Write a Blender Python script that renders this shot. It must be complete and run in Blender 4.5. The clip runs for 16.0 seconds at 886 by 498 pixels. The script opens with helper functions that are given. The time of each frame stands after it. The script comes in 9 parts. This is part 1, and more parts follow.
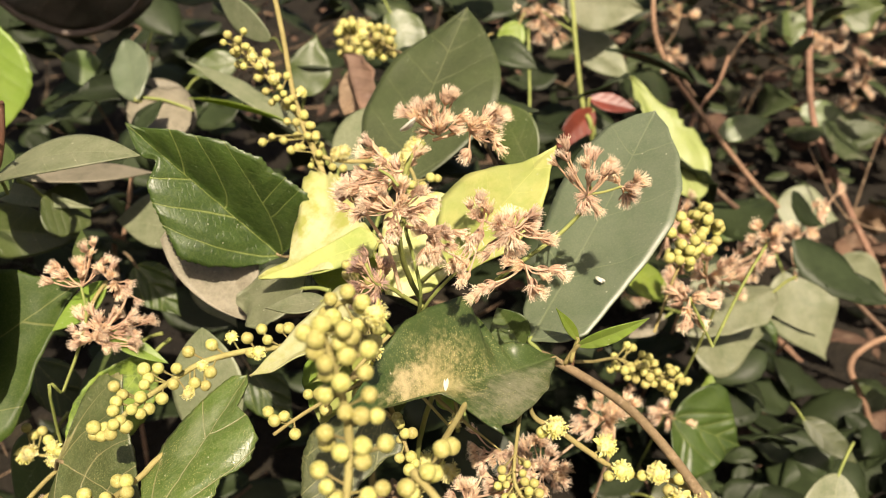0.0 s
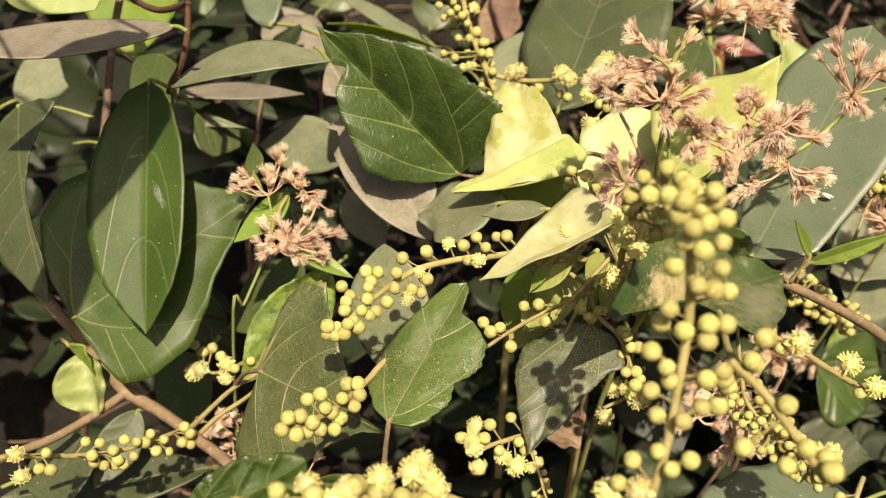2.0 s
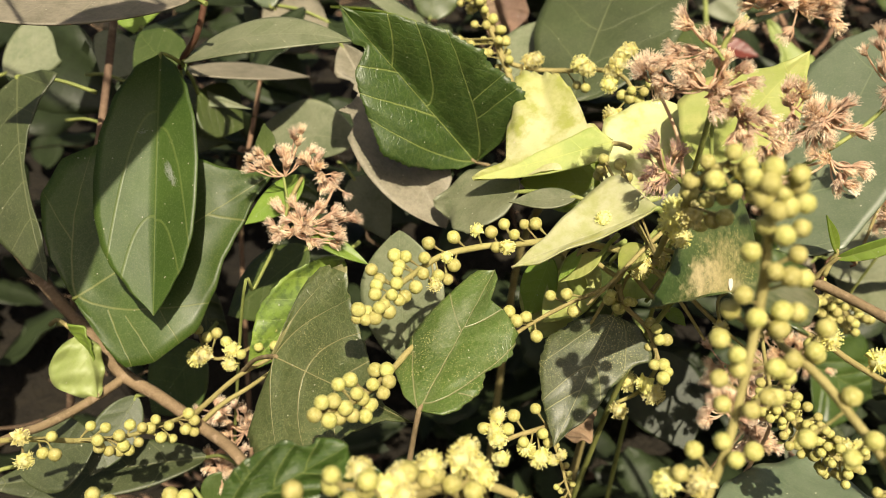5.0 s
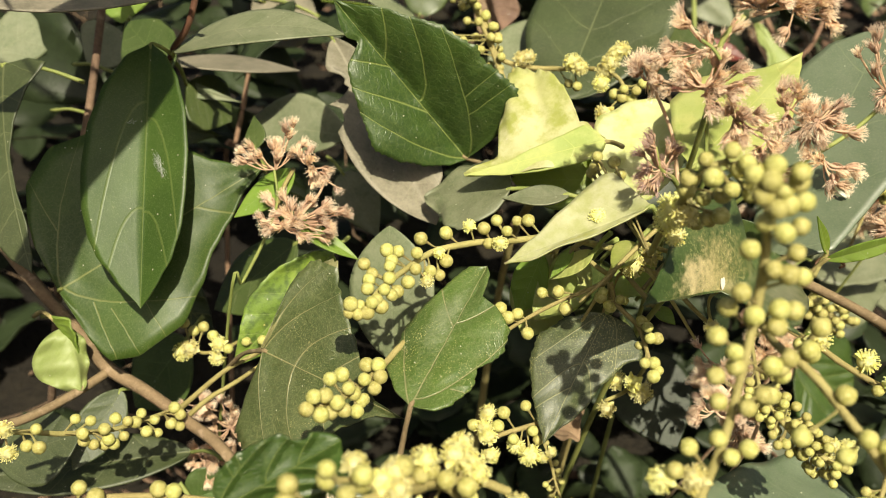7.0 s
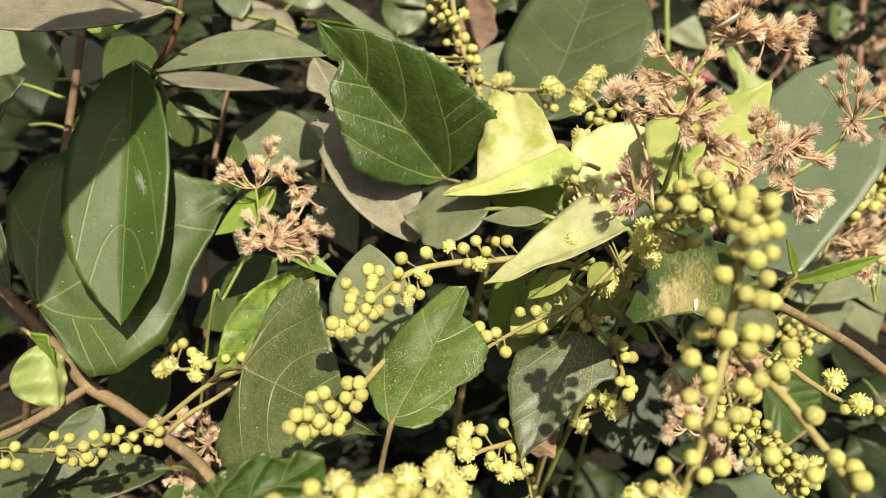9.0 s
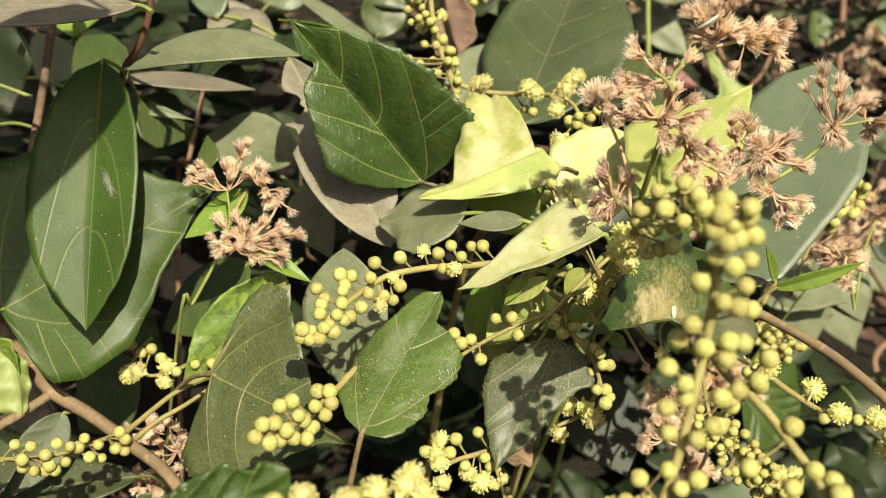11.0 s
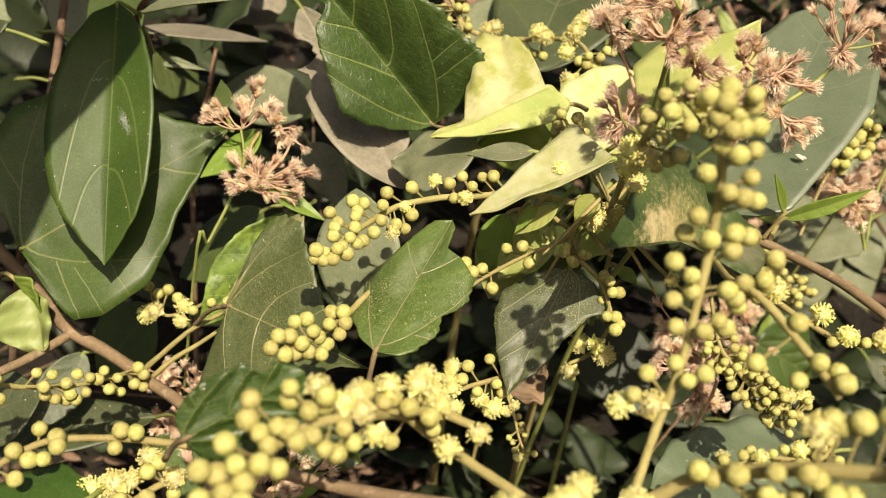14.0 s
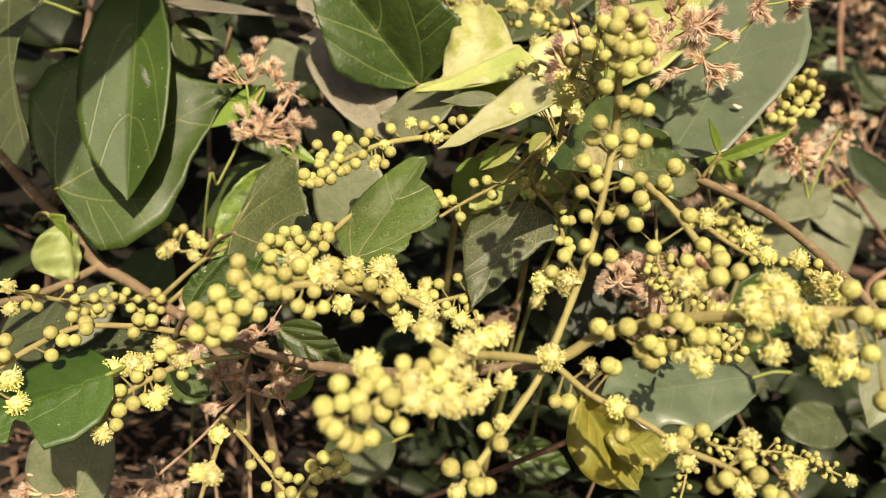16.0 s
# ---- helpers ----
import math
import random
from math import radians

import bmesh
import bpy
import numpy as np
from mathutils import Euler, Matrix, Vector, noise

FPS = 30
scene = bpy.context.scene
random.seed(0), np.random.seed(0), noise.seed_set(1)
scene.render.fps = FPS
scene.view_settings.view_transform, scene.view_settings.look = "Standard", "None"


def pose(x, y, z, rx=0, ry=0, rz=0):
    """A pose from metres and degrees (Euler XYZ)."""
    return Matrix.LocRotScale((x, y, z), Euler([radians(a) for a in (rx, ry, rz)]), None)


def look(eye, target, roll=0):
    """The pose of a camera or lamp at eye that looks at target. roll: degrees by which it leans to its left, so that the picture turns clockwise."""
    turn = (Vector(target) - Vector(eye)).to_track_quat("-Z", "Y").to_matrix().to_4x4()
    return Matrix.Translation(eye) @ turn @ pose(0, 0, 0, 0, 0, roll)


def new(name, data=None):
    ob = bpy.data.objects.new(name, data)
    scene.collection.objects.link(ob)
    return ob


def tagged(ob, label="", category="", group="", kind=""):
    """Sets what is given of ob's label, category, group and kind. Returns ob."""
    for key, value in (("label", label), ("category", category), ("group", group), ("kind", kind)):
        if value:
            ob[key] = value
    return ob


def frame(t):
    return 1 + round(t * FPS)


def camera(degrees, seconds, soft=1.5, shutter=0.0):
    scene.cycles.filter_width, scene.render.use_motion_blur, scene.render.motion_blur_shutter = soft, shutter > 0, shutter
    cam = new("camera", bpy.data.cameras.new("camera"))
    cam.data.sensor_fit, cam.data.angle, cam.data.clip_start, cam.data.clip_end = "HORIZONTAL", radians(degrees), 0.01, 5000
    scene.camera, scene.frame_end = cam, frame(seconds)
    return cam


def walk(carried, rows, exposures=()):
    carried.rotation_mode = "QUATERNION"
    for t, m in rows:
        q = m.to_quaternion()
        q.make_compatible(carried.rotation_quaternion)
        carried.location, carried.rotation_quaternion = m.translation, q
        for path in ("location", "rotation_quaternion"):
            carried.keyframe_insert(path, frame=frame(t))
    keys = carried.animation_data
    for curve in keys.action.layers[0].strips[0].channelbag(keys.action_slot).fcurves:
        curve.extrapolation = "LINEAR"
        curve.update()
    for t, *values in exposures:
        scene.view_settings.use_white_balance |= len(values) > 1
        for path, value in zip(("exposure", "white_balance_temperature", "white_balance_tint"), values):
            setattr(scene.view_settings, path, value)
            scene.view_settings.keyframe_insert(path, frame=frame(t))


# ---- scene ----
cam = camera(53.7, 16.0, soft=0.5)
METRES, EYE, TILT, LEAN, TURN = 0.156, 1.0, -20.0, 0.0, 0.0
ROWS = [
    (0.0, 0.0, 0.0, 0.0, -0.0, 0.0, -0.0),
    (0.5, -0.085, 0.0043, -0.0548, 0.1, -0.27, -0.37),
    (1.0, -0.1772, -0.0098, -0.0752, 0.92, -0.67, -0.85),
    (1.5, -0.2349, 0.0351, -0.0965, 1.31, -1.21, -1.11),
    (2.0, -0.3175, 0.0576, -0.1119, 1.14, -1.56, -1.38),
    (2.5, -0.3604, 0.0842, -0.1233, 0.83, -1.73, -1.64),
    (3.0, -0.3954, 0.0875, -0.129, 0.44, -1.66, -1.98),
    (3.5, -0.3958, 0.0812, -0.1363, -0.13, -1.52, -2.29),
    (6.0, -0.4277, 0.0963, -0.1364, -1.94, -1.59, -3.34),
    (6.5, -0.4242, 0.0998, -0.1391, -2.22, -1.63, -3.52),
    (7.0, -0.4335, 0.0941, -0.1429, -2.65, -1.5, -3.82),
    (7.5, -0.4324, 0.0862, -0.1308, -3.01, -1.25, -3.85),
    (8.0, -0.4394, 0.0792, -0.1248, -3.47, -0.98, -3.92),
    (8.5, -0.4487, 0.0697, -0.1358, -4.06, -0.73, -4.07),
    (9.0, -0.4455, 0.0724, -0.1329, -4.39, -0.53, -4.23),
    (11.5, -0.4304, 0.1076, -0.1325, -5.74, -0.12, -4.61),
    (12.0, -0.4294, 0.1133, -0.1341, -5.83, -0.19, -4.63),
    (12.5, -0.4129, 0.1158, -0.1433, -5.52, -0.28, -4.53),
    (13.0, -0.421, 0.1233, -0.1703, -4.91, -0.37, -4.47),
    (13.5, -0.4229, 0.1253, -0.2008, -4.66, -0.66, -4.38),
    (14.0, -0.4242, 0.0805, -0.2214, -4.7, -0.87, -4.24),
    (14.5, -0.4001, 0.0308, -0.2598, -4.6, -1.03, -4.27),
    (15.0, -0.3707, -0.0217, -0.2694, -4.07, -1.02, -4.27),
    (15.5, -0.3684, -0.0758, -0.3098, -3.7, -1.03, -4.36),
    (16.0, -0.3462, -0.1279, -0.3337, -3.11, -0.73, -4.47),
]
walk(cam, [(t, pose(0, 0, EYE, TILT, LEAN, TURN) @ pose(METRES * x, METRES * y, METRES * z, 90 + pitch, roll, yaw)) for t, x, y, z, yaw, pitch, roll in ROWS],
     exposures=[(0.0, 0.75, 6900, 16), (1.5, 0.69, 6950, 16), (3.6, 0.60, 7000, 18), (6.0, 0.61, 6580, 5), (9.2, 0.62, 6580, 5), (12.5, 0.63, 6600, 6), (14.5, 0.56, 6950, 14), (16.0, 0.50, 7000, 13)])
cam.data.dof.use_dof = True
cam.data.dof.focus_distance = 0.203
cam.data.dof.aperture_fstop = 21.0

# ---- world and sun ----
SUN_ELEVATION, SUN_AZIMUTH = 44.0, 172.0   # degrees; azimuth clockwise from +y
world = bpy.data.worlds.new("world")
scene.world = world
world.use_nodes = True
sky = world.node_tree.nodes.new("ShaderNodeTexSky")
sky.sky_type = 'NISHITA'
sky.sun_disc = False
sky.dust_density, sky.ozone_density = 6.0, 0.3   # a hazy, whitish sky
sky.sun_elevation = radians(SUN_ELEVATION)
sky.sun_rotation = radians(SUN_AZIMUTH)
world.node_tree.links.new(sky.outputs[0], world.node_tree.nodes["Background"].inputs[0])
world.node_tree.nodes["Background"].inputs[1].default_value = 0.045
sun_data = bpy.data.lights.new("sun", 'SUN')
sun_data.energy = 5.0
sun_data.angle = radians(0.6)
sun_data.color = (1.0, 0.90, 0.72)
sun = new("sun", sun_data)
se, sa = radians(SUN_ELEVATION), radians(SUN_AZIMUTH)
toward_sun = Vector((math.sin(sa) * math.cos(se), math.cos(sa) * math.cos(se), math.sin(se)))
sun.matrix_world = look(toward_sun * 5, (0, 0, 0))


# ---- materials ----
class Nodes:
    """A small wrapper that builds a node tree line by line."""

    def __init__(self, name):
        self.mat = bpy.data.materials.new(name)
        self.mat.use_nodes = True
        self.tree = self.mat.node_tree
        self.bsdf = self.tree.nodes["Principled BSDF"]
        self.out = self.tree.nodes["Material Output"]

    def add(self, kind, **inputs):
        node = self.tree.nodes.new(kind)
        for key, value in inputs.items():
            self.put(node, key.replace("_", " "), value)
        return node

    def put(self, node, key, value):
        slot = node.inputs[int(key[1:])] if key[0] == "i" and key[1:].isdigit() else node.inputs[key]
        if isinstance(value, bpy.types.NodeSocket):
            self.tree.links.new(value, slot)
        else:
            slot.default_value = value

    def math(self, op, a, b=0.0, c=0.0, clamp=False):
        node = self.tree.nodes.new("ShaderNodeMath")
        node.operation, node.use_clamp = op, clamp
        for n, v in enumerate((a, b, c)):
            self.put(node, "i%d" % n, v)
        return node.outputs[0]

    def mix(self, f, a, b, blend='MIX'):
        node = self.tree.nodes.new("ShaderNodeMix")
        node.data_type, node.blend_type = 'RGBA', blend
        for n, v in ((0, f), (6, a), (7, b)):
            if not isinstance(v, bpy.types.NodeSocket) and n > 0:
                v = (*v, 1.0)[:4]
            self.put(node, "i%d" % n, v)
        return node.outputs[2]

    def noise(self, where, scale, detail=3.0, rough=0.55):
        node = self.add("ShaderNodeTexNoise", Vector=where, Scale=scale, Detail=detail, Roughness=rough)
        return node.outputs[0]

    def ramp(self, value, low, high):
        node = self.tree.nodes.new("ShaderNodeMapRange")
        node.interpolation_type = 'SMOOTHSTEP'
        for n, v in enumerate((value, low, high, 0.0, 1.0)):
            self.put(node, "i%d" % n, v)
        return node.outputs[0]


def leaf_material(name, colour, dark, vein, dust=0.0, dust_colour=(0.30, 0.30, 0.24), rough=0.45, through_light=0.25, through_colour=None,
                  lateral=0.55, slope=0.85, specks=0.0, speck_colour=(0.75, 0.68, 0.28), blotch=0.0, blotch_colour=(0.3, 0.3, 0.05), blotch_scale=120.0, relief=0.35, vein_strength=0.7, grainy=0.22, quilt=0.4, dust_scale=130.0, dust_from=0.30, stain_and_light=(), ribs=(), undulate=1.6, gloss=0.62, motes=520.0, mote_colour=(0.62, 0.60, 0.46)):
    """Leaf blade: uv.x runs across from margin to margin, uv.y from base to tip.
    ribs: the main side veins one by one, each (side, start on the midrib, slope, bend, distance from the midrib at which it begins)."""
    n = Nodes(name)
    uv = n.add("ShaderNodeUVMap").outputs[0]
    place = n.add("ShaderNodeTexCoord").outputs["Object"]
    split = n.add("ShaderNodeSeparateXYZ", Vector=uv)
    blade = n.tree.nodes.new("ShaderNodeUVMap")
    blade.uv_map = "blade"
    flat = n.add("ShaderNodeSeparateXYZ", Vector=blade.outputs[0])
    across = n.math('ABSOLUTE', flat.outputs[0])
    wob = n.math('MULTIPLY', n.math('SUBTRACT', n.noise(place, 110.0, 2.0), 0.5), 0.14)
    rise = n.math('SUBTRACT', n.math('ADD', flat.outputs[1], wob), n.math('MULTIPLY', n.math('POWER', across, 1.15), slope))
    phase = n.math('FRACT', n.math('ADD', n.math('DIVIDE', rise, lateral), 0.5))
    gap = n.math('MULTIPLY', n.math('ABSOLUTE', n.math('SUBTRACT', phase, 0.5)), lateral)
    thin = n.math('SUBTRACT', 1.15, n.math('MULTIPLY', across, 0.6))
    lateral_line = n.math('SUBTRACT', 1.0, n.ramp(n.math('DIVIDE', gap, thin), 0.003, 0.012))
    lateral_line = n.math('MULTIPLY', lateral_line, thin)
    if ribs:
        lateral_line, gap = 0.0, 1.0
        level = n.math('ADD', flat.outputs[1], n.math('MULTIPLY', wob, 0.5))
        for side, start, steep, bend, begin in ribs:
            reach = n.math('MAXIMUM', n.math('MULTIPLY', flat.outputs[0], side), 0.0)
            far = n.math('ABSOLUTE', n.math('SUBTRACT', n.math('SUBTRACT', level, start), n.math('MULTIPLY', n.math('POWER', reach, bend), steep)))
            lean = n.math('MULTIPLY', n.math('POWER', reach, bend - 1.0), steep * bend)
            far = n.math('DIVIDE', far, n.math('SQRT', n.math('ADD', 1.0, n.math('MULTIPLY', lean, lean))))
            far = n.math('ADD', far, n.ramp(n.math('MULTIPLY', flat.outputs[0], side), begin, begin - 0.03))
            one = n.math('SUBTRACT', 1.0, n.ramp(n.math('DIVIDE', far, n.math('SUBTRACT', 1.25, n.math('MULTIPLY', reach, 0.7))), 0.006, 0.017))
            lateral_line = n.math('MAXIMUM', lateral_line, one)
            gap = n.math('MINIMUM', gap, far)
    mid_line = n.math('SUBTRACT', 1.0, n.ramp(n.math('MULTIPLY', across, n.math('ADD', 0.8, n.math('MULTIPLY', split.outputs[1], 1.2))), 0.006, 0.017))
    rung = n.math('ADD', n.math('MULTIPLY', across, 9.0), n.math('ADD', n.math('MULTIPLY', flat.outputs[1], 5.0), n.math('MULTIPLY', n.noise(place, 260.0, 2.0), 3.0)))
    rungs = n.math('SUBTRACT', 1.0, n.ramp(n.math('ABSOLUTE', n.math('SUBTRACT', n.math('FRACT', rung), 0.5)), 0.03, 0.13))
    puff = n.math('MULTIPLY', n.ramp(gap, 0.0, lateral * 0.35), n.ramp(across, 0.0, 0.25))
    cells = n.tree.nodes.new("ShaderNodeTexVoronoi")
    cells.feature = 'DISTANCE_TO_EDGE'
    n.put(cells, "Vector", place)
    n.put(cells, "Scale", 520.0)
    net = n.math('SUBTRACT', 1.0, n.ramp(cells.outputs[0], 0.0, 0.12))
    big = n.noise(place, 55.0, 4.0)
    fine = n.noise(place, 900.0, 3.0, 0.7)
    body = n.mix(n.ramp(big, 0.35, 0.68), dark, colour)
    if blotch:
        body = n.mix(n.math('MULTIPLY', n.ramp(n.noise(place, blotch_scale, 5.0, 0.65), 0.44, 0.64), blotch), body, blotch_colour)
    veins = n.math('MAXIMUM', mid_line, n.math('MULTIPLY', lateral_line, 0.85), clamp=True)
    body = n.mix(n.math('MULTIPLY', n.math('MAXIMUM', net, n.math('MULTIPLY', rungs, 0.6)), 0.15 * vein_strength), body, vein)
    body = n.mix(n.math('MULTIPLY', veins, vein_strength), body, vein)
    if dust:
        film = n.math('MULTIPLY', n.ramp(n.math('ADD', n.math('MULTIPLY', n.noise(place, dust_scale, 5.0, 0.7), 0.7), n.math('MULTIPLY', fine, 0.4)), dust_from, dust_from + 0.42), dust)
        body = n.mix(film, body, dust_colour)
    # Stains, and for two leaves a sheen and a shadow painted in.
    if stain_and_light:
        for cu, cv, ru, rv, tone in stain_and_light:
            away = n.math('SQRT', n.math('ADD', n.math('POWER', n.math('DIVIDE', n.math('SUBTRACT', split.outputs[0], cu), ru), 2.0), n.math('POWER', n.math('DIVIDE', n.math('SUBTRACT', split.outputs[1], cv), rv), 2.0)))
            patchy = n.math('ADD', n.math('SUBTRACT', 1.1, away), n.math('MULTIPLY', n.math('SUBTRACT', n.math('ADD', n.math('MULTIPLY', n.noise(place, 220.0, 5.0, 0.7), 0.6), n.math('MULTIPLY', fine, 0.4)), 0.5), 2.6))
            body = n.mix(n.math('MULTIPLY', n.ramp(patchy, 0.15, 1.3), 0.75), body, tone)
    speck = None
    if specks:
        dots = n.add("ShaderNodeTexVoronoi", Vector=place, Scale=2100.0)
        patch = n.ramp(n.noise(place, 70.0, 4.0, 0.7), 0.62 - 0.22 * specks, 0.85)
        speck = n.math('MULTIPLY', n.math('SUBTRACT', 1.0, n.ramp(dots.outputs[0], 0.18, 0.34)), patch)
        body = n.mix(n.math('MULTIPLY', speck, 0.9), body, speck_colour)
    flecks = n.add("ShaderNodeTexVoronoi", Vector=n.mix(0.0007, place, n.add("ShaderNodeTexNoise", Vector=place, Scale=700.0).outputs["Color"]), Scale=motes)
    chosen = n.add("ShaderNodeSeparateXYZ", Vector=flecks.outputs["Color"])
    mote = n.math('MULTIPLY', n.math('SUBTRACT', 1.0, n.ramp(flecks.outputs["Distance"], 0.05, 0.13)), n.ramp(chosen.outputs[0], 0.80, 0.84))
    body = n.mix(n.math('MULTIPLY', mote, 0.75), body, mote_colour)
    grain = n.noise(place, 2600.0, 2.0, 0.8)
    body = n.mix(n.math('MULTIPLY', n.ramp(grain, 0.5, 0.72), grainy), body, n.mix(0.5, body, (0.45, 0.50, 0.24)))
    body = n.mix(n.math('MULTIPLY', n.ramp(grain, 0.48, 0.28), grainy), body, n.mix(0.5, body, (0.0, 0.0, 0.0)))
    shade = n.add("ShaderNodeObjectInfo").outputs["Random"]
    tint = n.add("ShaderNodeHueSaturation", Hue=n.math('ADD', 0.488, n.math('MULTIPLY', shade, 0.024)), Value=n.math('ADD', 0.86, n.math('MULTIPLY', shade, 0.28)), Color=body)
    body = tint.outputs[0]
    height = n.math('ADD', n.math('SUBTRACT', n.math('MULTIPLY', fine, 0.06), n.math('MULTIPLY', veins, 0.35)), n.math('MULTIPLY', puff, quilt))
    height = n.math('ADD', height, n.math('MULTIPLY', n.noise(place, 75.0, 2.0, 0.4), undulate))
    height = n.math('SUBTRACT', height, n.math('MULTIPLY', rungs, 0.10 * quilt))
    height = n.math('SUBTRACT', height, n.math('MULTIPLY', net, 0.03))
    if speck is not None:
        height = n.math('ADD', height, n.math('MULTIPLY', speck, 0.12))
    bump = n.add("ShaderNodeBump", Strength=relief, Distance=0.0006, Height=height)
    n.put(n.bsdf, "Base Color", body)
    n.put(n.bsdf, "Roughness", n.math('ADD', rough - 0.08, n.math('MULTIPLY', fine, 0.22)))
    n.put(n.bsdf, "Normal", bump.outputs[0])
    n.put(n.bsdf, "Specular IOR Level", gloss)
    back = n.add("ShaderNodeBsdfTranslucent", Color=n.mix(0.75, body, through_colour or colour))
    shader = n.add("ShaderNodeMixShader", Fac=through_light, i1=n.bsdf.outputs[0], i2=back.outputs[0])
    n.tree.links.new(shader.outputs[0], n.out.inputs[0])
    return n.mat


def rough_material(name, colour, dark, scale=300.0, rough=0.75, relief=0.4, distance=0.0005, through_light=0.0, streak=1.0, third=None, vary=0.25):
    """Stems, buds, bracts and litter: two scales of mottling and a mealy relief."""
    n = Nodes(name)
    place = n.add("ShaderNodeTexCoord").outputs["Object"]
    wide = n.noise(place, scale * 0.25, 3.0)
    fine = n.noise(place, scale * 3.0, 4.0, 0.7)
    body = n.mix(n.ramp(n.math('ADD', n.math('MULTIPLY', wide, 0.6), n.math('MULTIPLY', fine, 0.4)), 0.35, 0.65), dark, colour)
    if third:
        body = n.mix(n.math('MULTIPLY', n.ramp(n.noise(place, scale * 0.7, 4.0, 0.6), 0.55, 0.68), 0.8), body, third)
    shade = n.add("ShaderNodeObjectInfo").outputs["Random"]
    island = n.add("ShaderNodeNewGeometry").outputs["Random Per Island"]
    tint = n.add("ShaderNodeHueSaturation", Hue=n.math('ADD', 0.49, n.math('MULTIPLY', shade, 0.02)),
                 Value=n.math('ADD', 1.0 - vary * 0.5, n.math('MULTIPLY', n.math('ADD', n.math('MULTIPLY', shade, 0.5), n.math('MULTIPLY', island, 0.5)), vary)), Color=body)
    bump = n.add("ShaderNodeBump", Strength=relief, Distance=distance, Height=fine)
    n.put(n.bsdf, "Base Color", tint.outputs[0])
    n.put(n.bsdf, "Roughness", rough)
    n.put(n.bsdf, "Normal", bump.outputs[0])
    n.put(n.bsdf, "Specular IOR Level", 0.3)
    if through_light:
        back = n.add("ShaderNodeBsdfTranslucent", Color=tint.outputs[0])
        shader = n.add("ShaderNodeMixShader", Fac=through_light, i1=n.bsdf.outputs[0], i2=back.outputs[0])
        n.tree.links.new(shader.outputs[0], n.out.inputs[0])
    return n.mat


M = {}
M["dark"] = leaf_material("dark_leaf", (0.0384, 0.074, 0.0092), (0.0211, 0.046, 0.005), (0.192, 0.23, 0.0585), dust=0.05, dust_colour=(0.1536, 0.16, 0.0668), rough=0.42, specks=0.35, speck_colour=(0.384, 0.42, 0.167), grainy=0.15, lateral=0.50, relief=0.85, through_light=0.14, quilt=0.9, vein_strength=0.8, ribs=((1, 0.0, 1.89, 1.6, 0.0), (1, 1.15, 1.9, 1.8, 0.0), (1, 1.92, 1.56, 1.3, 0.0), (1, 0.76, 0.16, 0.8, 0.62), (1, 0.55, 0.11, 0.8, 0.48), (-1, 0.04, 2.31, 1.5, 0.0), (-1, 0.93, 1.63, 0.95, 0.0), (-1, 1.78, 1.11, 0.9, 0.0)))
M["green"] = leaf_material("dusty_green_leaf", (0.0576, 0.098, 0.0167), (0.0365, 0.07, 0.01), (0.144, 0.18, 0.0501), dust=0.20, dust_colour=(0.1632, 0.17, 0.0793), rough=0.42, lateral=0.55, relief=0.4, quilt=0.15, through_light=0.15)
M["smooth"] = leaf_material("smooth_green_leaf", (0.046, 0.092, 0.012), (0.030, 0.066, 0.007), (0.1536, 0.2, 0.0501), dust=0.05, dust_colour=(0.1536, 0.17, 0.071), rough=0.40, specks=0.15, speck_colour=(0.48, 0.48, 0.284), lateral=0.70, relief=0.25, through_light=0.22, through_colour=(0.0672, 0.16, 0.0084), vein_strength=0.45, quilt=0.08, ribs=((1, 0.9, 9, 2.4, 0.0), (1, 1.95, 9, 2.4, 0.0), (-1, 0.7, 9, 2.4, 0.0), (-1, 1.9, 9, 2.4, 0.0)), gloss=0.4)
M["lobed"] = leaf_material("lobed_green_leaf", (0.046, 0.092, 0.012), (0.030, 0.066, 0.007), (0.2304, 0.25, 0.0835), dust=0.05, dust_colour=(0.1536, 0.17, 0.071), rough=0.40, specks=0.15, speck_colour=(0.48, 0.48, 0.284), lateral=0.70, relief=0.25, through_light=0.22, through_colour=(0.0672, 0.16, 0.0084), vein_strength=0.6, quilt=0.08, ribs=((-1, 0.05, 0.62, 1.5, 0.0), (1, 0.08, 1.35, 1.6, 0.0), (1, 0.34, -0.12, 1.0, 0.36), (1, 0.45, 0.02, 1.0, 0.55), (1, 0.83, 0.02, 1.0, 0.72), (1, 1.98, 1.1, 1.0, 0.0), (-1, 1.3, 0.9, 1.3, 0.0), (-1, 0.33, 0.05, 1.0, 0.62)), gloss=0.4)
M["pale"] = leaf_material("pale_smooth_leaf", (0.098, 0.138, 0.074), (0.074, 0.108, 0.054), (0.2304, 0.28, 0.1352), dust=0.36, dust_colour=(0.20, 0.22, 0.15), rough=0.42, gloss=0.9, specks=0.2, speck_colour=(0.48, 0.48, 0.3244), lateral=0.80, relief=0.2, through_light=0.15, vein_strength=0.4)
M["grey"] = leaf_material("dust_coated_leaf", (0.104, 0.132, 0.060), (0.074, 0.099, 0.040), (0.192, 0.21, 0.1081), dust=0.6, dust_colour=(0.246, 0.252, 0.162), rough=0.52, lateral=0.60, relief=0.35, quilt=0.15, through_light=0.10)
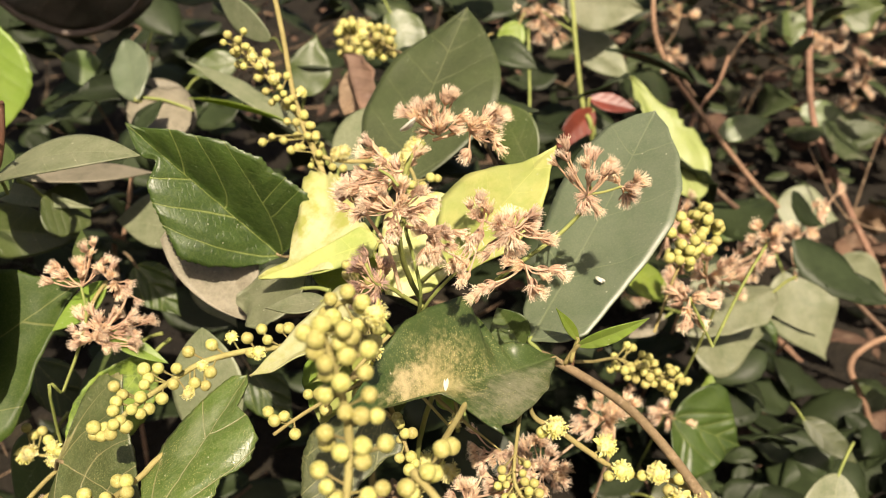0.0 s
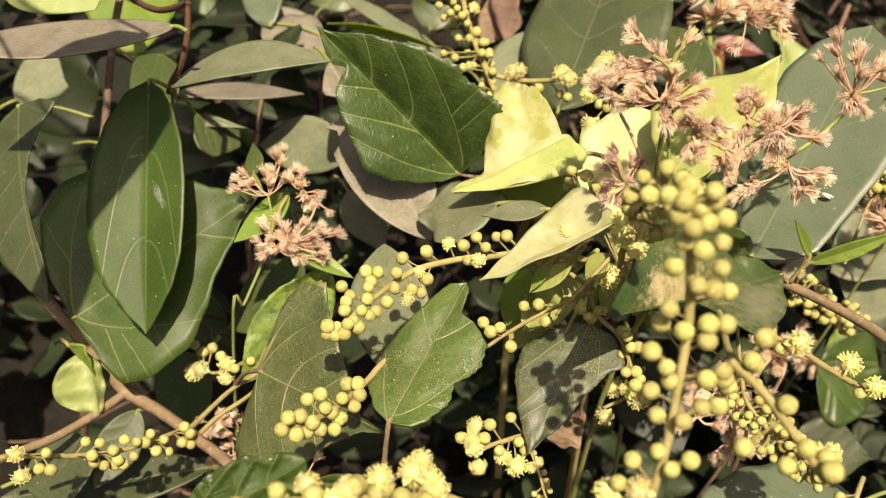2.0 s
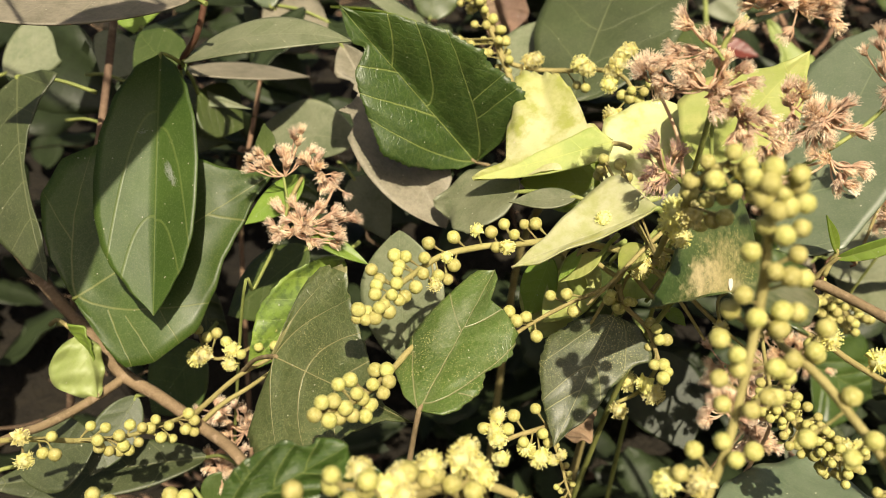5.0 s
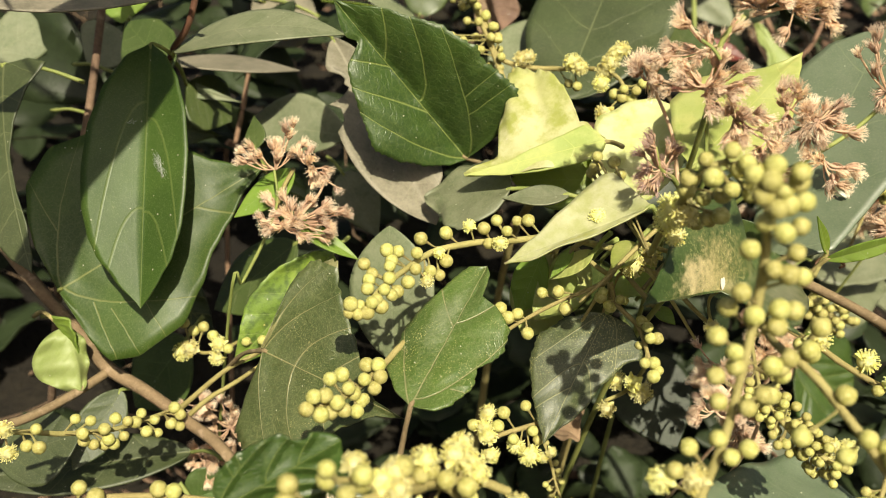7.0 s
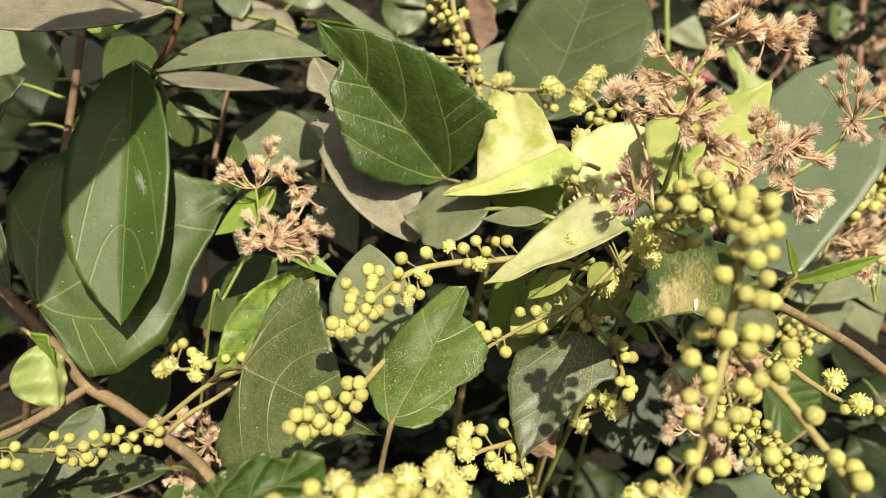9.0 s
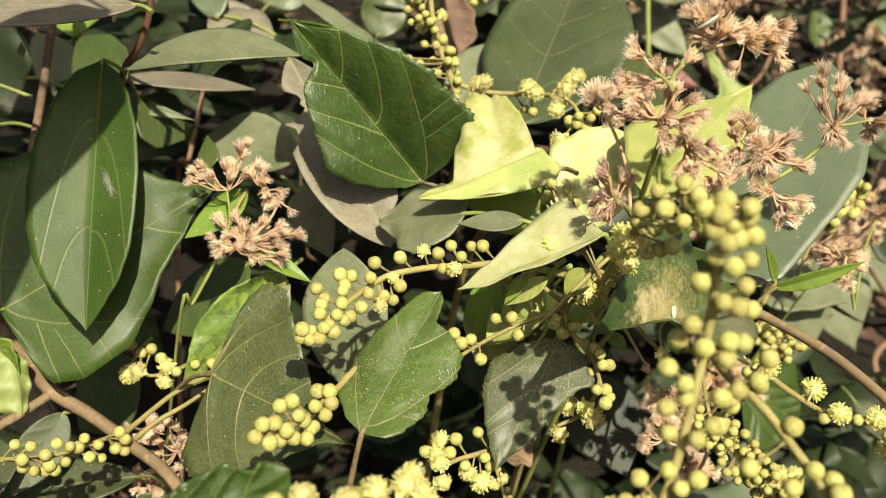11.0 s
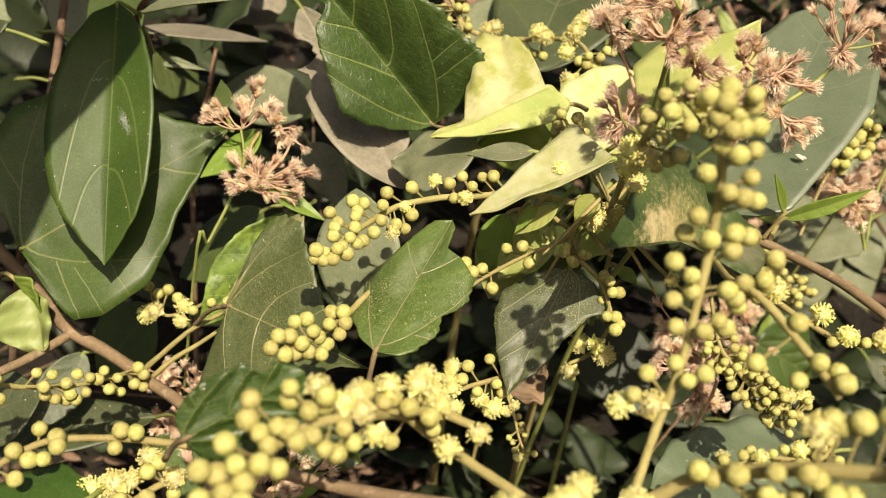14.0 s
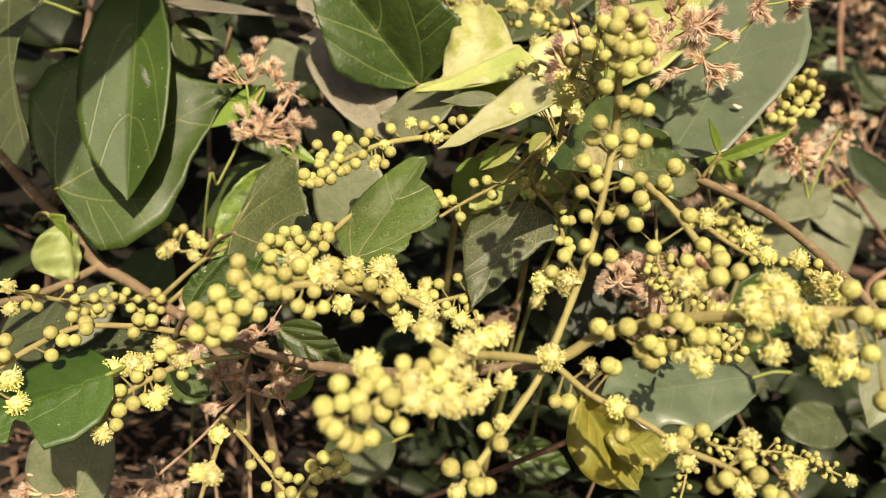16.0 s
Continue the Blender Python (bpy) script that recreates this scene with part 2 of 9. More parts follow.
M["veined"] = leaf_material("dusty_veined_leaf", (0.066, 0.102, 0.027), (0.042, 0.072, 0.016), (0.288, 0.28, 0.1169), dust=0.25, dust_colour=(0.1632, 0.17, 0.0793), rough=0.42, specks=0.75, grainy=0.4, lateral=0.62, relief=0.6, through_light=0.14, vein_strength=0.95, quilt=0.7, ribs=((1, 0.05, 0.55, 1.7, 0.0), (1, 0.75, 0.78, 2.0, 0.0), (1, 0.0, 0.17, 2.2, 0.02), (1, 1.45, 0.8, 1.5, 0.0), (-1, 0.03, 0.58, 1.4, 0.0), (-1, 0.75, 0.53, 2.0, 0.0), (-1, 1.45, 0.6, 1.6, 0.0)))
M["brown_grey"] = leaf_material("weathered_leaf", (0.17, 0.155, 0.105), (0.115, 0.11, 0.07), (0.22, 0.20, 0.14), dust=0.65, dust_colour=(0.34, 0.305, 0.225), rough=0.6, lateral=0.60, relief=0.4, through_light=0.10)
# The pale middle patch paints the blade's sheen along with its dusty bloom.
M["pollen"] = leaf_material("pollen_dusted_leaf", (0.070, 0.130, 0.014), (0.040, 0.084, 0.008), (0.2496, 0.24, 0.1086), dust=0.16, dust_colour=(0.192, 0.215, 0.1169), rough=0.34, stain_and_light=((0.36, 0.55, 0.24, 0.34, (0.20, 0.235, 0.13)),), specks=0.9, grainy=0.4, lateral=0.58, relief=0.6, through_light=0.18, quilt=0.8, vein_strength=0.95, ribs=((1, 0.15, 2.1, 1.9, 0.0), (1, 1.70, 1.51, 1.3, 0.0), (-1, 0.0, 1.73, 1.2, 0.0), (-1, 1.61, 1.42, 1.2, 0.0), (1, 0.42, 0.2, 1.0, 0.45), (-1, 0.75, 0.3, 1.0, 0.52)))
M["sandy"] = leaf_material("sandy_dusted_leaf", (0.036, 0.074, 0.012), (0.022, 0.052, 0.008), (0.1536, 0.2, 0.0668), dust=0.14, dust_colour=(0.2304, 0.24, 0.1336), rough=0.32, specks=1.0, stain_and_light=((0.44, 0.62, 0.34, 0.30, (0.52, 0.44, 0.20)), (0.40, 0.72, 0.22, 0.16, (0.56, 0.47, 0.26)), (0.80, 0.32, 0.42, 0.38, (0.30, 0.285, 0.19))), vein_strength=0.2, lateral=0.60, relief=0.25, through_light=0.14, dust_scale=60.0, dust_from=0.32)
M["yellow"] = leaf_material("yellowing_leaf", (0.68, 0.67, 0.37), (0.56, 0.57, 0.22), (0.72, 0.70, 0.42), dust=0.2, dust_colour=(0.66, 0.62, 0.40), rough=0.5, blotch=1.0, blotch_colour=(0.36, 0.40, 0.065), specks=0.35, speck_colour=(0.40, 0.27, 0.12), relief=0.4, quilt=0.3, vein_strength=0.3, undulate=1.8, through_light=0.35, through_colour=(0.62, 0.61, 0.12), lateral=0.5, motes=280.0, mote_colour=(0.86, 0.78, 0.70))
# The green patch near the base paints in the seed heads' shadow.
M["cream"] = leaf_material("cream_leaf", (0.68, 0.68, 0.45), (0.54, 0.57, 0.31), (0.72, 0.70, 0.42), dust=0.2, dust_colour=(0.66, 0.62, 0.40), rough=0.5, blotch=0.9, blotch_colour=(0.38, 0.43, 0.13), specks=0.35, speck_colour=(0.40, 0.27, 0.12), relief=0.4, quilt=0.3, vein_strength=0.3, undulate=1.8, through_light=0.35, through_colour=(0.62, 0.61, 0.12), lateral=0.5, motes=280.0, mote_colour=(0.86, 0.78, 0.70), stain_and_light=((0.5, 1.0, 0.6, 0.05, (0.50, 0.26, 0.22)), (0.55, 0.10, 0.5, 0.15, (0.27, 0.30, 0.13)), (0.25, 0.55, 0.14, 0.30, (0.42, 0.43, 0.08))))
M["yellow_green"] = leaf_material("yellow_green_leaf", (0.46, 0.52, 0.18), (0.34, 0.42, 0.09), (0.62, 0.64, 0.1872), dust=0.2, dust_colour=(0.5, 0.5, 0.216), rough=0.45, blotch=0.7, blotch_colour=(0.60, 0.60, 0.21), specks=0.4, relief=0.35, through_light=0.35, through_colour=(0.55, 0.6, 0.0432), lateral=0.6)
M["pale_lime"] = leaf_material("pale_lime_leaf", (0.3168, 0.39, 0.1169), (0.24, 0.31, 0.0752), (0.4032, 0.46, 0.167), dust=0.3, dust_colour=(0.384, 0.4, 0.2172), rough=0.5, relief=0.3, through_light=0.25, through_colour=(0.384, 0.48, 0.0668))
M["dusk"] = leaf_material("dusky_pollen_leaf", (0.042, 0.062, 0.019), (0.028, 0.044, 0.012), (0.2112, 0.21, 0.0919), dust=0.30, dust_colour=(0.144, 0.145, 0.0752), rough=0.46, specks=1.0, grainy=0.4, lateral=0.58, relief=0.4, through_light=0.12, quilt=0.25, vein_strength=0.95, ribs=((-1, -0.05, 1.7, 1.1, 0.0), (-1, 1.21, 2.39, 1.6, 0.0), (-1, 1.75, 1.7, 1.2, 0.0), (1, 0.01, 2.6, 2.1, 0.0), (1, 1.15, 2.2, 1.6, 0.0)))
# Dull dark green; on several leaves this darkness stands in for shade.
M["dull"] = leaf_material("dull_shaded_leaf", (0.038, 0.056, 0.015), (0.026, 0.039, 0.010), (0.1152, 0.13, 0.0501), dust=0.15, dust_colour=(0.144, 0.15, 0.0752), rough=0.5, lateral=0.55, relief=0.4, quilt=0.35, through_light=0.10)
M["lime"] = leaf_material("lime_leaf", (0.2496, 0.36, 0.0418), (0.1728, 0.28, 0.0251), (0.3648, 0.44, 0.1086), dust=0.12, rough=0.42, relief=0.5, through_light=0.4, through_colour=(0.384, 0.52, 0.0334))
M["mottled"] = leaf_material("mottled_lime_leaf", (0.27, 0.36, 0.05), (0.17, 0.26, 0.03), (0.36, 0.44, 0.11), dust=0.1, rough=0.42, relief=0.6, blotch=0.95, blotch_scale=420.0, blotch_colour=(0.06, 0.11, 0.02), through_light=0.3, through_colour=(0.38, 0.5, 0.03))
M["olive"] = leaf_material("olive_yellow_leaf", (0.30, 0.28, 0.04), (0.17, 0.18, 0.022), (0.48, 0.46, 0.1253), dust=0.1, rough=0.35, blotch=0.5, blotch_colour=(0.48, 0.36, 0.0418), relief=0.6, through_light=0.35, through_colour=(0.48, 0.45, 0.0334))
M["red"] = leaf_material("red_leaf", (0.22, 0.05, 0.025), (0.13, 0.03, 0.018), (0.3, 0.10, 0.05), rough=0.38, relief=0.25, through_light=0.15)
M["dead"] = leaf_material("dead_leaf", (0.26, 0.15, 0.085), (0.13, 0.075, 0.045), (0.33, 0.22, 0.13), dust=0.3, dust_colour=(0.4, 0.28, 0.2), rough=0.75, relief=0.9, through_light=0.15, blotch=0.6, blotch_colour=(0.09, 0.045, 0.03))
# Dark brown, lowered further so the colour holds the shade inside the bowl.
M["shaded_dark_dead"] = leaf_material("shaded_dark_dead_leaf", (0.034, 0.021, 0.017), (0.020, 0.013, 0.012), (0.12, 0.08, 0.06), dust=0.12, rough=0.5, relief=0.9, through_light=0.05)
M["bud"] = rough_material("flower_bud", (0.51, 0.475, 0.17), (0.33, 0.315, 0.08), 4.0, 0.55, 0.5, 0.00012, 0.05, vary=0.45, third=(0.57, 0.53, 0.25))
M["petal"] = rough_material("yellow_flower", (0.95, 0.93, 0.57), (0.88, 0.82, 0.26), 5.0, 0.6, 0.2, 0.0001, 0.42, vary=0.4)
M["rachis"] = rough_material("mealy_yellow_stalk", (0.365, 0.315, 0.125), (0.26, 0.22, 0.08), 700.0, 0.7, 0.7, 0.0004)
M["stem"] = rough_material("brown_stem", (0.27, 0.20, 0.11), (0.18, 0.13, 0.07), 350.0, 0.75, 0.7, 0.0006, third=(0.36, 0.27, 0.17))
M["dark_stem"] = rough_material("dark_red_stem", (0.14, 0.07, 0.04), (0.08, 0.04, 0.022), 350.0, 0.6, 0.5, 0.0005)
M["green_stem"] = rough_material("green_stalk", (0.30, 0.33, 0.10), (0.20, 0.24, 0.065), 400.0, 0.55, 0.4, 0.0003, 0.1)
M["twig"] = rough_material("dry_twig", (0.21, 0.14, 0.09), (0.11, 0.07, 0.045), 200.0, 0.8, 0.8, 0.0008, third=(0.33, 0.24, 0.16))
M["dry_vine"] = rough_material("dry_vine_bark", (0.28, 0.165, 0.11), (0.15, 0.085, 0.055), 200.0, 0.8, 0.8, 0.0008, third=(0.35, 0.24, 0.16))
M["bract"] = rough_material("dry_bract", (0.86, 0.65, 0.47), (0.55, 0.36, 0.235), 6.0, 0.8, 0.4, 0.0002, 0.35, vary=0.7)
M["bristle"] = rough_material("dry_bristle", (0.97, 0.86, 0.70), (0.93, 0.76, 0.57), 6.0, 0.75, 0.1, 0.0001, 0.34, vary=0.5)
M["purple_bristle"] = rough_material("dull_purple_bristle", (0.66, 0.47, 0.40), (0.42, 0.28, 0.24), 6.0, 0.75, 0.1, 0.0001, 0.25, vary=0.6)
M["white"] = rough_material("white_husk", (0.75, 0.72, 0.62), (0.6, 0.56, 0.46), 500.0, 0.6, 0.2, 0.0001, 0.3)
M["web"] = rough_material("spider_silk", (0.46, 0.50, 0.44), (0.34, 0.38, 0.32), 900.0, 0.6, 0.3, 0.0001, 0.3)
# Soil taken near black so that its colour carries the plants' shade.
M["soil"] = rough_material("shade_darkened_soil", (0.020, 0.016, 0.010), (0.009, 0.007, 0.005), 30.0, 0.95, 1.0, 0.01, third=(0.030, 0.024, 0.014), vary=0.0)
M["litter"] = rough_material("leaf_litter", (0.18, 0.112, 0.072), (0.075, 0.043, 0.03), 120.0, 0.85, 0.6, 0.0008, 0.1, vary=0.9, third=(0.21, 0.145, 0.10))
M["straw"] = rough_material("dry_straw", (0.27, 0.185, 0.115), (0.12, 0.075, 0.045), 300.0, 0.85, 0.5, 0.0004, 0.2, vary=0.8)
# Darker copy of the thicket leaf: shade is put into its colour.
M["shade_leaf"] = rough_material("shade_painted_leaf", (0.035, 0.053, 0.021), (0.02, 0.03, 0.012), 120.0, 0.5, 0.4, 0.0006, 0.1, vary=0.9)
M["far_leaf"] = rough_material("shaded_foliage", (0.070, 0.092, 0.040), (0.036, 0.052, 0.020), 120.0, 0.5, 0.4, 0.0006, 0.15, vary=0.9, third=(0.15, 0.16, 0.10))


# ---- mesh helpers ----
def part(name, bm, material, parent=None, label=""):
    """Links a bmesh built in world coordinates as one mesh object under parent."""
    mesh = bpy.data.meshes.new(name)
    bm.to_mesh(mesh)
    bm.free()
    for mat in material if isinstance(material, (list, tuple)) else [material]:
        mesh.materials.append(mat)
    ob = new(name, mesh)
    if parent is not None:
        ob.parent = parent
        origin = world_origin(parent)
        mesh.transform(Matrix.Translation(-origin))
    if label:
        tagged(ob, label)
    return ob


def world_origin(ob):
    at = Vector((0, 0, 0))
    while ob is not None:
        at += ob.location
        ob = ob.parent
    return at


def thing(name, at, label, category, group="", kind=""):
    ob = new(name)
    ob.location = at
    ob.empty_display_size = 0.01
    return tagged(ob, label, category, group, kind)


def smooth_line(points, per=6):
    """Catmull-Rom through the points (tuples of x, y, z, radius)."""
    p = [Vector(q) for q in points]
    p = [2 * p[0] - p[1]] + p + [2 * p[-1] - p[-2]]
    out = []
    for i in range(1, len(p) - 2):
        for k in range(per):
            t = k / per
            a, b, c, d = p[i - 1], p[i], p[i + 1], p[i + 2]
            out.append(0.5 * (2 * b + (c - a) * t + (2 * a - 5 * b + 4 * c - d) * t * t + (3 * b - a - 3 * c + d) * t ** 3))
    return out + [p[-2]]


def tube(bm, points, sides=8, per=6, lumps=0.08, material_index=0, smooth=True):
    """A tapering, slightly uneven tube through points (x, y, z, radius)."""
    line = smooth_line([(*q[:3], q[3]) for q in points], per) if smooth else [Vector(q) for q in points]
    rings, up = [], Vector((0.3, 0.2, 0.93))
    for i, q in enumerate(line):
        a, b = line[max(i - 1, 0)], line[min(i + 1, len(line) - 1)]
        axis = Vector((b[0] - a[0], b[1] - a[1], b[2] - a[2])).normalized()
        x = axis.cross(up)
        if x.length < 0.05:
            x = axis.cross(Vector((1, 0, 0)))
        x.normalize()
        y = axis.cross(x)
        up = -y if y.dot(up) < 0 else y
        centre = Vector(q[:3])
        ring = []
        for s in range(sides):
            ang = 2 * math.pi * s / sides
            r = max(q[3], 1e-5) * (1 + lumps * noise.noise(centre * 400 + Vector((s * 1.7, 0, 0))))
            ring.append(bm.verts.new(centre + (x * math.cos(ang) + y * math.sin(ang)) * r))
        rings.append(ring)
    for a, b in zip(rings, rings[1:]):
        for s in range(sides):
            f = bm.faces.new((a[s], a[(s + 1) % sides], b[(s + 1) % sides], b[s]))
            f.smooth, f.material_index = True, material_index
    for ring in (rings[0], rings[-1]):
        f = bm.faces.new(ring)
        f.material_index = material_index
    return bm


def stalk(name, points, material, parent=None, label="", sides=8, lumps=0.08):
    return part(name, tube(bmesh.new(), points, sides, 6, lumps), material, parent, label)


def margin(stations, v, plain):
    """Half width of a blade at v, eased between a few stations (place, width); the plain width where there are none."""
    if not stations:
        return plain
    s = [(0.0, 0.02)] + list(stations) + [(1.0, 0.004)]
    for (v0, w0), (v1, w1) in zip(s, s[1:]):
        if v <= v1:
            t = (v - v0) / max(v1 - v0, 1e-6)
            return w0 + (w1 - w0) * (0.6 * t + 0.4 * t * t * (3 - 2 * t))
    return 0.004


def leaf_mesh(bm, base, tip, side, at=0.4, q=0.9, hump=0.0, fold=0.0, curl=0.0, left=1.0, right=1.0, teeth=0, bite=(), wave=0.0, nv=40, nu=8, thick=0.00022, seed=0, tail=0.0, rib=0.0, lobe=0.0, rb=0.6, side2=None, round_off=0.0, edge=(), edge2=(), dent=()):
    """Leaf blade from base to tip. side: the margin on the blade's right at its widest place, which lies at the fraction `at` of the length.
    q: point of the tip; hump: rise of the middle; fold: rise of the margins; curl: their bend; bite: (side, place, half length, depth) of eaten notches."""
    base, tip, side = Vector(base), Vector(tip), Vector(side)
    axis = tip - base
    length = axis.length
    axis.normalize()
    out = side - base
    out -= axis * out.dot(axis)
    half = out.length
    out.normalize()
    up = out.cross(axis)
    if up.dot(Vector((0.15, -0.8, 0.6))) < 0:
        up = -up
    slant = math.atan(fold + curl)
    out, up, half = out * math.cos(slant) - up * math.sin(slant), up * math.cos(slant) + out * math.sin(slant), half * math.cos(slant)
    out2, half2 = -out, half
    if side2 is not None:
        out2 = Vector(side2) - base
        out2 -= axis * out2.dot(axis)
        half2 = out2.length
        out2.normalize()
        rise = out2.cross(axis)
        if rise.dot(up) < 0:
            rise = -rise
        up = (up + rise).normalized()
    bm.loops.layers.uv.verify()
    if "blade" not in bm.loops.layers.uv:
        bm.loops.layers.uv.new("blade")
    uv, flat = bm.loops.layers.uv[0], bm.loops.layers.uv["blade"]
    rows = []
    for j in range(nv + 1):
        v = j / nv
        v = v * v * (3 - 2 * v) * 0.35 + v * 0.65
        w = math.sin(math.pi / 2 * v / at) ** rb if v < at else math.cos(math.pi / 2 * min(1.0, (v - at) / (1 - at))) ** (q + 0.4)
        if lobe:
            w *= 1 + lobe * math.exp(-((v - at) / 0.10) ** 2) - 0.35 * lobe * math.exp(-((v - at - 0.3) / 0.14) ** 2)
        if tail:
            w = w * (1 - tail * v ** 3)
        rows.append((v, max(w, 0.004)))
    top_row, low_row = [], []
    spots = {}
    for j, (v, w) in enumerate(rows):
        r1, r2 = [], []
        w1, w2 = margin(edge, v, w), margin(edge2, v, w)
        for i in range(-nu, nu + 1):
            u = i / nu
            w = w1 if u > 0 else w2
            ww = w * (half * right if u > 0 else half2 * left)
            if teeth:
                saw = (v * teeth + (0.3 if u < 0 else 0)) % 1.0
                ww *= 1 + (0.05 * (saw - 0.4) if abs(u) > 0.99 else 0.0)
            for s, place, span, depth in bite:
                if s * u > 0:
                    e = abs(v - place + 0.02 * noise.noise(Vector((u * 3, v * 31, seed)))) / span
                    if e < 1:
                        ww *= 1 - depth * min(1.0, 1.6 * (1 - e * e)) * (0.85 + 0.3 * noise.noise(Vector((v * 60, 3.3, seed))))
            d = u * ww
            lift = hump * length * 4 * v * (1 - v) + fold * abs(d) + curl * d * d / max(half, 1e-6) + round_off * half * (u * u - abs(u)) * 4 * w
            lift += wave * half * noise.noise(Vector((u * 1.3 + seed * 3.1, v * 3.2, seed * 1.7))) * (0.4 + abs(u))
            lift += wave * 0.35 * half * math.sin(v * 19 + seed + (2 if u > 0 else 0)) * abs(u) ** 2
            for s, place, span, depth in dent:
                if s * u > 0:
                    lift -= depth * half * abs(u) * math.exp(-((v - place) / span) ** 2)
            if rib:
                lift -= rib * half * math.exp(-(((v - abs(u) * 0.22) * 6.0) % 1.0 - 0.5) ** 2 / 0.02) * (1 - abs(u)) - rib * 0.5 * half * math.exp(-(u / 0.08) ** 2)
            c = base + axis * (v * length) + (out * d if u > 0 else out2 * -d) + up * lift
            spots[(j, i)] = (3 * d / length, 3 * v)
            r1.append(bm.verts.new(c + up * thick))
            r2.append(bm.verts.new(c - up * thick))
        top_row.append(r1)
        low_row.append(r2)
    n = 2 * nu

    def face(verts, coords, cells):
        f = bm.faces.new(verts)
        f.smooth = True
        for loop, (a, b), cell in zip(f.loops, coords, cells):
            loop[uv].uv = (a, b)
            loop[flat].uv = spots[cell]

    for j in range(nv):
        v0, v1 = rows[j][0], rows[j + 1][0]
        for i in range(n):
            a, b = i / n, (i + 1) / n
            face((top_row[j][i], top_row[j][i + 1], top_row[j + 1][i + 1], top_row[j + 1][i]), ((a, v0), (b, v0), (b, v1), (a, v1)), ((j, i - nu), (j, i + 1 - nu), (j + 1, i + 1 - nu), (j + 1, i - nu)))
            face((low_row[j][i + 1], low_row[j][i], low_row[j + 1][i], low_row[j + 1][i + 1]), ((b, v0), (a, v0), (a, v1), (b, v1)), ((j, i + 1 - nu), (j, i - nu), (j + 1, i - nu), (j + 1, i + 1 - nu)))
        for i, flip in ((0, False), (n, True)):
            q4 = [top_row[j][i], top_row[j + 1][i], low_row[j + 1][i], low_row[j][i]]
            c4 = [(i / n, v0), (i / n, v1), (i / n, v1), (i / n, v0)]
            s4 = [(j, i - nu), (j + 1, i - nu), (j + 1, i - nu), (j, i - nu)]
            face(q4[::-1] if flip else q4, c4[::-1] if flip else c4, s4[::-1] if flip else s4)
    return bm


leaf_count = [0]


def leaf(parent, base, tip, side, material, label="", stem=None, name="leaf", **shape):
    """A leaf of a plant, with its leaf stalk as a part of it where stem gives the stalk's other end."""
    leaf_count[0] += 1
    shape.setdefault("seed", leaf_count[0])
    ob = part(name, leaf_mesh(bmesh.new(), base, tip, side, **shape), M[material], parent, label)
    if stem is not None:
        a, b = Vector(base), Vector(stem)
        run = (Vector(tip) - a).normalized() * 0.0015
        middle = (a + b) / 2 + Vector((0, 0, 0.06 * (a - b).length))
        part("leaf_stalk", tube(bmesh.new(), [(*(a + run), 0.0004), (*a, 0.0006), (*middle, 0.0006), (*b, 0.0007)], 6, 4), M["stem"] if material in ("pollen", "veined", "sandy", "dark") else M["rachis"] if material in ("yellow", "lime") else M["green_stem"], ob)
    return ob


# ---- buds, flowers and dry heads, each shape made once ----
def bud_shape(seed):
    rng = random.Random(seed)
    bm = bmesh.new()
    bmesh.ops.create_uvsphere(bm, u_segments=14, v_segments=10, radius=1.0)
    for v in bm.verts:
        ang = math.atan2(v.co.y, v.co.x)
        pole = max(0.0, v.co.z)
        k = 1 - 0.05 * abs(math.cos(1.5 * ang + seed)) ** 6 * pole + 0.03 * noise.noise(v.co * 2 + Vector((seed, 0, 0)))
        v.co *= k
        v.co.z *= 0.97
        if v.co.z > 0.9:
            v.co.z += 0.05
    for f in bm.faces:
        f.smooth = True
    mesh = bpy.data.meshes.new("bud")
    bm.to_mesh(mesh)
    bm.free()
    mesh.materials.append(M["bud"])
    return mesh


def stalk_shape():
    bm = bmesh.new()
    tube(bm, [(0, 0, 0, 0.36), (0.03, 0.02, 0.3, 0.22), (0.05, 0.0, 0.65, 0.24), (0, 0, 1.0, 0.40)], 6, 3, 0.1)
    mesh = bpy.data.meshes.new("bud_stalk")
    bm.to_mesh(mesh)
    bm.free()
    mesh.materials.append(M["rachis"])
    return mesh


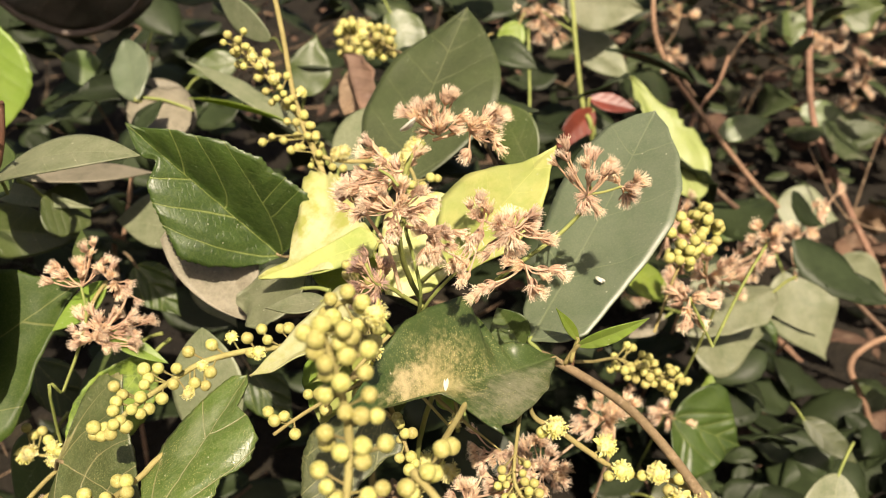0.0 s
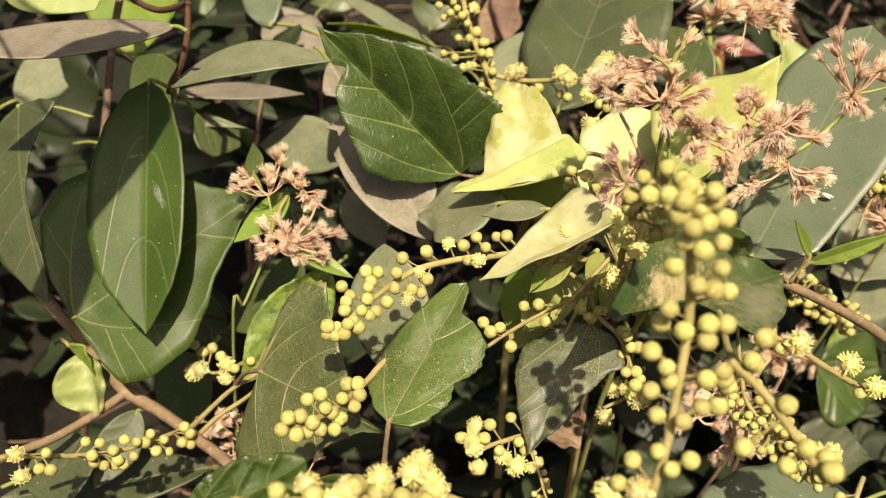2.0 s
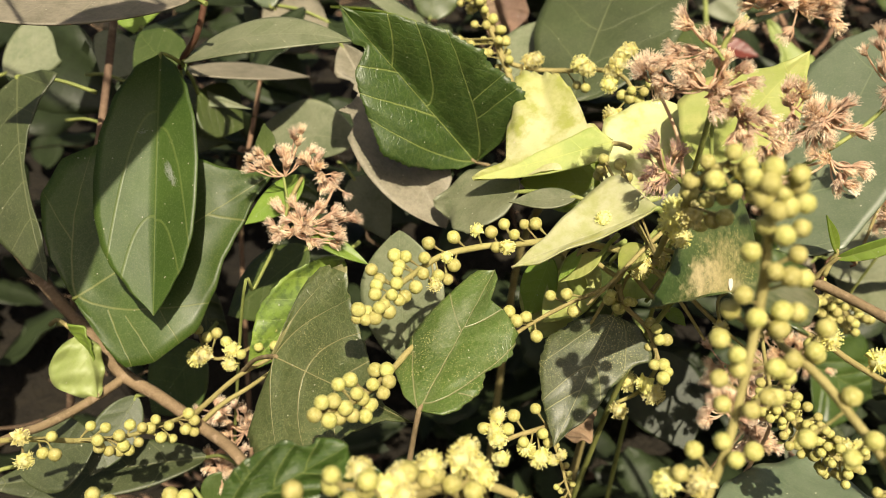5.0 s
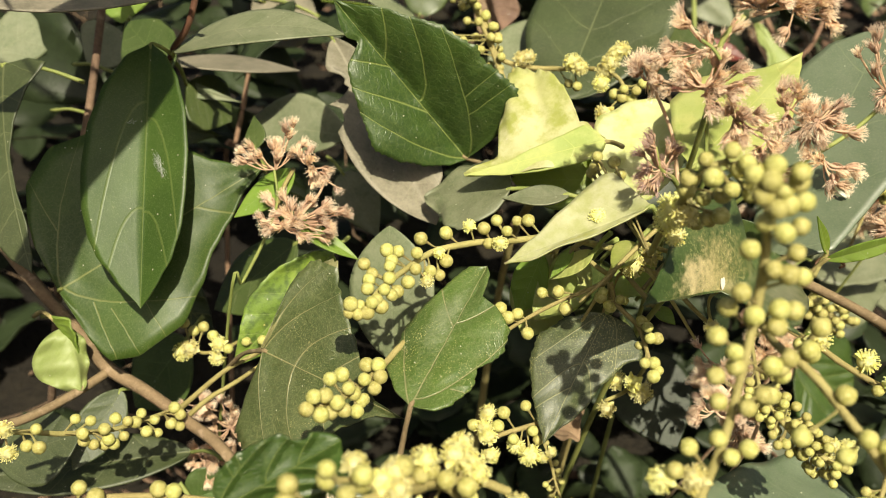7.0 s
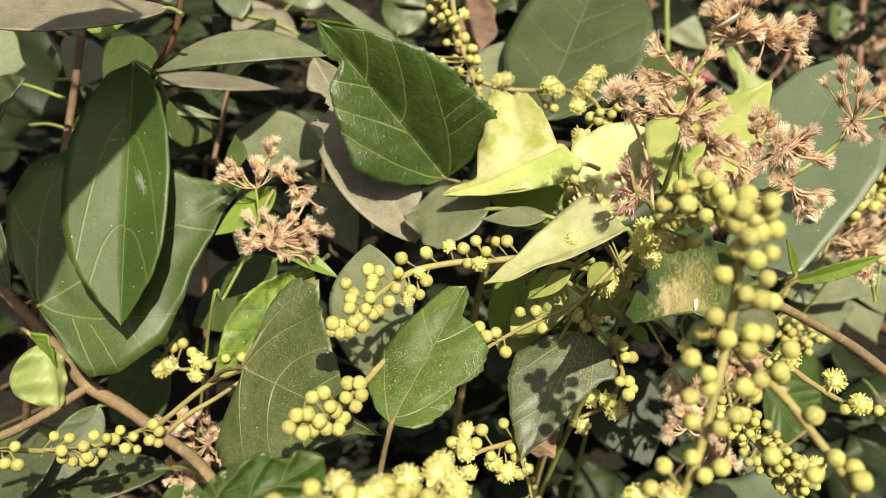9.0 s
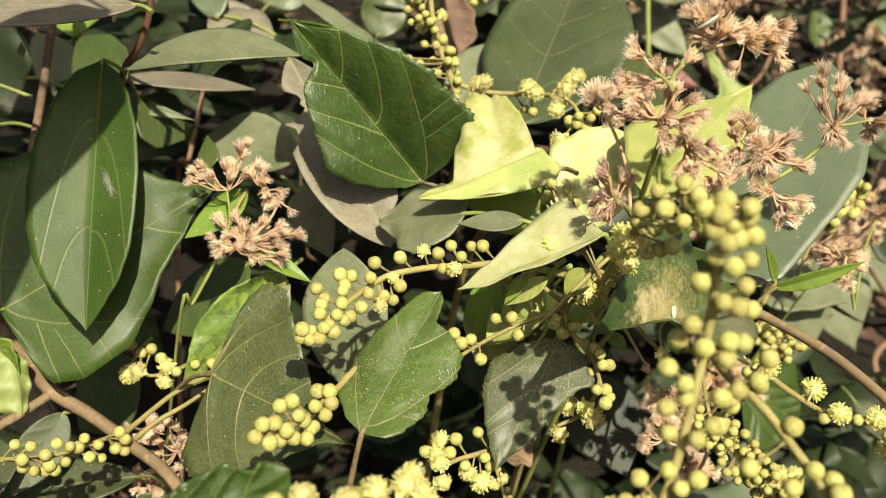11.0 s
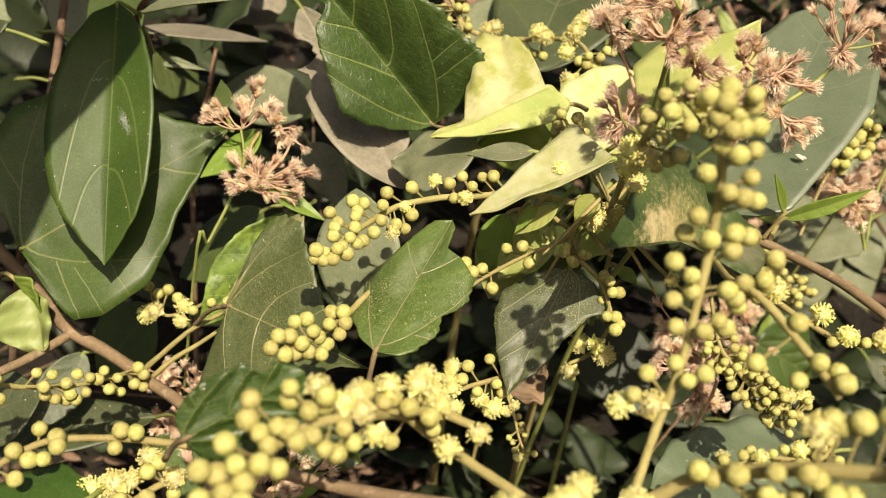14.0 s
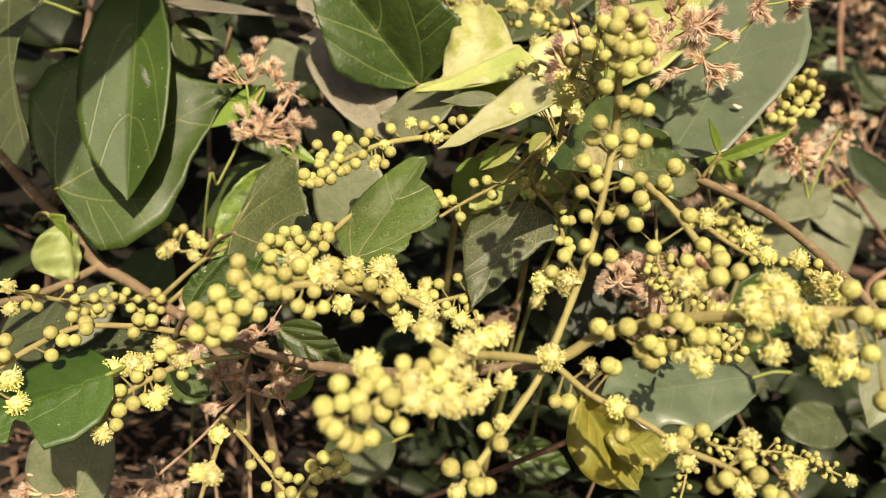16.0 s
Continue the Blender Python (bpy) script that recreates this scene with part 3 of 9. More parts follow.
def flower_shape(seed, count=120):
    """An open flower: three to four turned-back sepals and a ball of stamens."""
    rng = random.Random(seed)
    bm = bmesh.new()
    for k in range(count):
        z = rng.uniform(-0.35, 1.0)
        ang = k * 2.399 + rng.uniform(-0.3, 0.3)
        r = math.sqrt(max(0.0, 1 - z * z))
        d = Vector((r * math.cos(ang), r * math.sin(ang), z))
        d = (d + Vector((rng.uniform(-.15, .15), rng.uniform(-.15, .15), rng.uniform(-.15, .15)))).normalized()
        reach = rng.uniform(0.85, 1.15)
        a = d.orthogonal().normalized()
        b = d.cross(a)
        low = [bm.verts.new(d * 0.15 + (a * math.cos(t) + b * math.sin(t)) * 0.035) for t in (0, 2.09, 4.19)]
        high = [bm.verts.new(d * reach + (a * math.cos(t) + b * math.sin(t)) * 0.03) for t in (0, 2.09, 4.19)]
        for s in range(3):
            bm.faces.new((low[s], low[(s + 1) % 3], high[(s + 1) % 3], high[s]))
        m = Matrix.Translation(d * reach) @ d.to_track_quat('Z', 'Y').to_matrix().to_4x4() @ Matrix.Diagonal((0.085, 0.065, 0.06, 1))
        bmesh.ops.create_icosphere(bm, subdivisions=1, radius=1.0, matrix=m)
    bmesh.ops.create_icosphere(bm, subdivisions=2, radius=0.74)
    for k in range(4):
        ang = k * math.pi / 2 + rng.uniform(-0.2, 0.2)
        out = Vector((math.cos(ang), math.sin(ang), 0))
        leaf_mesh(bm, out * 0.1 + Vector((0, 0, -0.25)), out * 1.0 + Vector((0, 0, -0.75)), out * 0.5 + out.cross(Vector((0, 0, 1))) * 0.38 + Vector((0, 0, -0.4)), at=0.45, q=0.6, hump=0.15, nv=5, nu=2, thick=0.03)
    mesh = bpy.data.meshes.new("flower")
    bm.to_mesh(mesh)
    bm.free()
    for poly in mesh.polygons:
        poly.use_smooth = True
    mesh.materials.append(M["petal"])
    return mesh


def head_shape(seed, count=64, bristle="bristle"):
    """A dry seed head along +z: a narrow cup of bracts, out of which a tuft of bristles flares."""
    rng = random.Random(seed)
    bm = bmesh.new()
    for k in range(15):
        ang = k * 2.399
        out = Vector((math.cos(ang), math.sin(ang), 0))
        flare = rng.uniform(0.10, 0.36)
        top = rng.uniform(0.36, 0.66)
        leaf_mesh(bm, out * 0.04, out * flare + Vector((0, 0, top)), out * flare * 0.6 + out.cross(Vector((0, 0, 1))) * 0.065 + Vector((0, 0, top * 0.6)), at=0.55, q=0.7, hump=-0.12, nv=4, nu=1, thick=0.006)
    cup = len(bm.faces)
    for k in range(count):
        ang = rng.uniform(0, 6.283)
        lean = 0.75 * rng.random() ** 0.7
        d = Vector((math.cos(ang) * math.sin(lean), math.sin(ang) * math.sin(lean), math.cos(lean)))
        start = Vector((math.cos(ang) * 0.07, math.sin(ang) * 0.07, 0.30))
        end = start + d * rng.uniform(0.32, 0.56)
        bend = (start + end) / 2 + Vector((rng.uniform(-.05, .05), rng.uniform(-.05, .05), 0))
        a = d.orthogonal().normalized()
        b = d.cross(a)
        rows = []
        for c, r in ((start, 0.009), (bend, 0.0075), (end, 0.005)):
            rows.append([bm.verts.new(c + (a * math.cos(t) + b * math.sin(t)) * r) for t in (0, 2.09, 4.19)])
        for lo, hi in zip(rows, rows[1:]):
            for s in range(3):
                bm.faces.new((lo[s], lo[(s + 1) % 3], hi[(s + 1) % 3], hi[s]))
        side = (a * rng.uniform(-1, 1) + b * rng.uniform(-1, 1)) * 0.07
        bm.faces.new([bm.verts.new(end - d * 0.08 + a * 0.008), bm.verts.new(end - d * 0.08 - a * 0.008), bm.verts.new(end + side + d * 0.03)])
    bm.faces.ensure_lookup_table()
    for i in range(cup, len(bm.faces)):
        bm.faces[i].material_index = 1
    mesh = bpy.data.meshes.new("seed_head")
    bm.to_mesh(mesh)
    bm.free()
    mesh.materials.append(M["bract"])
    mesh.materials.append(M[bristle])
    return mesh


BUDS = [bud_shape(s) for s in range(4)]
BUD_STALK = stalk_shape()
FLOWERS = [flower_shape(s) for s in (5, 8, 13)]
HEADS = [head_shape(s) for s in (1, 2, 3, 4)]
PURPLE_HEADS = [head_shape(s, 60, "purple_bristle") for s in (6, 7)]
pick = random.Random(41)


def child(name, mesh, parent, m, label=""):
    ob = new(name, mesh)
    ob.parent = parent
    ob.matrix_basis = Matrix.Translation(-world_origin(parent)) @ m
    if label:
        tagged(ob, label)
    return ob


def nearest(line, p):
    """The index of the point of a line that lies nearest to p."""
    return min(range(len(line)), key=lambda i: (line[i] - p).length)


def spray(plant, points, label="", material="rachis"):
    """The stalk of a flower spray: a part of its plant. Returns it with its line, for buds() and flowers()."""
    ob = part("flower_spray", tube(bmesh.new(), points, 8, 6, 0.16), M[material], plant, label)
    return ob, [Vector(q[:3]) for q in smooth_line(points, 8)]


def buds(one, places, size=0.00148):
    """Round buds at the places, each on a short stalk from the spray."""
    ob, line = one
    for p in places:
        p = Vector(p)
        i = nearest(line, p)
        i = max(0, i - (2 if (p - line[i]).length > 0.003 else 1))
        d = p - line[i]
        reach = d.length
        r = size * pick.uniform(0.88, 1.12)
        turn = d.to_track_quat('Z', 'Y').to_matrix().to_4x4()
        child("bud", pick.choice(BUDS), ob, Matrix.Translation(p) @ turn @ pose(0, 0, 0, 0, 0, pick.uniform(0, 360)) @ Matrix.Diagonal((r, r, r, 1)))
        child("bud_stalk", BUD_STALK, ob, Matrix.Translation(line[i]) @ turn @ Matrix.Diagonal((0.00105, 0.00105, max(reach - r * 0.85, 0.0004), 1)))


def flowers(one, places, size=0.0023):
    ob, line = one
    for p in places:
        p = Vector(p)
        i = nearest(line, p)
        i = max(0, i - 1)
        d = p - line[i]
        r = size * pick.uniform(0.85, 1.12)
        if d.length < 1e-4:
            d = Vector((0, -1e-4, 0))
        turn = d.to_track_quat('Z', 'Y').to_matrix().to_4x4()
        child("flower", pick.choice(FLOWERS), ob, Matrix.Translation(p) @ turn @ pose(0, 0, 0, pick.uniform(-20, 20), pick.uniform(-20, 20), pick.uniform(0, 360)) @ Matrix.Diagonal((r, r, r, 1)))
        if d.length > r * 0.6:
            child("flower_stalk", BUD_STALK, ob, Matrix.Translation(line[i]) @ turn @ Matrix.Diagonal((0.0011, 0.0011, d.length - r * 0.3, 1)))


def bud_cloud(one, n, seed, spread=0.005, start=0.0, end=1.0, size=0.00148, share=0.0, flower=0.0021, away=None):
    """Buds and a share of open flowers, set round a spray's stalk between two fractions of its length."""
    ob, line = one
    rng = random.Random(seed)
    spots, blooms = [], []
    tries = 0
    while len(spots) + len(blooms) < n and tries < n * 40:
        tries += 1
        k = int((start + (end - start) * rng.random()) * (len(line) - 1))
        axis = (line[min(k + 1, len(line) - 1)] - line[max(k - 1, 0)]).normalized()
        d = Vector((rng.gauss(0, 1), rng.gauss(0, 1), rng.gauss(0, 1)))
        if away is not None:
            d += Vector(away)
        d = (d - axis * d.dot(axis) * 0.7).normalized()
        p = line[k] + d * spread * rng.uniform(0.55, 1.1)
        if all((p - o).length > size * 1.75 for o in spots + blooms):
            (blooms if rng.random() < share else spots).append(p)
    buds(one, spots, size)
    flowers(one, blooms, flower)


def heads(plant, node, places, kinds=None, size=0.0046, stem=0.00019, extra=2):
    """Dry seed heads round a node of a stem: each place is a head's middle."""
    node = Vector(node)
    near = [Vector(p) + Vector((pick.uniform(-1, 1), pick.uniform(-1, 1), pick.uniform(-1, 1))) * size * 0.6 for p in places for _ in range(extra) if pick.random() < 0.55]
    for p in [Vector(p) for p in places] + near:
        d = p - node
        if d.length < 1e-4:
            d = Vector((0, -0.001, 0.001))
        d2 = (d.normalized() + Vector((pick.uniform(-.35, .35), pick.uniform(-.5, .2), pick.uniform(-.2, .35)))).normalized()
        s = size * pick.uniform(0.85, 1.15)
        start = p - d2 * s * 0.5
        ob = child("seed_head", pick.choice(kinds or HEADS), plant, Matrix.Translation(start) @ d2.to_track_quat('Z', 'Y').to_matrix().to_4x4() @ pose(0, 0, 0, 0, 0, pick.uniform(0, 360)) @ Matrix.Diagonal((s, s, s, 1)))
        middle = (node + start) / 2 + Vector((0, 0, -0.0008))
        part("head_stalk", tube(bmesh.new(), [(*node, stem * 1.2), (*middle, stem), (*(start + d2 * s * 0.06), stem * 1.3)], 5, 3), M["bract"], plant)



# ---- ground: one sheet, a planted bank that rises behind the thicket and runs on to the horizon ----
def ground_height(x, y):
    z = float(np.interp(y, [0.0, 0.1, 0.2, 0.3, 0.5, 0.8, 1.2, 2.0], [0.0, 0.25, 0.55, 0.67, 0.75, 0.86, 1.02, 1.10]))
    return z + (0.03 * noise.noise(Vector((x * 4, y * 4, 0))) + 0.012 * noise.noise(Vector((x * 17, y * 17, 3)))) * min(1.0, max(0.0, y * 6))


def build_ground():
    xs = [-400, -60, -12, -4, -2, -1.2] + [-0.8 + 0.05 * i for i in range(40)] + [1.4, 2.2, 4, 12, 60, 400]
    ys = [-400, -60, -12, -4, -2, -1, -0.5, -0.2] + [-0.05 + 0.04 * i for i in range(40)] + [1.8, 2.4, 4, 12, 60, 400]
    bm = bmesh.new()
    grid = [[bm.verts.new((x, y, ground_height(x, y))) for x in xs] for y in ys]
    for a, b in zip(grid, grid[1:]):
        for i in range(len(xs) - 1):
            bm.faces.new((a[i], a[i + 1], b[i + 1], b[i])).smooth = True
    return tagged(part("ground", bm, M["soil"]), "dark soil bank under leaf litter, plant shade put into its colour", "ground", kind="structure")


build_ground()


def scatter(name, count, seed, material, label, category, size, xs, ys, lift, flat, shape, thin=False):
    """Uncountable leaves strewn over the bank, as one object."""
    rng = random.Random(seed)
    bm = bmesh.new()
    for k in range(count):
        x, y = (rng.triangular(*xs), rng.triangular(*ys)) if thin else (rng.uniform(*xs), rng.uniform(*ys))
        base = Vector((x, y, ground_height(x, y) + rng.uniform(*lift)))
        length = rng.uniform(*size)
        ang = rng.uniform(0, 6.283)
        d = Vector((math.cos(ang), math.sin(ang) * 0.7, rng.uniform(-flat, flat * 0.4))).normalized()
        n = Vector((rng.uniform(-.6, .6), rng.uniform(-1.0, 0.2), 1.0)).normalized()
        side = d.cross(n).normalized()
        leaf_mesh(bm, base, base + d * length, base + d * length * 0.45 + side * length * rng.uniform(*shape), at=0.42, q=rng.uniform(0.45, 0.8), fold=rng.uniform(-.5, .5),
                  hump=rng.uniform(-.12, .15), wave=rng.uniform(0.05, 0.3), nv=8, nu=2, seed=k * 0.37, thick=0.0002)
    return tagged(part(name, bm, M[material]), label, category, kind="stuff")


scatter("leaf_litter", 600, 11, "litter", "brown dry leaf litter and husks on the bank", "leaf litter", (0.010, 0.040), (0.04, 0.85), (0.42, 1.25), (0.0, 0.05), 0.5, (0.12, 0.4))
scatter("leaf_litter", 1500, 14, "straw", "dry straw-coloured husks and bracts under the branch", "leaf litter", (0.004, 0.012), (-0.24, 0.04), (0.20, 0.36), (0.0, 0.025), 0.8, (0.07, 0.22))
scatter("thicket_leaves", 1850, 12, "far_leaf", "dense dusty dark green leaves of the thicket behind", "foliage", (0.014, 0.042), (-0.03, 0.85), (0.5, 1.25), (0.0, 0.30), 0.8, (0.2, 0.38))
# Darkened leaves fill the gaps where shade lies between and under the plants.
scatter("dark_undergrowth", 620, 13, "shade_leaf", "low leaves between the stems, shade put into their colour", "foliage", (0.02, 0.05), (-0.45, 0.16), (0.34, 0.7), (0.0, 0.24), 0.8, (0.2, 0.4))
scatter("low_undergrowth", 480, 15, "shade_leaf", "leaves under the branches, darkened to stand in for shade", "foliage", (0.02, 0.04), (-0.06, 0.3), (0.22, 0.42), (0.0, 0.08), 0.8, (0.2, 0.4))
scatter("dry_husks", 2300, 16, "litter", "brown withered flower husks hanging in the thicket", "dry husks", (0.004, 0.010), (-0.25, 0.85), (0.5, 1.1), (0.03, 0.26), 0.9, (0.15, 0.4))


scatter("outer_thicket", 1500, 18, "far_leaf", "dusty green leaves of the thicket running on along the bank", "foliage", (0.025, 0.06), (-2.2, 2.6), (0.9, 2.6), (0.0, 0.30), 0.8, (0.2, 0.38), True)


def build_twigs():
    rng = random.Random(17)
    bm = bmesh.new()
    for k in range(150):
        x, y = rng.uniform(-0.4, 0.8), rng.uniform(0.36, 1.2)
        p = Vector((x, y, ground_height(x, y) + rng.uniform(0.0, 0.1)))
        d = Vector((rng.uniform(-1, 1), rng.uniform(-.5, .5), rng.uniform(-.2, .9))).normalized()
        r = rng.uniform(0.0004, 0.0012)
        pts = []
        for s in range(4):
            pts.append((*(p + d * 0.04 * s), r * (1 - 0.2 * s)))
            d = (d + Vector((rng.uniform(-.4, .4), rng.uniform(-.4, .4), rng.uniform(-.4, .4)))).normalized()
        tube(bm, pts, 5, 3)
    return tagged(part("twigs", bm, M["twig"]), "thin dry twigs tangled among the leaf litter", "twigs", kind="stuff")


build_twigs()


# ---- front flowering branch: a fork with four bud sprays ----
front = thing("flowering_branch", (-0.0235, 0.1095, 0.8817), "brown forked branch carrying yellow bud and flower sprays", "branch", group="flowering branches")
stalk("branch", [(-0.1100, 0.2800, 0.6900, 0.00200), (-0.1020, 0.2400, 0.8000, 0.00140), (-0.0922, 0.1482, 0.8602, 0.00100), (-0.0747, 0.1401, 0.8612, 0.00125), (-0.0603, 0.1319, 0.8644, 0.00140), (-0.0449, 0.1224, 0.8701, 0.00125), (-0.0323, 0.1137, 0.8772, 0.00110), (-0.0235, 0.1094, 0.8815, 0.00110)], M["stem"], front)
stalk("branch", [(-0.0237, 0.1094, 0.8815, 0.00110), (-0.0196, 0.1091, 0.8840, 0.00110), (-0.0146, 0.1067, 0.8897, 0.00110), (-0.0047, 0.0983, 0.8974, 0.00110), (0.0022, 0.0919, 0.9015, 0.00110), (0.0117, 0.0892, 0.9043, 0.00105), (0.0227, 0.0860, 0.9062, 0.00100), (0.0321, 0.0835, 0.9065, 0.00090)], M["rachis"], front)
stalk("branch", [(-0.0237, 0.1095, 0.8817, 0.00070), (-0.0266, 0.1059, 0.8774, 0.00066), (-0.0338, 0.0981, 0.8697, 0.00066), (-0.0407, 0.0899, 0.8640, 0.00066), (-0.0462, 0.0832, 0.8597, 0.00062)], M["rachis"], front)
tall_spray = spray(front, [(-0.0237, 0.1095, 0.8817, 0.00078), (-0.0221, 0.1119, 0.8854, 0.00076), (-0.0195, 0.1161, 0.8913, 0.00076), (-0.0170, 0.1178, 0.9019, 0.00074), (-0.0158, 0.1197, 0.9127, 0.0007), (-0.0150, 0.1215, 0.9231, 0.00080), (-0.0160, 0.1208, 0.9326, 0.00070), (-0.0175, 0.1203, 0.9396, 0.00060), (-0.0186, 0.1201, 0.9444, 0.00040)], "mealy yellow spray stalk crowded with round buds")
buds(tall_spray, [(-0.0208, 0.1187, 0.9434), (-0.0192, 0.1182, 0.9408), (-0.0184, 0.1203, 0.9321), (-0.0182, 0.1187, 0.9449), (-0.0189, 0.1172, 0.9431), (-0.0156, 0.1199, 0.9411), (-0.0147, 0.1182, 0.9443), (-0.0139, 0.1198, 0.9424), (-0.0115, 0.1217, 0.9392), (-0.0147, 0.1196, 0.9392), (-0.0178, 0.1186, 0.9367), (-0.0154, 0.1173, 0.9358), (-0.0120, 0.1202, 0.9360), (-0.0175, 0.1164, 0.9395), (-0.0115, 0.1206, 0.9319), (-0.0151, 0.1186, 0.9299), (-0.0127, 0.1186, 0.9293), (-0.0103, 0.1196, 0.9287), (-0.0186, 0.1195, 0.9257), (-0.0188, 0.1227, 0.9219), (-0.0162, 0.1190, 0.9224), (-0.0127, 0.1190, 0.9237), (-0.0092, 0.1217, 0.9224), (-0.0127, 0.1186, 0.9211), (-0.0201, 0.1211, 0.9178), (-0.0185, 0.1175, 0.9171), (-0.0203, 0.1180, 0.9128), (-0.0174, 0.1188, 0.9141), (-0.0120, 0.1185, 0.9147), (-0.0097, 0.1185, 0.9161)])
buds(tall_spray, [(-0.0186, 0.1190, 0.9079), (-0.0117, 0.1198, 0.9090), (-0.0154, 0.1159, 0.9089), (-0.0183, 0.1169, 0.9028)])
buds(tall_spray, [(-0.0164, 0.1153, 0.9007), (-0.0130, 0.1176, 0.9008), (-0.0240, 0.1164, 0.8971), (-0.0215, 0.1192, 0.8995)])
flowers(tall_spray, [(-0.0252, 0.1177, 0.8945), (-0.0206, 0.1166, 0.8956), (-0.0233, 0.1082, 0.8832)], 0.0022)
side_spray = spray(front, [(0.0086, 0.2134, 0.8956, 0.00060), (0.0092, 0.1934, 0.8966, 0.00070), (0.0042, 0.1659, 0.9027, 0.00070), (-0.0008, 0.1440, 0.9067, 0.00070), (-0.0024, 0.1302, 0.9096, 0.00075), (-0.0051, 0.1287, 0.9122, 0.00075), (-0.0010, 0.1250, 0.9093, 0.00072), (0.0013, 0.1207, 0.9069, 0.00070), (0.0033, 0.1165, 0.9047, 0.00070), (0.0055, 0.1109, 0.9017, 0.00060)], "thick mealy spray stalk with few large buds")
buds(side_spray, [(0.0015, 0.1327, 0.9148), (-0.0015, 0.1283, 0.9122), (-0.0054, 0.1281, 0.9082), (-0.0063, 0.1278, 0.9096), (-0.0026, 0.1268, 0.9136), (-0.0002, 0.1297, 0.9162), (-0.0048, 0.1186, 0.9028), (0.0011, 0.1156, 0.9017), (0.0031, 0.1147, 0.9055), (0.0056, 0.1108, 0.9043), (-0.0059, 0.1297, 0.9035), (0.0019, 0.1214, 0.9089), (0.0060, 0.1140, 0.9044)], 0.0016)
low_spray = spray(front, [(-0.0365, 0.1156, 0.8761, 0.00090), (-0.0456, 0.1214, 0.8786, 0.00090), (-0.0539, 0.1280, 0.8805, 0.00085), (-0.0588, 0.1266, 0.8846, 0.00080), (-0.0649, 0.1155, 0.8911, 0.00080), (-0.0716, 0.1093, 0.8935, 0.00075), (-0.0772, 0.1040, 0.8927, 0.00070), (-0.0819, 0.0980, 0.8903, 0.00050)], "mealy yellow spray stalk with crowded buds")
buds(low_spray, [(-0.0810, 0.1061, 0.8986), (-0.0837, 0.1018, 0.8942), (-0.0862, 0.0973, 0.8929), (-0.0842, 0.0988, 0.8914), (-0.0859, 0.0958, 0.8894), (-0.0829, 0.0964, 0.8903), (-0.0804, 0.0970, 0.8914), (-0.0802, 0.0939, 0.8908), (-0.0793, 0.1041, 0.8946), (-0.0785, 0.0982, 0.8937), (-0.0764, 0.1008, 0.8913), (-0.0769, 0.1033, 0.8964), (-0.0753, 0.1033, 0.8960), (-0.0730, 0.1071, 0.8966), (-0.0724, 0.1066, 0.8930), (-0.0705, 0.1072, 0.8905), (-0.0680, 0.1104, 0.8920), (-0.0665, 0.1137, 0.8875), (-0.0710, 0.1123, 0.8962), (-0.0652, 0.1160, 0.8953), (-0.0609, 0.1216, 0.8911), (-0.0566, 0.1276, 0.8880), (-0.0544, 0.1281, 0.8848), (-0.0604, 0.1241, 0.8812), (-0.0534, 0.1266, 0.8824), (-0.0761, 0.1106, 0.8982), (-0.0834, 0.0973, 0.8875), (-0.0740, 0.1015, 0.8953), (-0.0780, 0.1026, 0.8937), (-0.0816, 0.0976, 0.8939)], 0.00155)
buds(low_spray, [(-0.0688, 0.1093, 0.8884), (-0.0812, 0.1051, 0.8960)], 0.00155)
flowers(low_spray, [(-0.0684, 0.1132, 0.8946), (-0.0616, 0.1208, 0.8936), (-0.0562, 0.1297, 0.8898), (-0.0632, 0.1177, 0.8866), (-0.0657, 0.1122, 0.8940), (-0.0459, 0.1239, 0.8835), (-0.0511, 0.1215, 0.8821)], 0.0019)
near_spray = spray(front, [(-0.0237, 0.1095, 0.8817, 0.00090), (-0.0324, 0.1011, 0.8864, 0.00085), (-0.0405, 0.0907, 0.8915, 0.00080), (-0.0472, 0.0831, 0.8930, 0.00075), (-0.0522, 0.0784, 0.8914, 0.00070), (-0.0570, 0.0765, 0.8883, 0.00060), (-0.0611, 0.0761, 0.8867, 0.00040)], "mealy yellow spray stalk with flowers and crowded buds")
buds(near_spray, [(-0.0625, 0.0743, 0.8901), (-0.0606, 0.0724, 0.8876), (-0.0592, 0.0748, 0.8845), (-0.0553, 0.0764, 0.8840), (-0.0606, 0.0768, 0.8926), (-0.0569, 0.0719, 0.8911), (-0.0539, 0.0763, 0.8886), (-0.0527, 0.0752, 0.8920), (-0.0555, 0.0783, 0.8937), (-0.0512, 0.0751, 0.8872), (-0.0577, 0.0758, 0.8909), (-0.0578, 0.0756, 0.8834), (-0.0618, 0.0734, 0.8878), (-0.0514, 0.0802, 0.8950), (-0.0462, 0.0819, 0.8957), (-0.0542, 0.0780, 0.8924), (-0.0598, 0.0740, 0.8911), (-0.0567, 0.0772, 0.8923), (-0.0484, 0.0808, 0.8942)], 0.00155)
flowers(near_spray, [(-0.0479, 0.0852, 0.8982), (-0.0504, 0.0778, 0.8935), (-0.0568, 0.0809, 0.8941), (-0.0488, 0.0786, 0.8915), (-0.0462, 0.0803, 0.8884), (-0.0496, 0.0762, 0.8909), (-0.0459, 0.0813, 0.8922)], 0.0021)
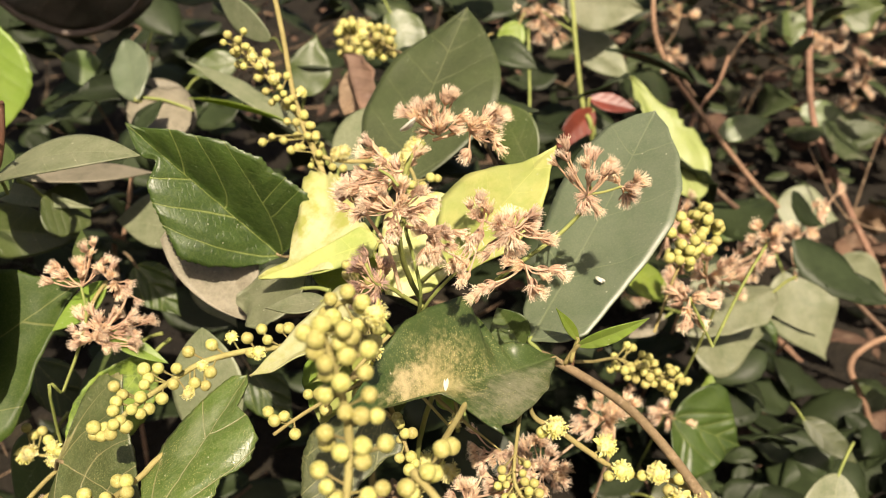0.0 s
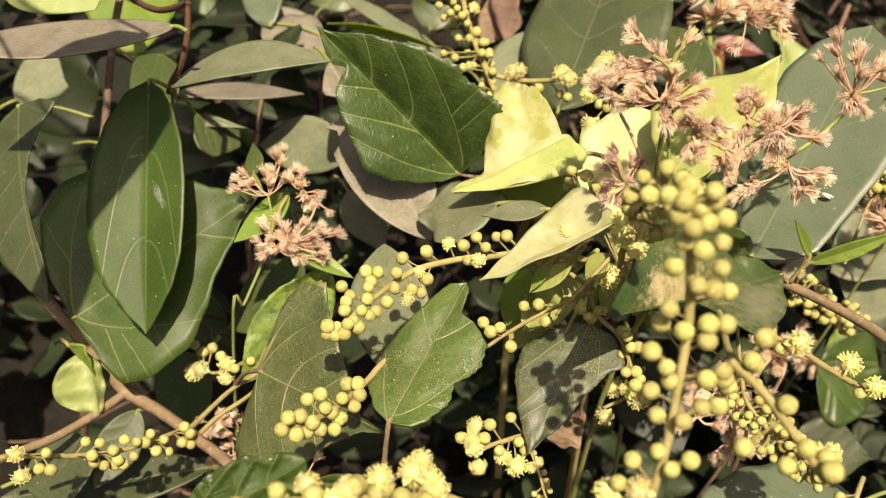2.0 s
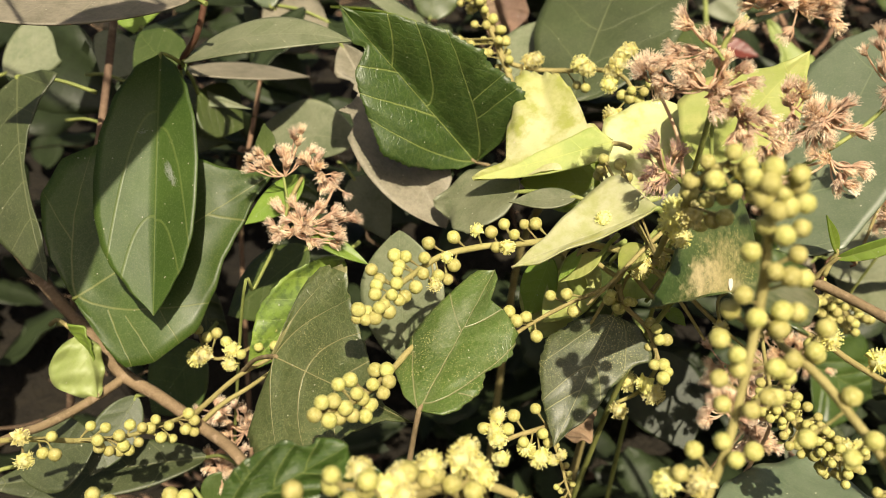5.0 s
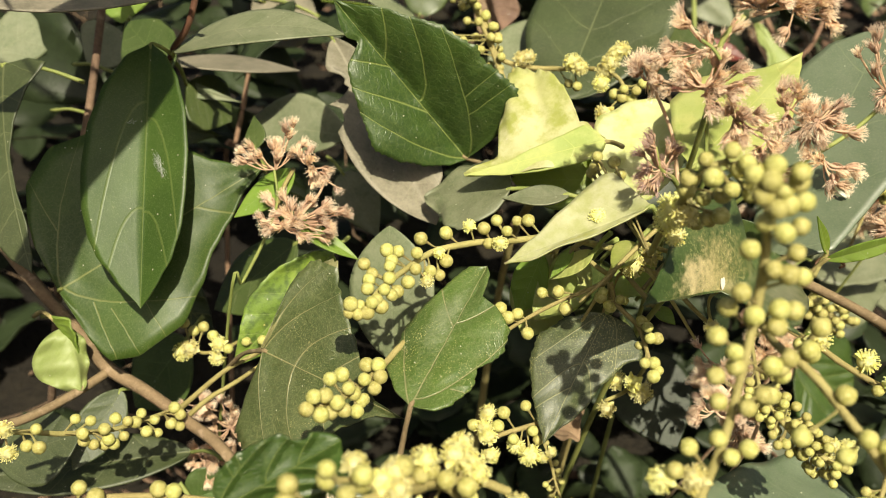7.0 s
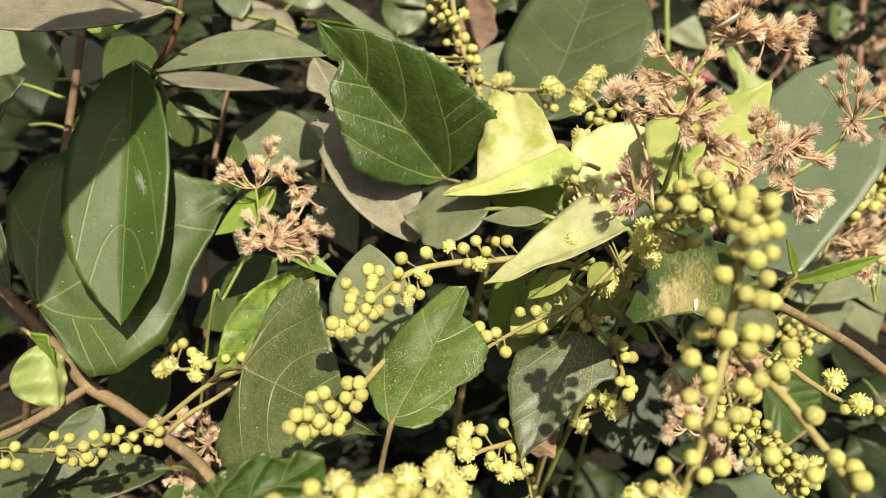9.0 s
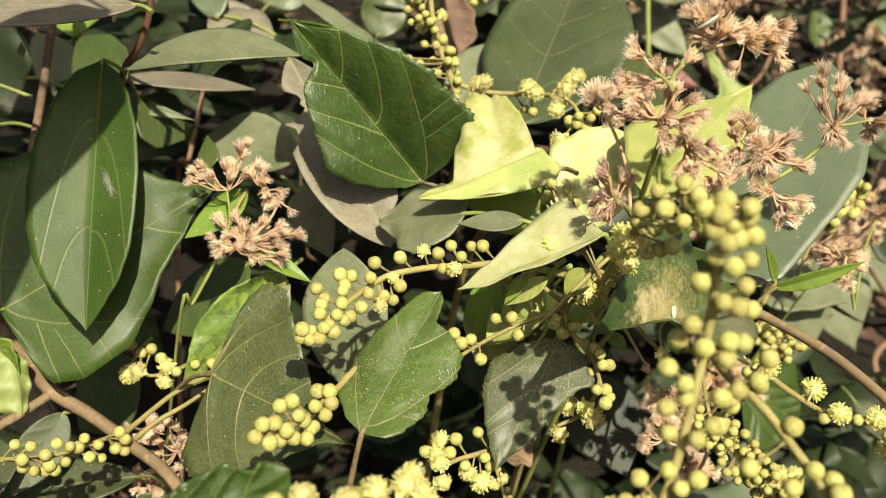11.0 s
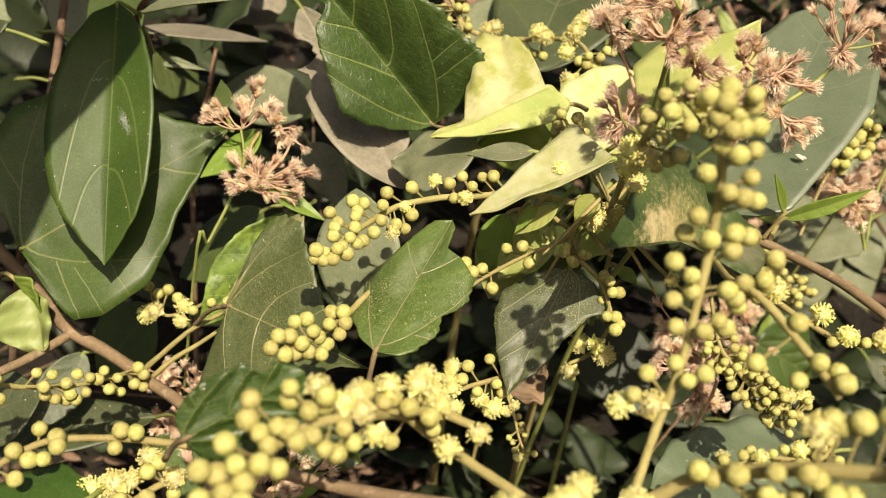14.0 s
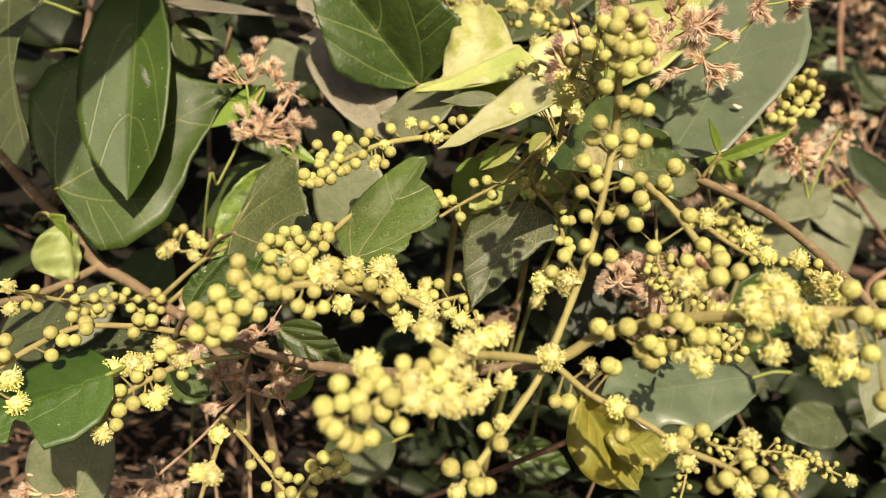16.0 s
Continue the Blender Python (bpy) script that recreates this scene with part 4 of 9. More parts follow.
flowers(near_spray, [(-0.0444, 0.0824, 0.8943), (-0.0434, 0.0850, 0.8882), (-0.0411, 0.0864, 0.8900), (-0.0370, 0.0927, 0.8842), (-0.0426, 0.0845, 0.8858), (-0.0393, 0.0875, 0.8850), (-0.0384, 0.0949, 0.8924), (-0.0346, 0.0998, 0.8916), (-0.0327, 0.0988, 0.8830), (-0.0413, 0.0903, 0.8938), (-0.0366, 0.0966, 0.8923)], 0.0020)
flowers(near_spray, [(-0.0239, 0.1065, 0.8841)], 0.0024)
down_spray = spray(front, [(-0.0219, 0.1091, 0.8810, 0.00062), (-0.0164, 0.1046, 0.8784, 0.00062), (-0.0115, 0.1017, 0.8772, 0.00062), (-0.0056, 0.0987, 0.8757, 0.00060), (-0.0003, 0.0945, 0.8741, 0.00060), (0.0058, 0.0908, 0.8736, 0.00058), (0.0110, 0.0877, 0.8721, 0.00054), (0.0177, 0.0830, 0.8692, 0.00060)], "yellow spray stalk with scattered flowers")
buds(down_spray, [(-0.0123, 0.1050, 0.8837), (-0.0133, 0.1047, 0.8843), (-0.0099, 0.0975, 0.8790), (0.0001, 0.0962, 0.8764), (0.0030, 0.0962, 0.8771), (-0.0102, 0.0992, 0.8731), (-0.0018, 0.0925, 0.8765), (0.0041, 0.0885, 0.8711), (0.0048, 0.0864, 0.8739), (0.0099, 0.0860, 0.8754), (0.0094, 0.0891, 0.8751), (0.0094, 0.0911, 0.8756), (-0.0221, 0.1047, 0.8760), (-0.0195, 0.1050, 0.8759), (0.0119, 0.0846, 0.8730), (0.0136, 0.0837, 0.8727)])
flowers(down_spray, [(-0.0161, 0.1074, 0.8822), (-0.0118, 0.0995, 0.8787), (-0.0035, 0.0925, 0.8764), (0.0099, 0.0923, 0.8783), (0.0160, 0.0861, 0.8750), (0.0080, 0.0861, 0.8724), (-0.0002, 0.0923, 0.8729), (0.0172, 0.0879, 0.8757)], 0.0019)
hanging_spray = spray(front, [(-0.0276, 0.1056, 0.8763, 0.0006), (-0.0338, 0.0981, 0.8697, 0.00058), (-0.0377, 0.0935, 0.8654, 0.00058), (-0.0407, 0.0898, 0.8639, 0.00070)])
buds(hanging_spray, [(-0.0327, 0.0956, 0.8719), (-0.0351, 0.0998, 0.8718), (-0.0376, 0.0925, 0.8683), (-0.0343, 0.0929, 0.8649), (-0.0366, 0.0898, 0.8668), (-0.0412, 0.0939, 0.8675)], 0.0016)
flowers(hanging_spray, [(-0.0325, 0.0981, 0.8749), (-0.0402, 0.0885, 0.8663)], 0.0017)
right_spray = spray(front, [(-0.0146, 0.1067, 0.8897, 0.00090), (-0.0047, 0.0982, 0.8973, 0.00090), (0.0022, 0.0919, 0.9015, 0.00090), (0.0117, 0.0892, 0.9043, 0.00090), (0.0227, 0.0860, 0.9062, 0.00090), (0.0286, 0.0837, 0.9066, 0.00070)], "stalk hidden under yellow flowers")
buds(right_spray, [(-0.0164, 0.1049, 0.8918), (-0.0145, 0.1039, 0.8911), (-0.0088, 0.1017, 0.8893), (-0.0071, 0.1005, 0.8879), (-0.0084, 0.0993, 0.8921), (-0.0064, 0.0995, 0.8909), (-0.0056, 0.0957, 0.8983), (-0.0043, 0.0984, 0.8927), (-0.0025, 0.0936, 0.8966), (0.0001, 0.0936, 0.8967), (0.0187, 0.0896, 0.9087), (0.0187, 0.0841, 0.9067), (0.0055, 0.0906, 0.8991), (0.0232, 0.0884, 0.9093), (-0.0003, 0.0956, 0.9068), (-0.0030, 0.0982, 0.9056), (0.0209, 0.0830, 0.9008), (0.0217, 0.0842, 0.9059), (-0.0040, 0.0958, 0.8975), (-0.0088, 0.0980, 0.8968), (-0.0121, 0.1016, 0.8937), (0.0025, 0.0946, 0.9083), (-0.0016, 0.0976, 0.9050), (0.0230, 0.0794, 0.8946), (0.0211, 0.0840, 0.8966)], 0.0016)
flowers(right_spray, [(0.0044, 0.0910, 0.9053), (0.0056, 0.0880, 0.9034), (0.0070, 0.0883, 0.9057), (0.0107, 0.0869, 0.9037), (0.0129, 0.0864, 0.9048), (0.0127, 0.0875, 0.9012), (0.0156, 0.0859, 0.8972), (0.0167, 0.0841, 0.9016), (0.0077, 0.0870, 0.8980), (-0.0025, 0.0944, 0.8930), (-0.0008, 0.0932, 0.8912), (0.0084, 0.0897, 0.9075), (0.0167, 0.0848, 0.8958), (0.0091, 0.0871, 0.9054), (-0.0048, 0.0975, 0.9044), (0.0072, 0.0917, 0.9079), (0.0179, 0.0833, 0.8981), (0.0029, 0.0874, 0.9048)], 0.0021)

# ---- centre flowering branch ----
centre = thing("flowering_branch", (-0.0107, 0.1897, 0.9011), "dusty branch with pollen-specked leaves and greenish bud sprays", "branch", group="flowering branches")
stalk("branch", [(-0.0062, 0.1932, 0.9104, 0.00050), (-0.0109, 0.1911, 0.9046, 0.00052), (-0.0144, 0.1939, 0.8976, 0.00052), (-0.0156, 0.2011, 0.8884, 0.00052), (-0.0100, 0.2400, 0.8300, 0.00120), (-0.0100, 0.2900, 0.6900, 0.00160)], M["rachis"], centre)
stalk("branch", [(-0.0158, 0.1898, 0.9006, 0.00070), (-0.0079, 0.1887, 0.8989, 0.00060), (0.0017, 0.1852, 0.8912, 0.00050), (0.0139, 0.1811, 0.8825, 0.00015)], M["rachis"], centre)
left_spray = spray(centre, [(-0.0193, 0.1913, 0.9040, 0.00080), (-0.0318, 0.1953, 0.9043, 0.00080), (-0.0426, 0.1971, 0.9019, 0.00080), (-0.0506, 0.1961, 0.9013, 0.00075), (-0.0597, 0.1947, 0.8991, 0.00075), (-0.0660, 0.1860, 0.8980, 0.00070), (-0.0717, 0.1751, 0.8970, 0.00065), (-0.0748, 0.1687, 0.8940, 0.00040)], "yellow spray stalk with rounded buds and opening flowers")
buds(left_spray, [(-0.0752, 0.1772, 0.9021), (-0.0734, 0.1769, 0.9001), (-0.0739, 0.1741, 0.8999), (-0.0740, 0.1720, 0.8988), (-0.0707, 0.1847, 0.9026), (-0.0683, 0.1872, 0.9014), (-0.0698, 0.1814, 0.9002), (-0.0697, 0.1777, 0.8990), (-0.0705, 0.1738, 0.8980), (-0.0728, 0.1682, 0.8975), (-0.0754, 0.1696, 0.8958), (-0.0771, 0.1679, 0.8970), (-0.0709, 0.1703, 0.8957), (-0.0689, 0.1745, 0.8965), (-0.0678, 0.1770, 0.8963), (-0.0640, 0.1876, 0.9012), (-0.0632, 0.1954, 0.9017), (-0.0641, 0.1845, 0.8986), (-0.0656, 0.1800, 0.8973), (-0.0584, 0.1908, 0.8948), (-0.0571, 0.1915, 0.8981), (-0.0575, 0.1962, 0.9033), (-0.0695, 0.1836, 0.9006), (-0.0773, 0.1680, 0.8950), (-0.0755, 0.1676, 0.8949), (-0.0736, 0.1679, 0.8953), (-0.0719, 0.1701, 0.8974), (-0.0616, 0.1884, 0.8950), (-0.0606, 0.1895, 0.8962)])
flowers(left_spray, [(-0.0588, 0.1912, 0.9001), (-0.0614, 0.1859, 0.8954)], 0.0015)
buds(left_spray, [(-0.0572, 0.1960, 0.9031), (-0.0487, 0.1970, 0.9047), (-0.0456, 0.1999, 0.9058), (-0.0408, 0.1996, 0.9061), (-0.0384, 0.1980, 0.9070), (-0.0434, 0.1958, 0.9048), (-0.0475, 0.1944, 0.9020)])
flowers(left_spray, [(-0.0522, 0.1957, 0.9055), (-0.0451, 0.1922, 0.9030)], 0.0018)
low_left_spray = spray(centre, [(-0.0520, 0.1980, 0.8830, 0.00060), (-0.0590, 0.1880, 0.8850, 0.00065), (-0.0660, 0.1753, 0.8846, 0.00070), (-0.0696, 0.1703, 0.8822, 0.00070), (-0.0748, 0.1597, 0.8820, 0.00065), (-0.0786, 0.1520, 0.8838, 0.00060), (-0.0825, 0.1481, 0.8845, 0.00040)], "short spray of round greenish yellow buds")
buds(low_left_spray, [(-0.0831, 0.1457, 0.8856), (-0.0805, 0.1472, 0.8836), (-0.0819, 0.1468, 0.8877), (-0.0797, 0.1557, 0.8864), (-0.0778, 0.1601, 0.8850), (-0.0760, 0.1552, 0.8849), (-0.0777, 0.1497, 0.8849), (-0.0742, 0.1544, 0.8803), (-0.0732, 0.1598, 0.8844), (-0.0732, 0.1671, 0.8836), (-0.0707, 0.1660, 0.8844), (-0.0712, 0.1630, 0.8806), (-0.0750, 0.1568, 0.8828), (-0.0731, 0.1578, 0.8810), (-0.0764, 0.1508, 0.8826), (-0.0789, 0.1501, 0.8824), (-0.0800, 0.1493, 0.8866), (-0.0735, 0.1572, 0.8809), (-0.0701, 0.1640, 0.8828)])
mid_spray = spray(centre, [(-0.0172, 0.1903, 0.9017, 0.00052), (-0.0203, 0.1912, 0.8955, 0.00052), (-0.0298, 0.1916, 0.8898, 0.00050), (-0.0373, 0.1911, 0.8849, 0.00048), (-0.0424, 0.1900, 0.8814, 0.00050)], "thin spray stalk with a few buds")
buds(mid_spray, [(-0.0338, 0.1937, 0.8907), (-0.0306, 0.1906, 0.8927), (-0.0288, 0.1886, 0.8893), (-0.0209, 0.1891, 0.8926), (-0.0435, 0.1908, 0.8875), (-0.0395, 0.1903, 0.8865), (-0.0368, 0.1888, 0.8823), (-0.0418, 0.1893, 0.8858), (-0.0181, 0.1899, 0.8901)])
drop_spray = spray(centre, [(-0.0187, 0.1912, 0.8956, 0.00060), (-0.0168, 0.1892, 0.8909, 0.00060), (-0.0115, 0.1872, 0.8864, 0.00055), (-0.0084, 0.1842, 0.8793, 0.00050), (-0.0071, 0.1828, 0.8757, 0.00035)])
buds(drop_spray, [(-0.0112, 0.1866, 0.8883), (-0.0104, 0.1839, 0.8882), (-0.0092, 0.1844, 0.8852), (-0.0075, 0.1847, 0.8851), (-0.0078, 0.1828, 0.8797), (-0.0081, 0.1806, 0.8774), (-0.0105, 0.1810, 0.8805)])
foot_spray = spray(centre, [(-0.0288, 0.1820, 0.8656, 0.00060), (-0.0334, 0.1803, 0.8633, 0.00065), (-0.0400, 0.1789, 0.8615, 0.00060), (-0.0451, 0.1782, 0.8593, 0.00050)], "short spray of pale yellow flowers")
flowers(foot_spray, [(-0.0451, 0.1755, 0.8625), (-0.0440, 0.1754, 0.8575), (-0.0447, 0.1818, 0.8644), (-0.0348, 0.1764, 0.8574), (-0.0458, 0.1786, 0.8625), (-0.0383, 0.1770, 0.8594)], 0.0024)
buds(foot_spray, [(-0.0413, 0.1808, 0.8655), (-0.0482, 0.1797, 0.8624), (-0.0426, 0.1786, 0.8632), (-0.0365, 0.1804, 0.8679), (-0.0345, 0.1781, 0.8627), (-0.0374, 0.1769, 0.8590), (-0.0329, 0.1784, 0.8603), (-0.0391, 0.1761, 0.8615)])
thread_spray = spray(centre, [(-0.0314, 0.1797, 0.8592, 0.00040), (-0.0293, 0.1777, 0.8545, 0.00040), (-0.0277, 0.1757, 0.8496, 0.00035), (-0.0253, 0.1737, 0.8449, 0.00030)])
bud_cloud(thread_spray, 14, 3, 0.0025, 0.0, 1.0, 0.0008, 0.3, 0.0014)
pendant_spray = spray(centre, [(0.0053, 0.1872, 0.8967, 0.00035), (0.0033, 0.1860, 0.8957, 0.00035), (0.0030, 0.1852, 0.8935, 0.00035), (0.0037, 0.1842, 0.8909, 0.00040)], "hooked stalk with one nodding pale flower")
flowers(pendant_spray, [(0.0029, 0.1809, 0.8908)], 0.0016)
shade_spray = spray(centre, [(0.0010, 0.2123, 0.8644, 0.00060), (-0.0016, 0.2191, 0.8514, 0.00060), (-0.0078, 0.2181, 0.8479, 0.00050)], "yellow flowers in the shade of a leaf")
flowers(shade_spray, [(-0.0050, 0.2199, 0.8538), (-0.0019, 0.2140, 0.8568), (-0.0076, 0.2154, 0.8471), (0.0015, 0.2166, 0.8525)], 0.0029)
bud_cloud(drop_spray, 6, 8, 0.003, 0.0, 1.0, 0.0011)
bottom_spray = spray(centre, [(-0.0465, 0.1300, 0.8815, 0.00080), (-0.0527, 0.1284, 0.8846, 0.00080), (-0.0597, 0.1225, 0.8880, 0.00075), (-0.0661, 0.1186, 0.8910, 0.00070), (-0.0713, 0.1162, 0.8924, 0.00060), (-0.0762, 0.1147, 0.8933, 0.00040)], "yellow flowers and buds on a mealy stalk")
flowers(bottom_spray, [(-0.0567, 0.1264, 0.8909), (-0.0536, 0.1282, 0.8883), (-0.0525, 0.1278, 0.8864), (-0.0553, 0.1302, 0.8906), (-0.0724, 0.1155, 0.8957), (-0.0663, 0.1155, 0.8948), (-0.0618, 0.1227, 0.8920), (-0.0556, 0.1277, 0.8900)], 0.0022)
buds(bottom_spray, [(-0.0762, 0.1120, 0.8954), (-0.0712, 0.1139, 0.8937), (-0.0652, 0.1189, 0.8934), (-0.0543, 0.1245, 0.8860), (-0.0622, 0.1204, 0.8910), (-0.0581, 0.1211, 0.8897)], 0.0016)
fork_spray = spray(centre, [(-0.0181, 0.1959, 0.9022, 0.00060), (-0.0157, 0.1928, 0.9001, 0.00060), (-0.0139, 0.1911, 0.8988, 0.00050), (-0.0098, 0.1948, 0.9033, 0.00050)], "pale stalk with one open flower")
flowers(fork_spray, [(-0.0152, 0.1879, 0.9015), (-0.0100, 0.1933, 0.9021)], 0.0026)
stalk("side_shoot", [(-0.0261, 0.1989, 0.9005, 0.00060), (-0.0222, 0.1956, 0.8981, 0.00060), (-0.0188, 0.1927, 0.8967, 0.00060)], M["rachis"], centre)
stalk("side_shoot", [(-0.0163, 0.1953, 0.8983, 0.00060), (-0.0130, 0.1929, 0.8952, 0.00060), (-0.0090, 0.1902, 0.8917, 0.00060)], M["rachis"], centre)
stalk("side_shoot", [(-0.0091, 0.1968, 0.8920, 0.00050), (-0.0039, 0.2007, 0.8972, 0.00050)], M["rachis"], centre)
leaf(centre, (-0.0317, 0.2115, 0.8935), (-0.0364, 0.2115, 0.8765), (-0.0298, 0.2083, 0.8857), "lime", "pale lime leaf behind the fork", stem=(-0.0295, 0.2052, 0.8970), at=0.45, q=0.5, fold=0.15, wave=0.15)
leaf(centre, (-0.0272, 0.2058, 0.8962), (-0.0266, 0.2100, 0.8795), (-0.0235, 0.2048, 0.8885), "yellow_green", "yellow-green young leaf behind the fork", stem=(-0.0266, 0.2026, 0.8990), at=0.45, q=0.5, fold=-0.2, wave=0.15)
leaf(centre, (-0.0014, 0.2086, 0.8819), (0.0030, 0.2042, 0.8796), (0.0027, 0.2072, 0.8818), "lime", stem=(-0.0050, 0.2044, 0.8845), at=0.4, q=0.7, fold=0.2)
leaf(centre, (-0.0282, 0.2140, 0.8932), (-0.0308, 0.2159, 0.8687), (-0.0227, 0.2130, 0.8807), "yellow", "pale blotched yellow leaf in dappled shade", stem=(-0.0260, 0.2129, 0.8969), at=0.5, q=0.4, wave=0.2, bite=[(1, 0.5, 0.08, 0.3)])
leaf(centre, (-0.0054, 0.2156, 0.8952), (-0.0078, 0.2203, 0.8784), (-0.0019, 0.2156, 0.8876), "pale_lime", stem=(-0.0050, 0.2137, 0.8991), at=0.45, q=0.6, fold=0.2, wave=0.1)
leaf(centre, (-0.0636, 0.1599, 0.8785), (-0.0477, 0.1904, 0.8979), (-0.0458, 0.1645, 0.8816), "pollen", "dark green leaf dusted with yellow pollen", side2=(-0.0683, 0.1738, 0.8859), stem=(-0.0651, 0.1618, 0.8642), teeth=18, rib=0.02, wave=0.05, curl=-0.3, nu=10, edge=[(0.018, 0.373), (0.086, 0.554), (0.243, 0.718), (0.361, 0.646), (0.42, 0.75), (0.519, 0.875), (0.651, 0.834), (0.74, 0.537), (0.782, 0.195), (0.85, 0.17), (0.943, 0.127)], edge2=[(0.056, 0.46), (0.203, 0.952), (0.26, 0.93), (0.347, 0.94), (0.45, 1.0), (0.569, 0.95), (0.782, 0.6), (0.9, 0.48), (0.964, 0.367)], nv=60)
leaf(centre, (-0.0176, 0.1939, 0.8863), (-0.0324, 0.1743, 0.8618), (-0.0097, 0.1843, 0.8792), "dusk", "dark dusty leaf hanging point down", side2=(-0.0360, 0.1866, 0.8761), stem=(-0.0179, 0.1926, 0.8965), fold=-0.08, curl=-0.12, teeth=18, rib=0.02, wave=0.05, edge=[(0.005, 0.2), (0.017, 0.553), (0.129, 0.936), (0.204, 1.003), (0.27, 0.75), (0.322, 0.697), (0.4, 0.6), (0.511, 0.479), (0.62, 0.46), (0.748, 0.329), (0.89, 0.117)], edge2=[(0.051, 0.375), (0.179, 0.848), (0.352, 1.119), (0.516, 1.044), (0.717, 0.702), (0.867, 0.348), (0.966, 0.075)], nv=50)
leaf(centre, (-0.0150, 0.1814, 0.9178), (-0.0450, 0.1813, 0.9026), (-0.0251, 0.1908, 0.9210), "cream", "pale yellow leaf speckled with pollen", side2=(-0.0269, 0.1785, 0.9114), stem=(-0.0119, 0.1836, 0.9128), rib=0.012, wave=0.05, edge=[(0.045, 0.327), (0.074, 0.56), (0.128, 0.936), (0.198, 0.991), (0.318, 0.885), (0.542, 0.564), (0.786, 0.26)], edge2=[(0.061, 0.355), (0.401, 0.924), (0.652, 0.78), (0.827, 0.721)], nv=50)
leaf(centre, (-0.0291, 0.2008, 0.9131), (-0.0447, 0.2017, 0.9107), (-0.0369, 0.1981, 0.9107), "grey", "small narrow dusty leaf", stem=(-0.0220, 0.1994, 0.9106), at=0.4, q=0.8, fold=0.1)
leaf(centre, (-0.0283, 0.1915, 0.9033), (-0.0329, 0.1908, 0.8956), (-0.0293, 0.1901, 0.8996), "lime", "small lime leaf in shade", stem=(-0.0252, 0.1921, 0.9053), at=0.4, q=0.8, fold=0.2)
leaf(centre, (-0.0994, 0.1950, 0.8702), (-0.0646, 0.1706, 0.8689), (-0.0827, 0.1999, 0.8929), "veined", "broad dusty leaf with pale veins and nibbled margin", side2=(-0.1028, 0.1804, 0.8518), stem=(-0.1133, 0.2182, 0.8508), teeth=20, rib=0.015, wave=0.05, nv=60, edge=[(0.01, 0.193), (0.012, 0.59), (0.062, 0.81), (0.104, 0.936), (0.24, 0.995), (0.313, 0.79), (0.414, 0.648), (0.511, 0.465), (0.619, 0.29), (0.713, 0.162), (0.821, 0.029)], edge2=[(0.01, 0.136), (0.014, 0.277), (0.014, 0.483), (0.072, 0.865), (0.212, 0.965), (0.426, 0.823), (0.579, 0.645), (0.694, 0.333), (0.853, 0.09)])
leaf(centre, (-0.0671, 0.2225, 0.8541), (-0.0711, 0.2347, 0.8899), (-0.0577, 0.2259, 0.8775), "grey", "pale grey dusty oval leaf", stem=(-0.0574, 0.2267, 0.8524), at=0.55, q=0.4, hump=0.02)
leaf(centre, (-0.0392, 0.2292, 0.9047), (-0.0618, 0.2421, 0.8964), (-0.0508, 0.2238, 0.8950), "grey", "grey dusty leaf with nibbled tip", stem=(-0.0315, 0.2249, 0.9058), at=0.45, q=0.4, wave=0.12, teeth=8, bite=[(1, 0.8, 0.15, 0.3)])
leaf(centre, (-0.0272, 0.2150, 0.8914), (-0.0334, 0.2134, 0.8687), (-0.0220, 0.2104, 0.8805), "yellow_green", stem=(-0.0245, 0.2092, 0.8967), at=0.45, q=0.5, wave=0.1, bite=[(1, 0.5, 0.1, 0.4)])
leaf(centre, (-0.0235, 0.1916, 0.9028), (-0.0323, 0.1925, 0.8947), (-0.0290, 0.1933, 0.9005), "yellow_green", "small yellow-green leaf hanging under the pale leaf", stem=(-0.0211, 0.1883, 0.9088), at=0.4, q=0.7, fold=0.2)
leaf(centre, (-0.0201, 0.2100, 0.8926), (-0.0328, 0.2055, 0.8777), (-0.0223, 0.2026, 0.8839), "yellow_green", stem=(-0.0160, 0.2016, 0.9025), at=0.45, q=0.5, wave=0.15, fold=0.2)
leaf(centre, (-0.0045, 0.2089, 0.8959), (-0.0131, 0.2084, 0.8842), (-0.0055, 0.2034, 0.8895), "yellow_green", stem=(-0.0050, 0.2016, 0.9049), at=0.45, q=0.5, wave=0.12)
leaf(centre, (-0.0162, 0.1835, 0.9083), (-0.0212, 0.1827, 0.9025), (-0.0174, 0.1794, 0.9058), "yellow_green", "small yellow-green leaf beside the bud stalks", stem=(-0.0128, 0.1865, 0.9115), at=0.45, q=0.6, fold=0.2)
stalk("side_shoot", [(-0.0115, 0.1846, 0.9124, 0.00050), (-0.0173, 0.1812, 0.9078, 0.00050), (-0.0228, 0.1802, 0.9010, 0.00045), (-0.0277, 0.1804, 0.8949, 0.00030)], M["rachis"], centre)
stalk("side_shoot", [(-0.0104, 0.1831, 0.9116, 0.00050), (-0.0087, 0.1790, 0.9067, 0.00045), (-0.0113, 0.1783, 0.8985, 0.00030)], M["rachis"], centre)
leaf(centre, (-0.0151, 0.2169, 0.8909), (-0.0150, 0.2188, 0.8675), (-0.0086, 0.2171, 0.8786), "green", stem=(-0.0136, 0.2131, 0.8954), at=0.45, q=0.6)
stalk("side_shoot", [(-0.0174, 0.1912, 0.9041, 0.00050), (-0.0207, 0.1921, 0.8922, 0.00045), (-0.0252, 0.1945, 0.8787, 0.00030)], M["rachis"], centre)
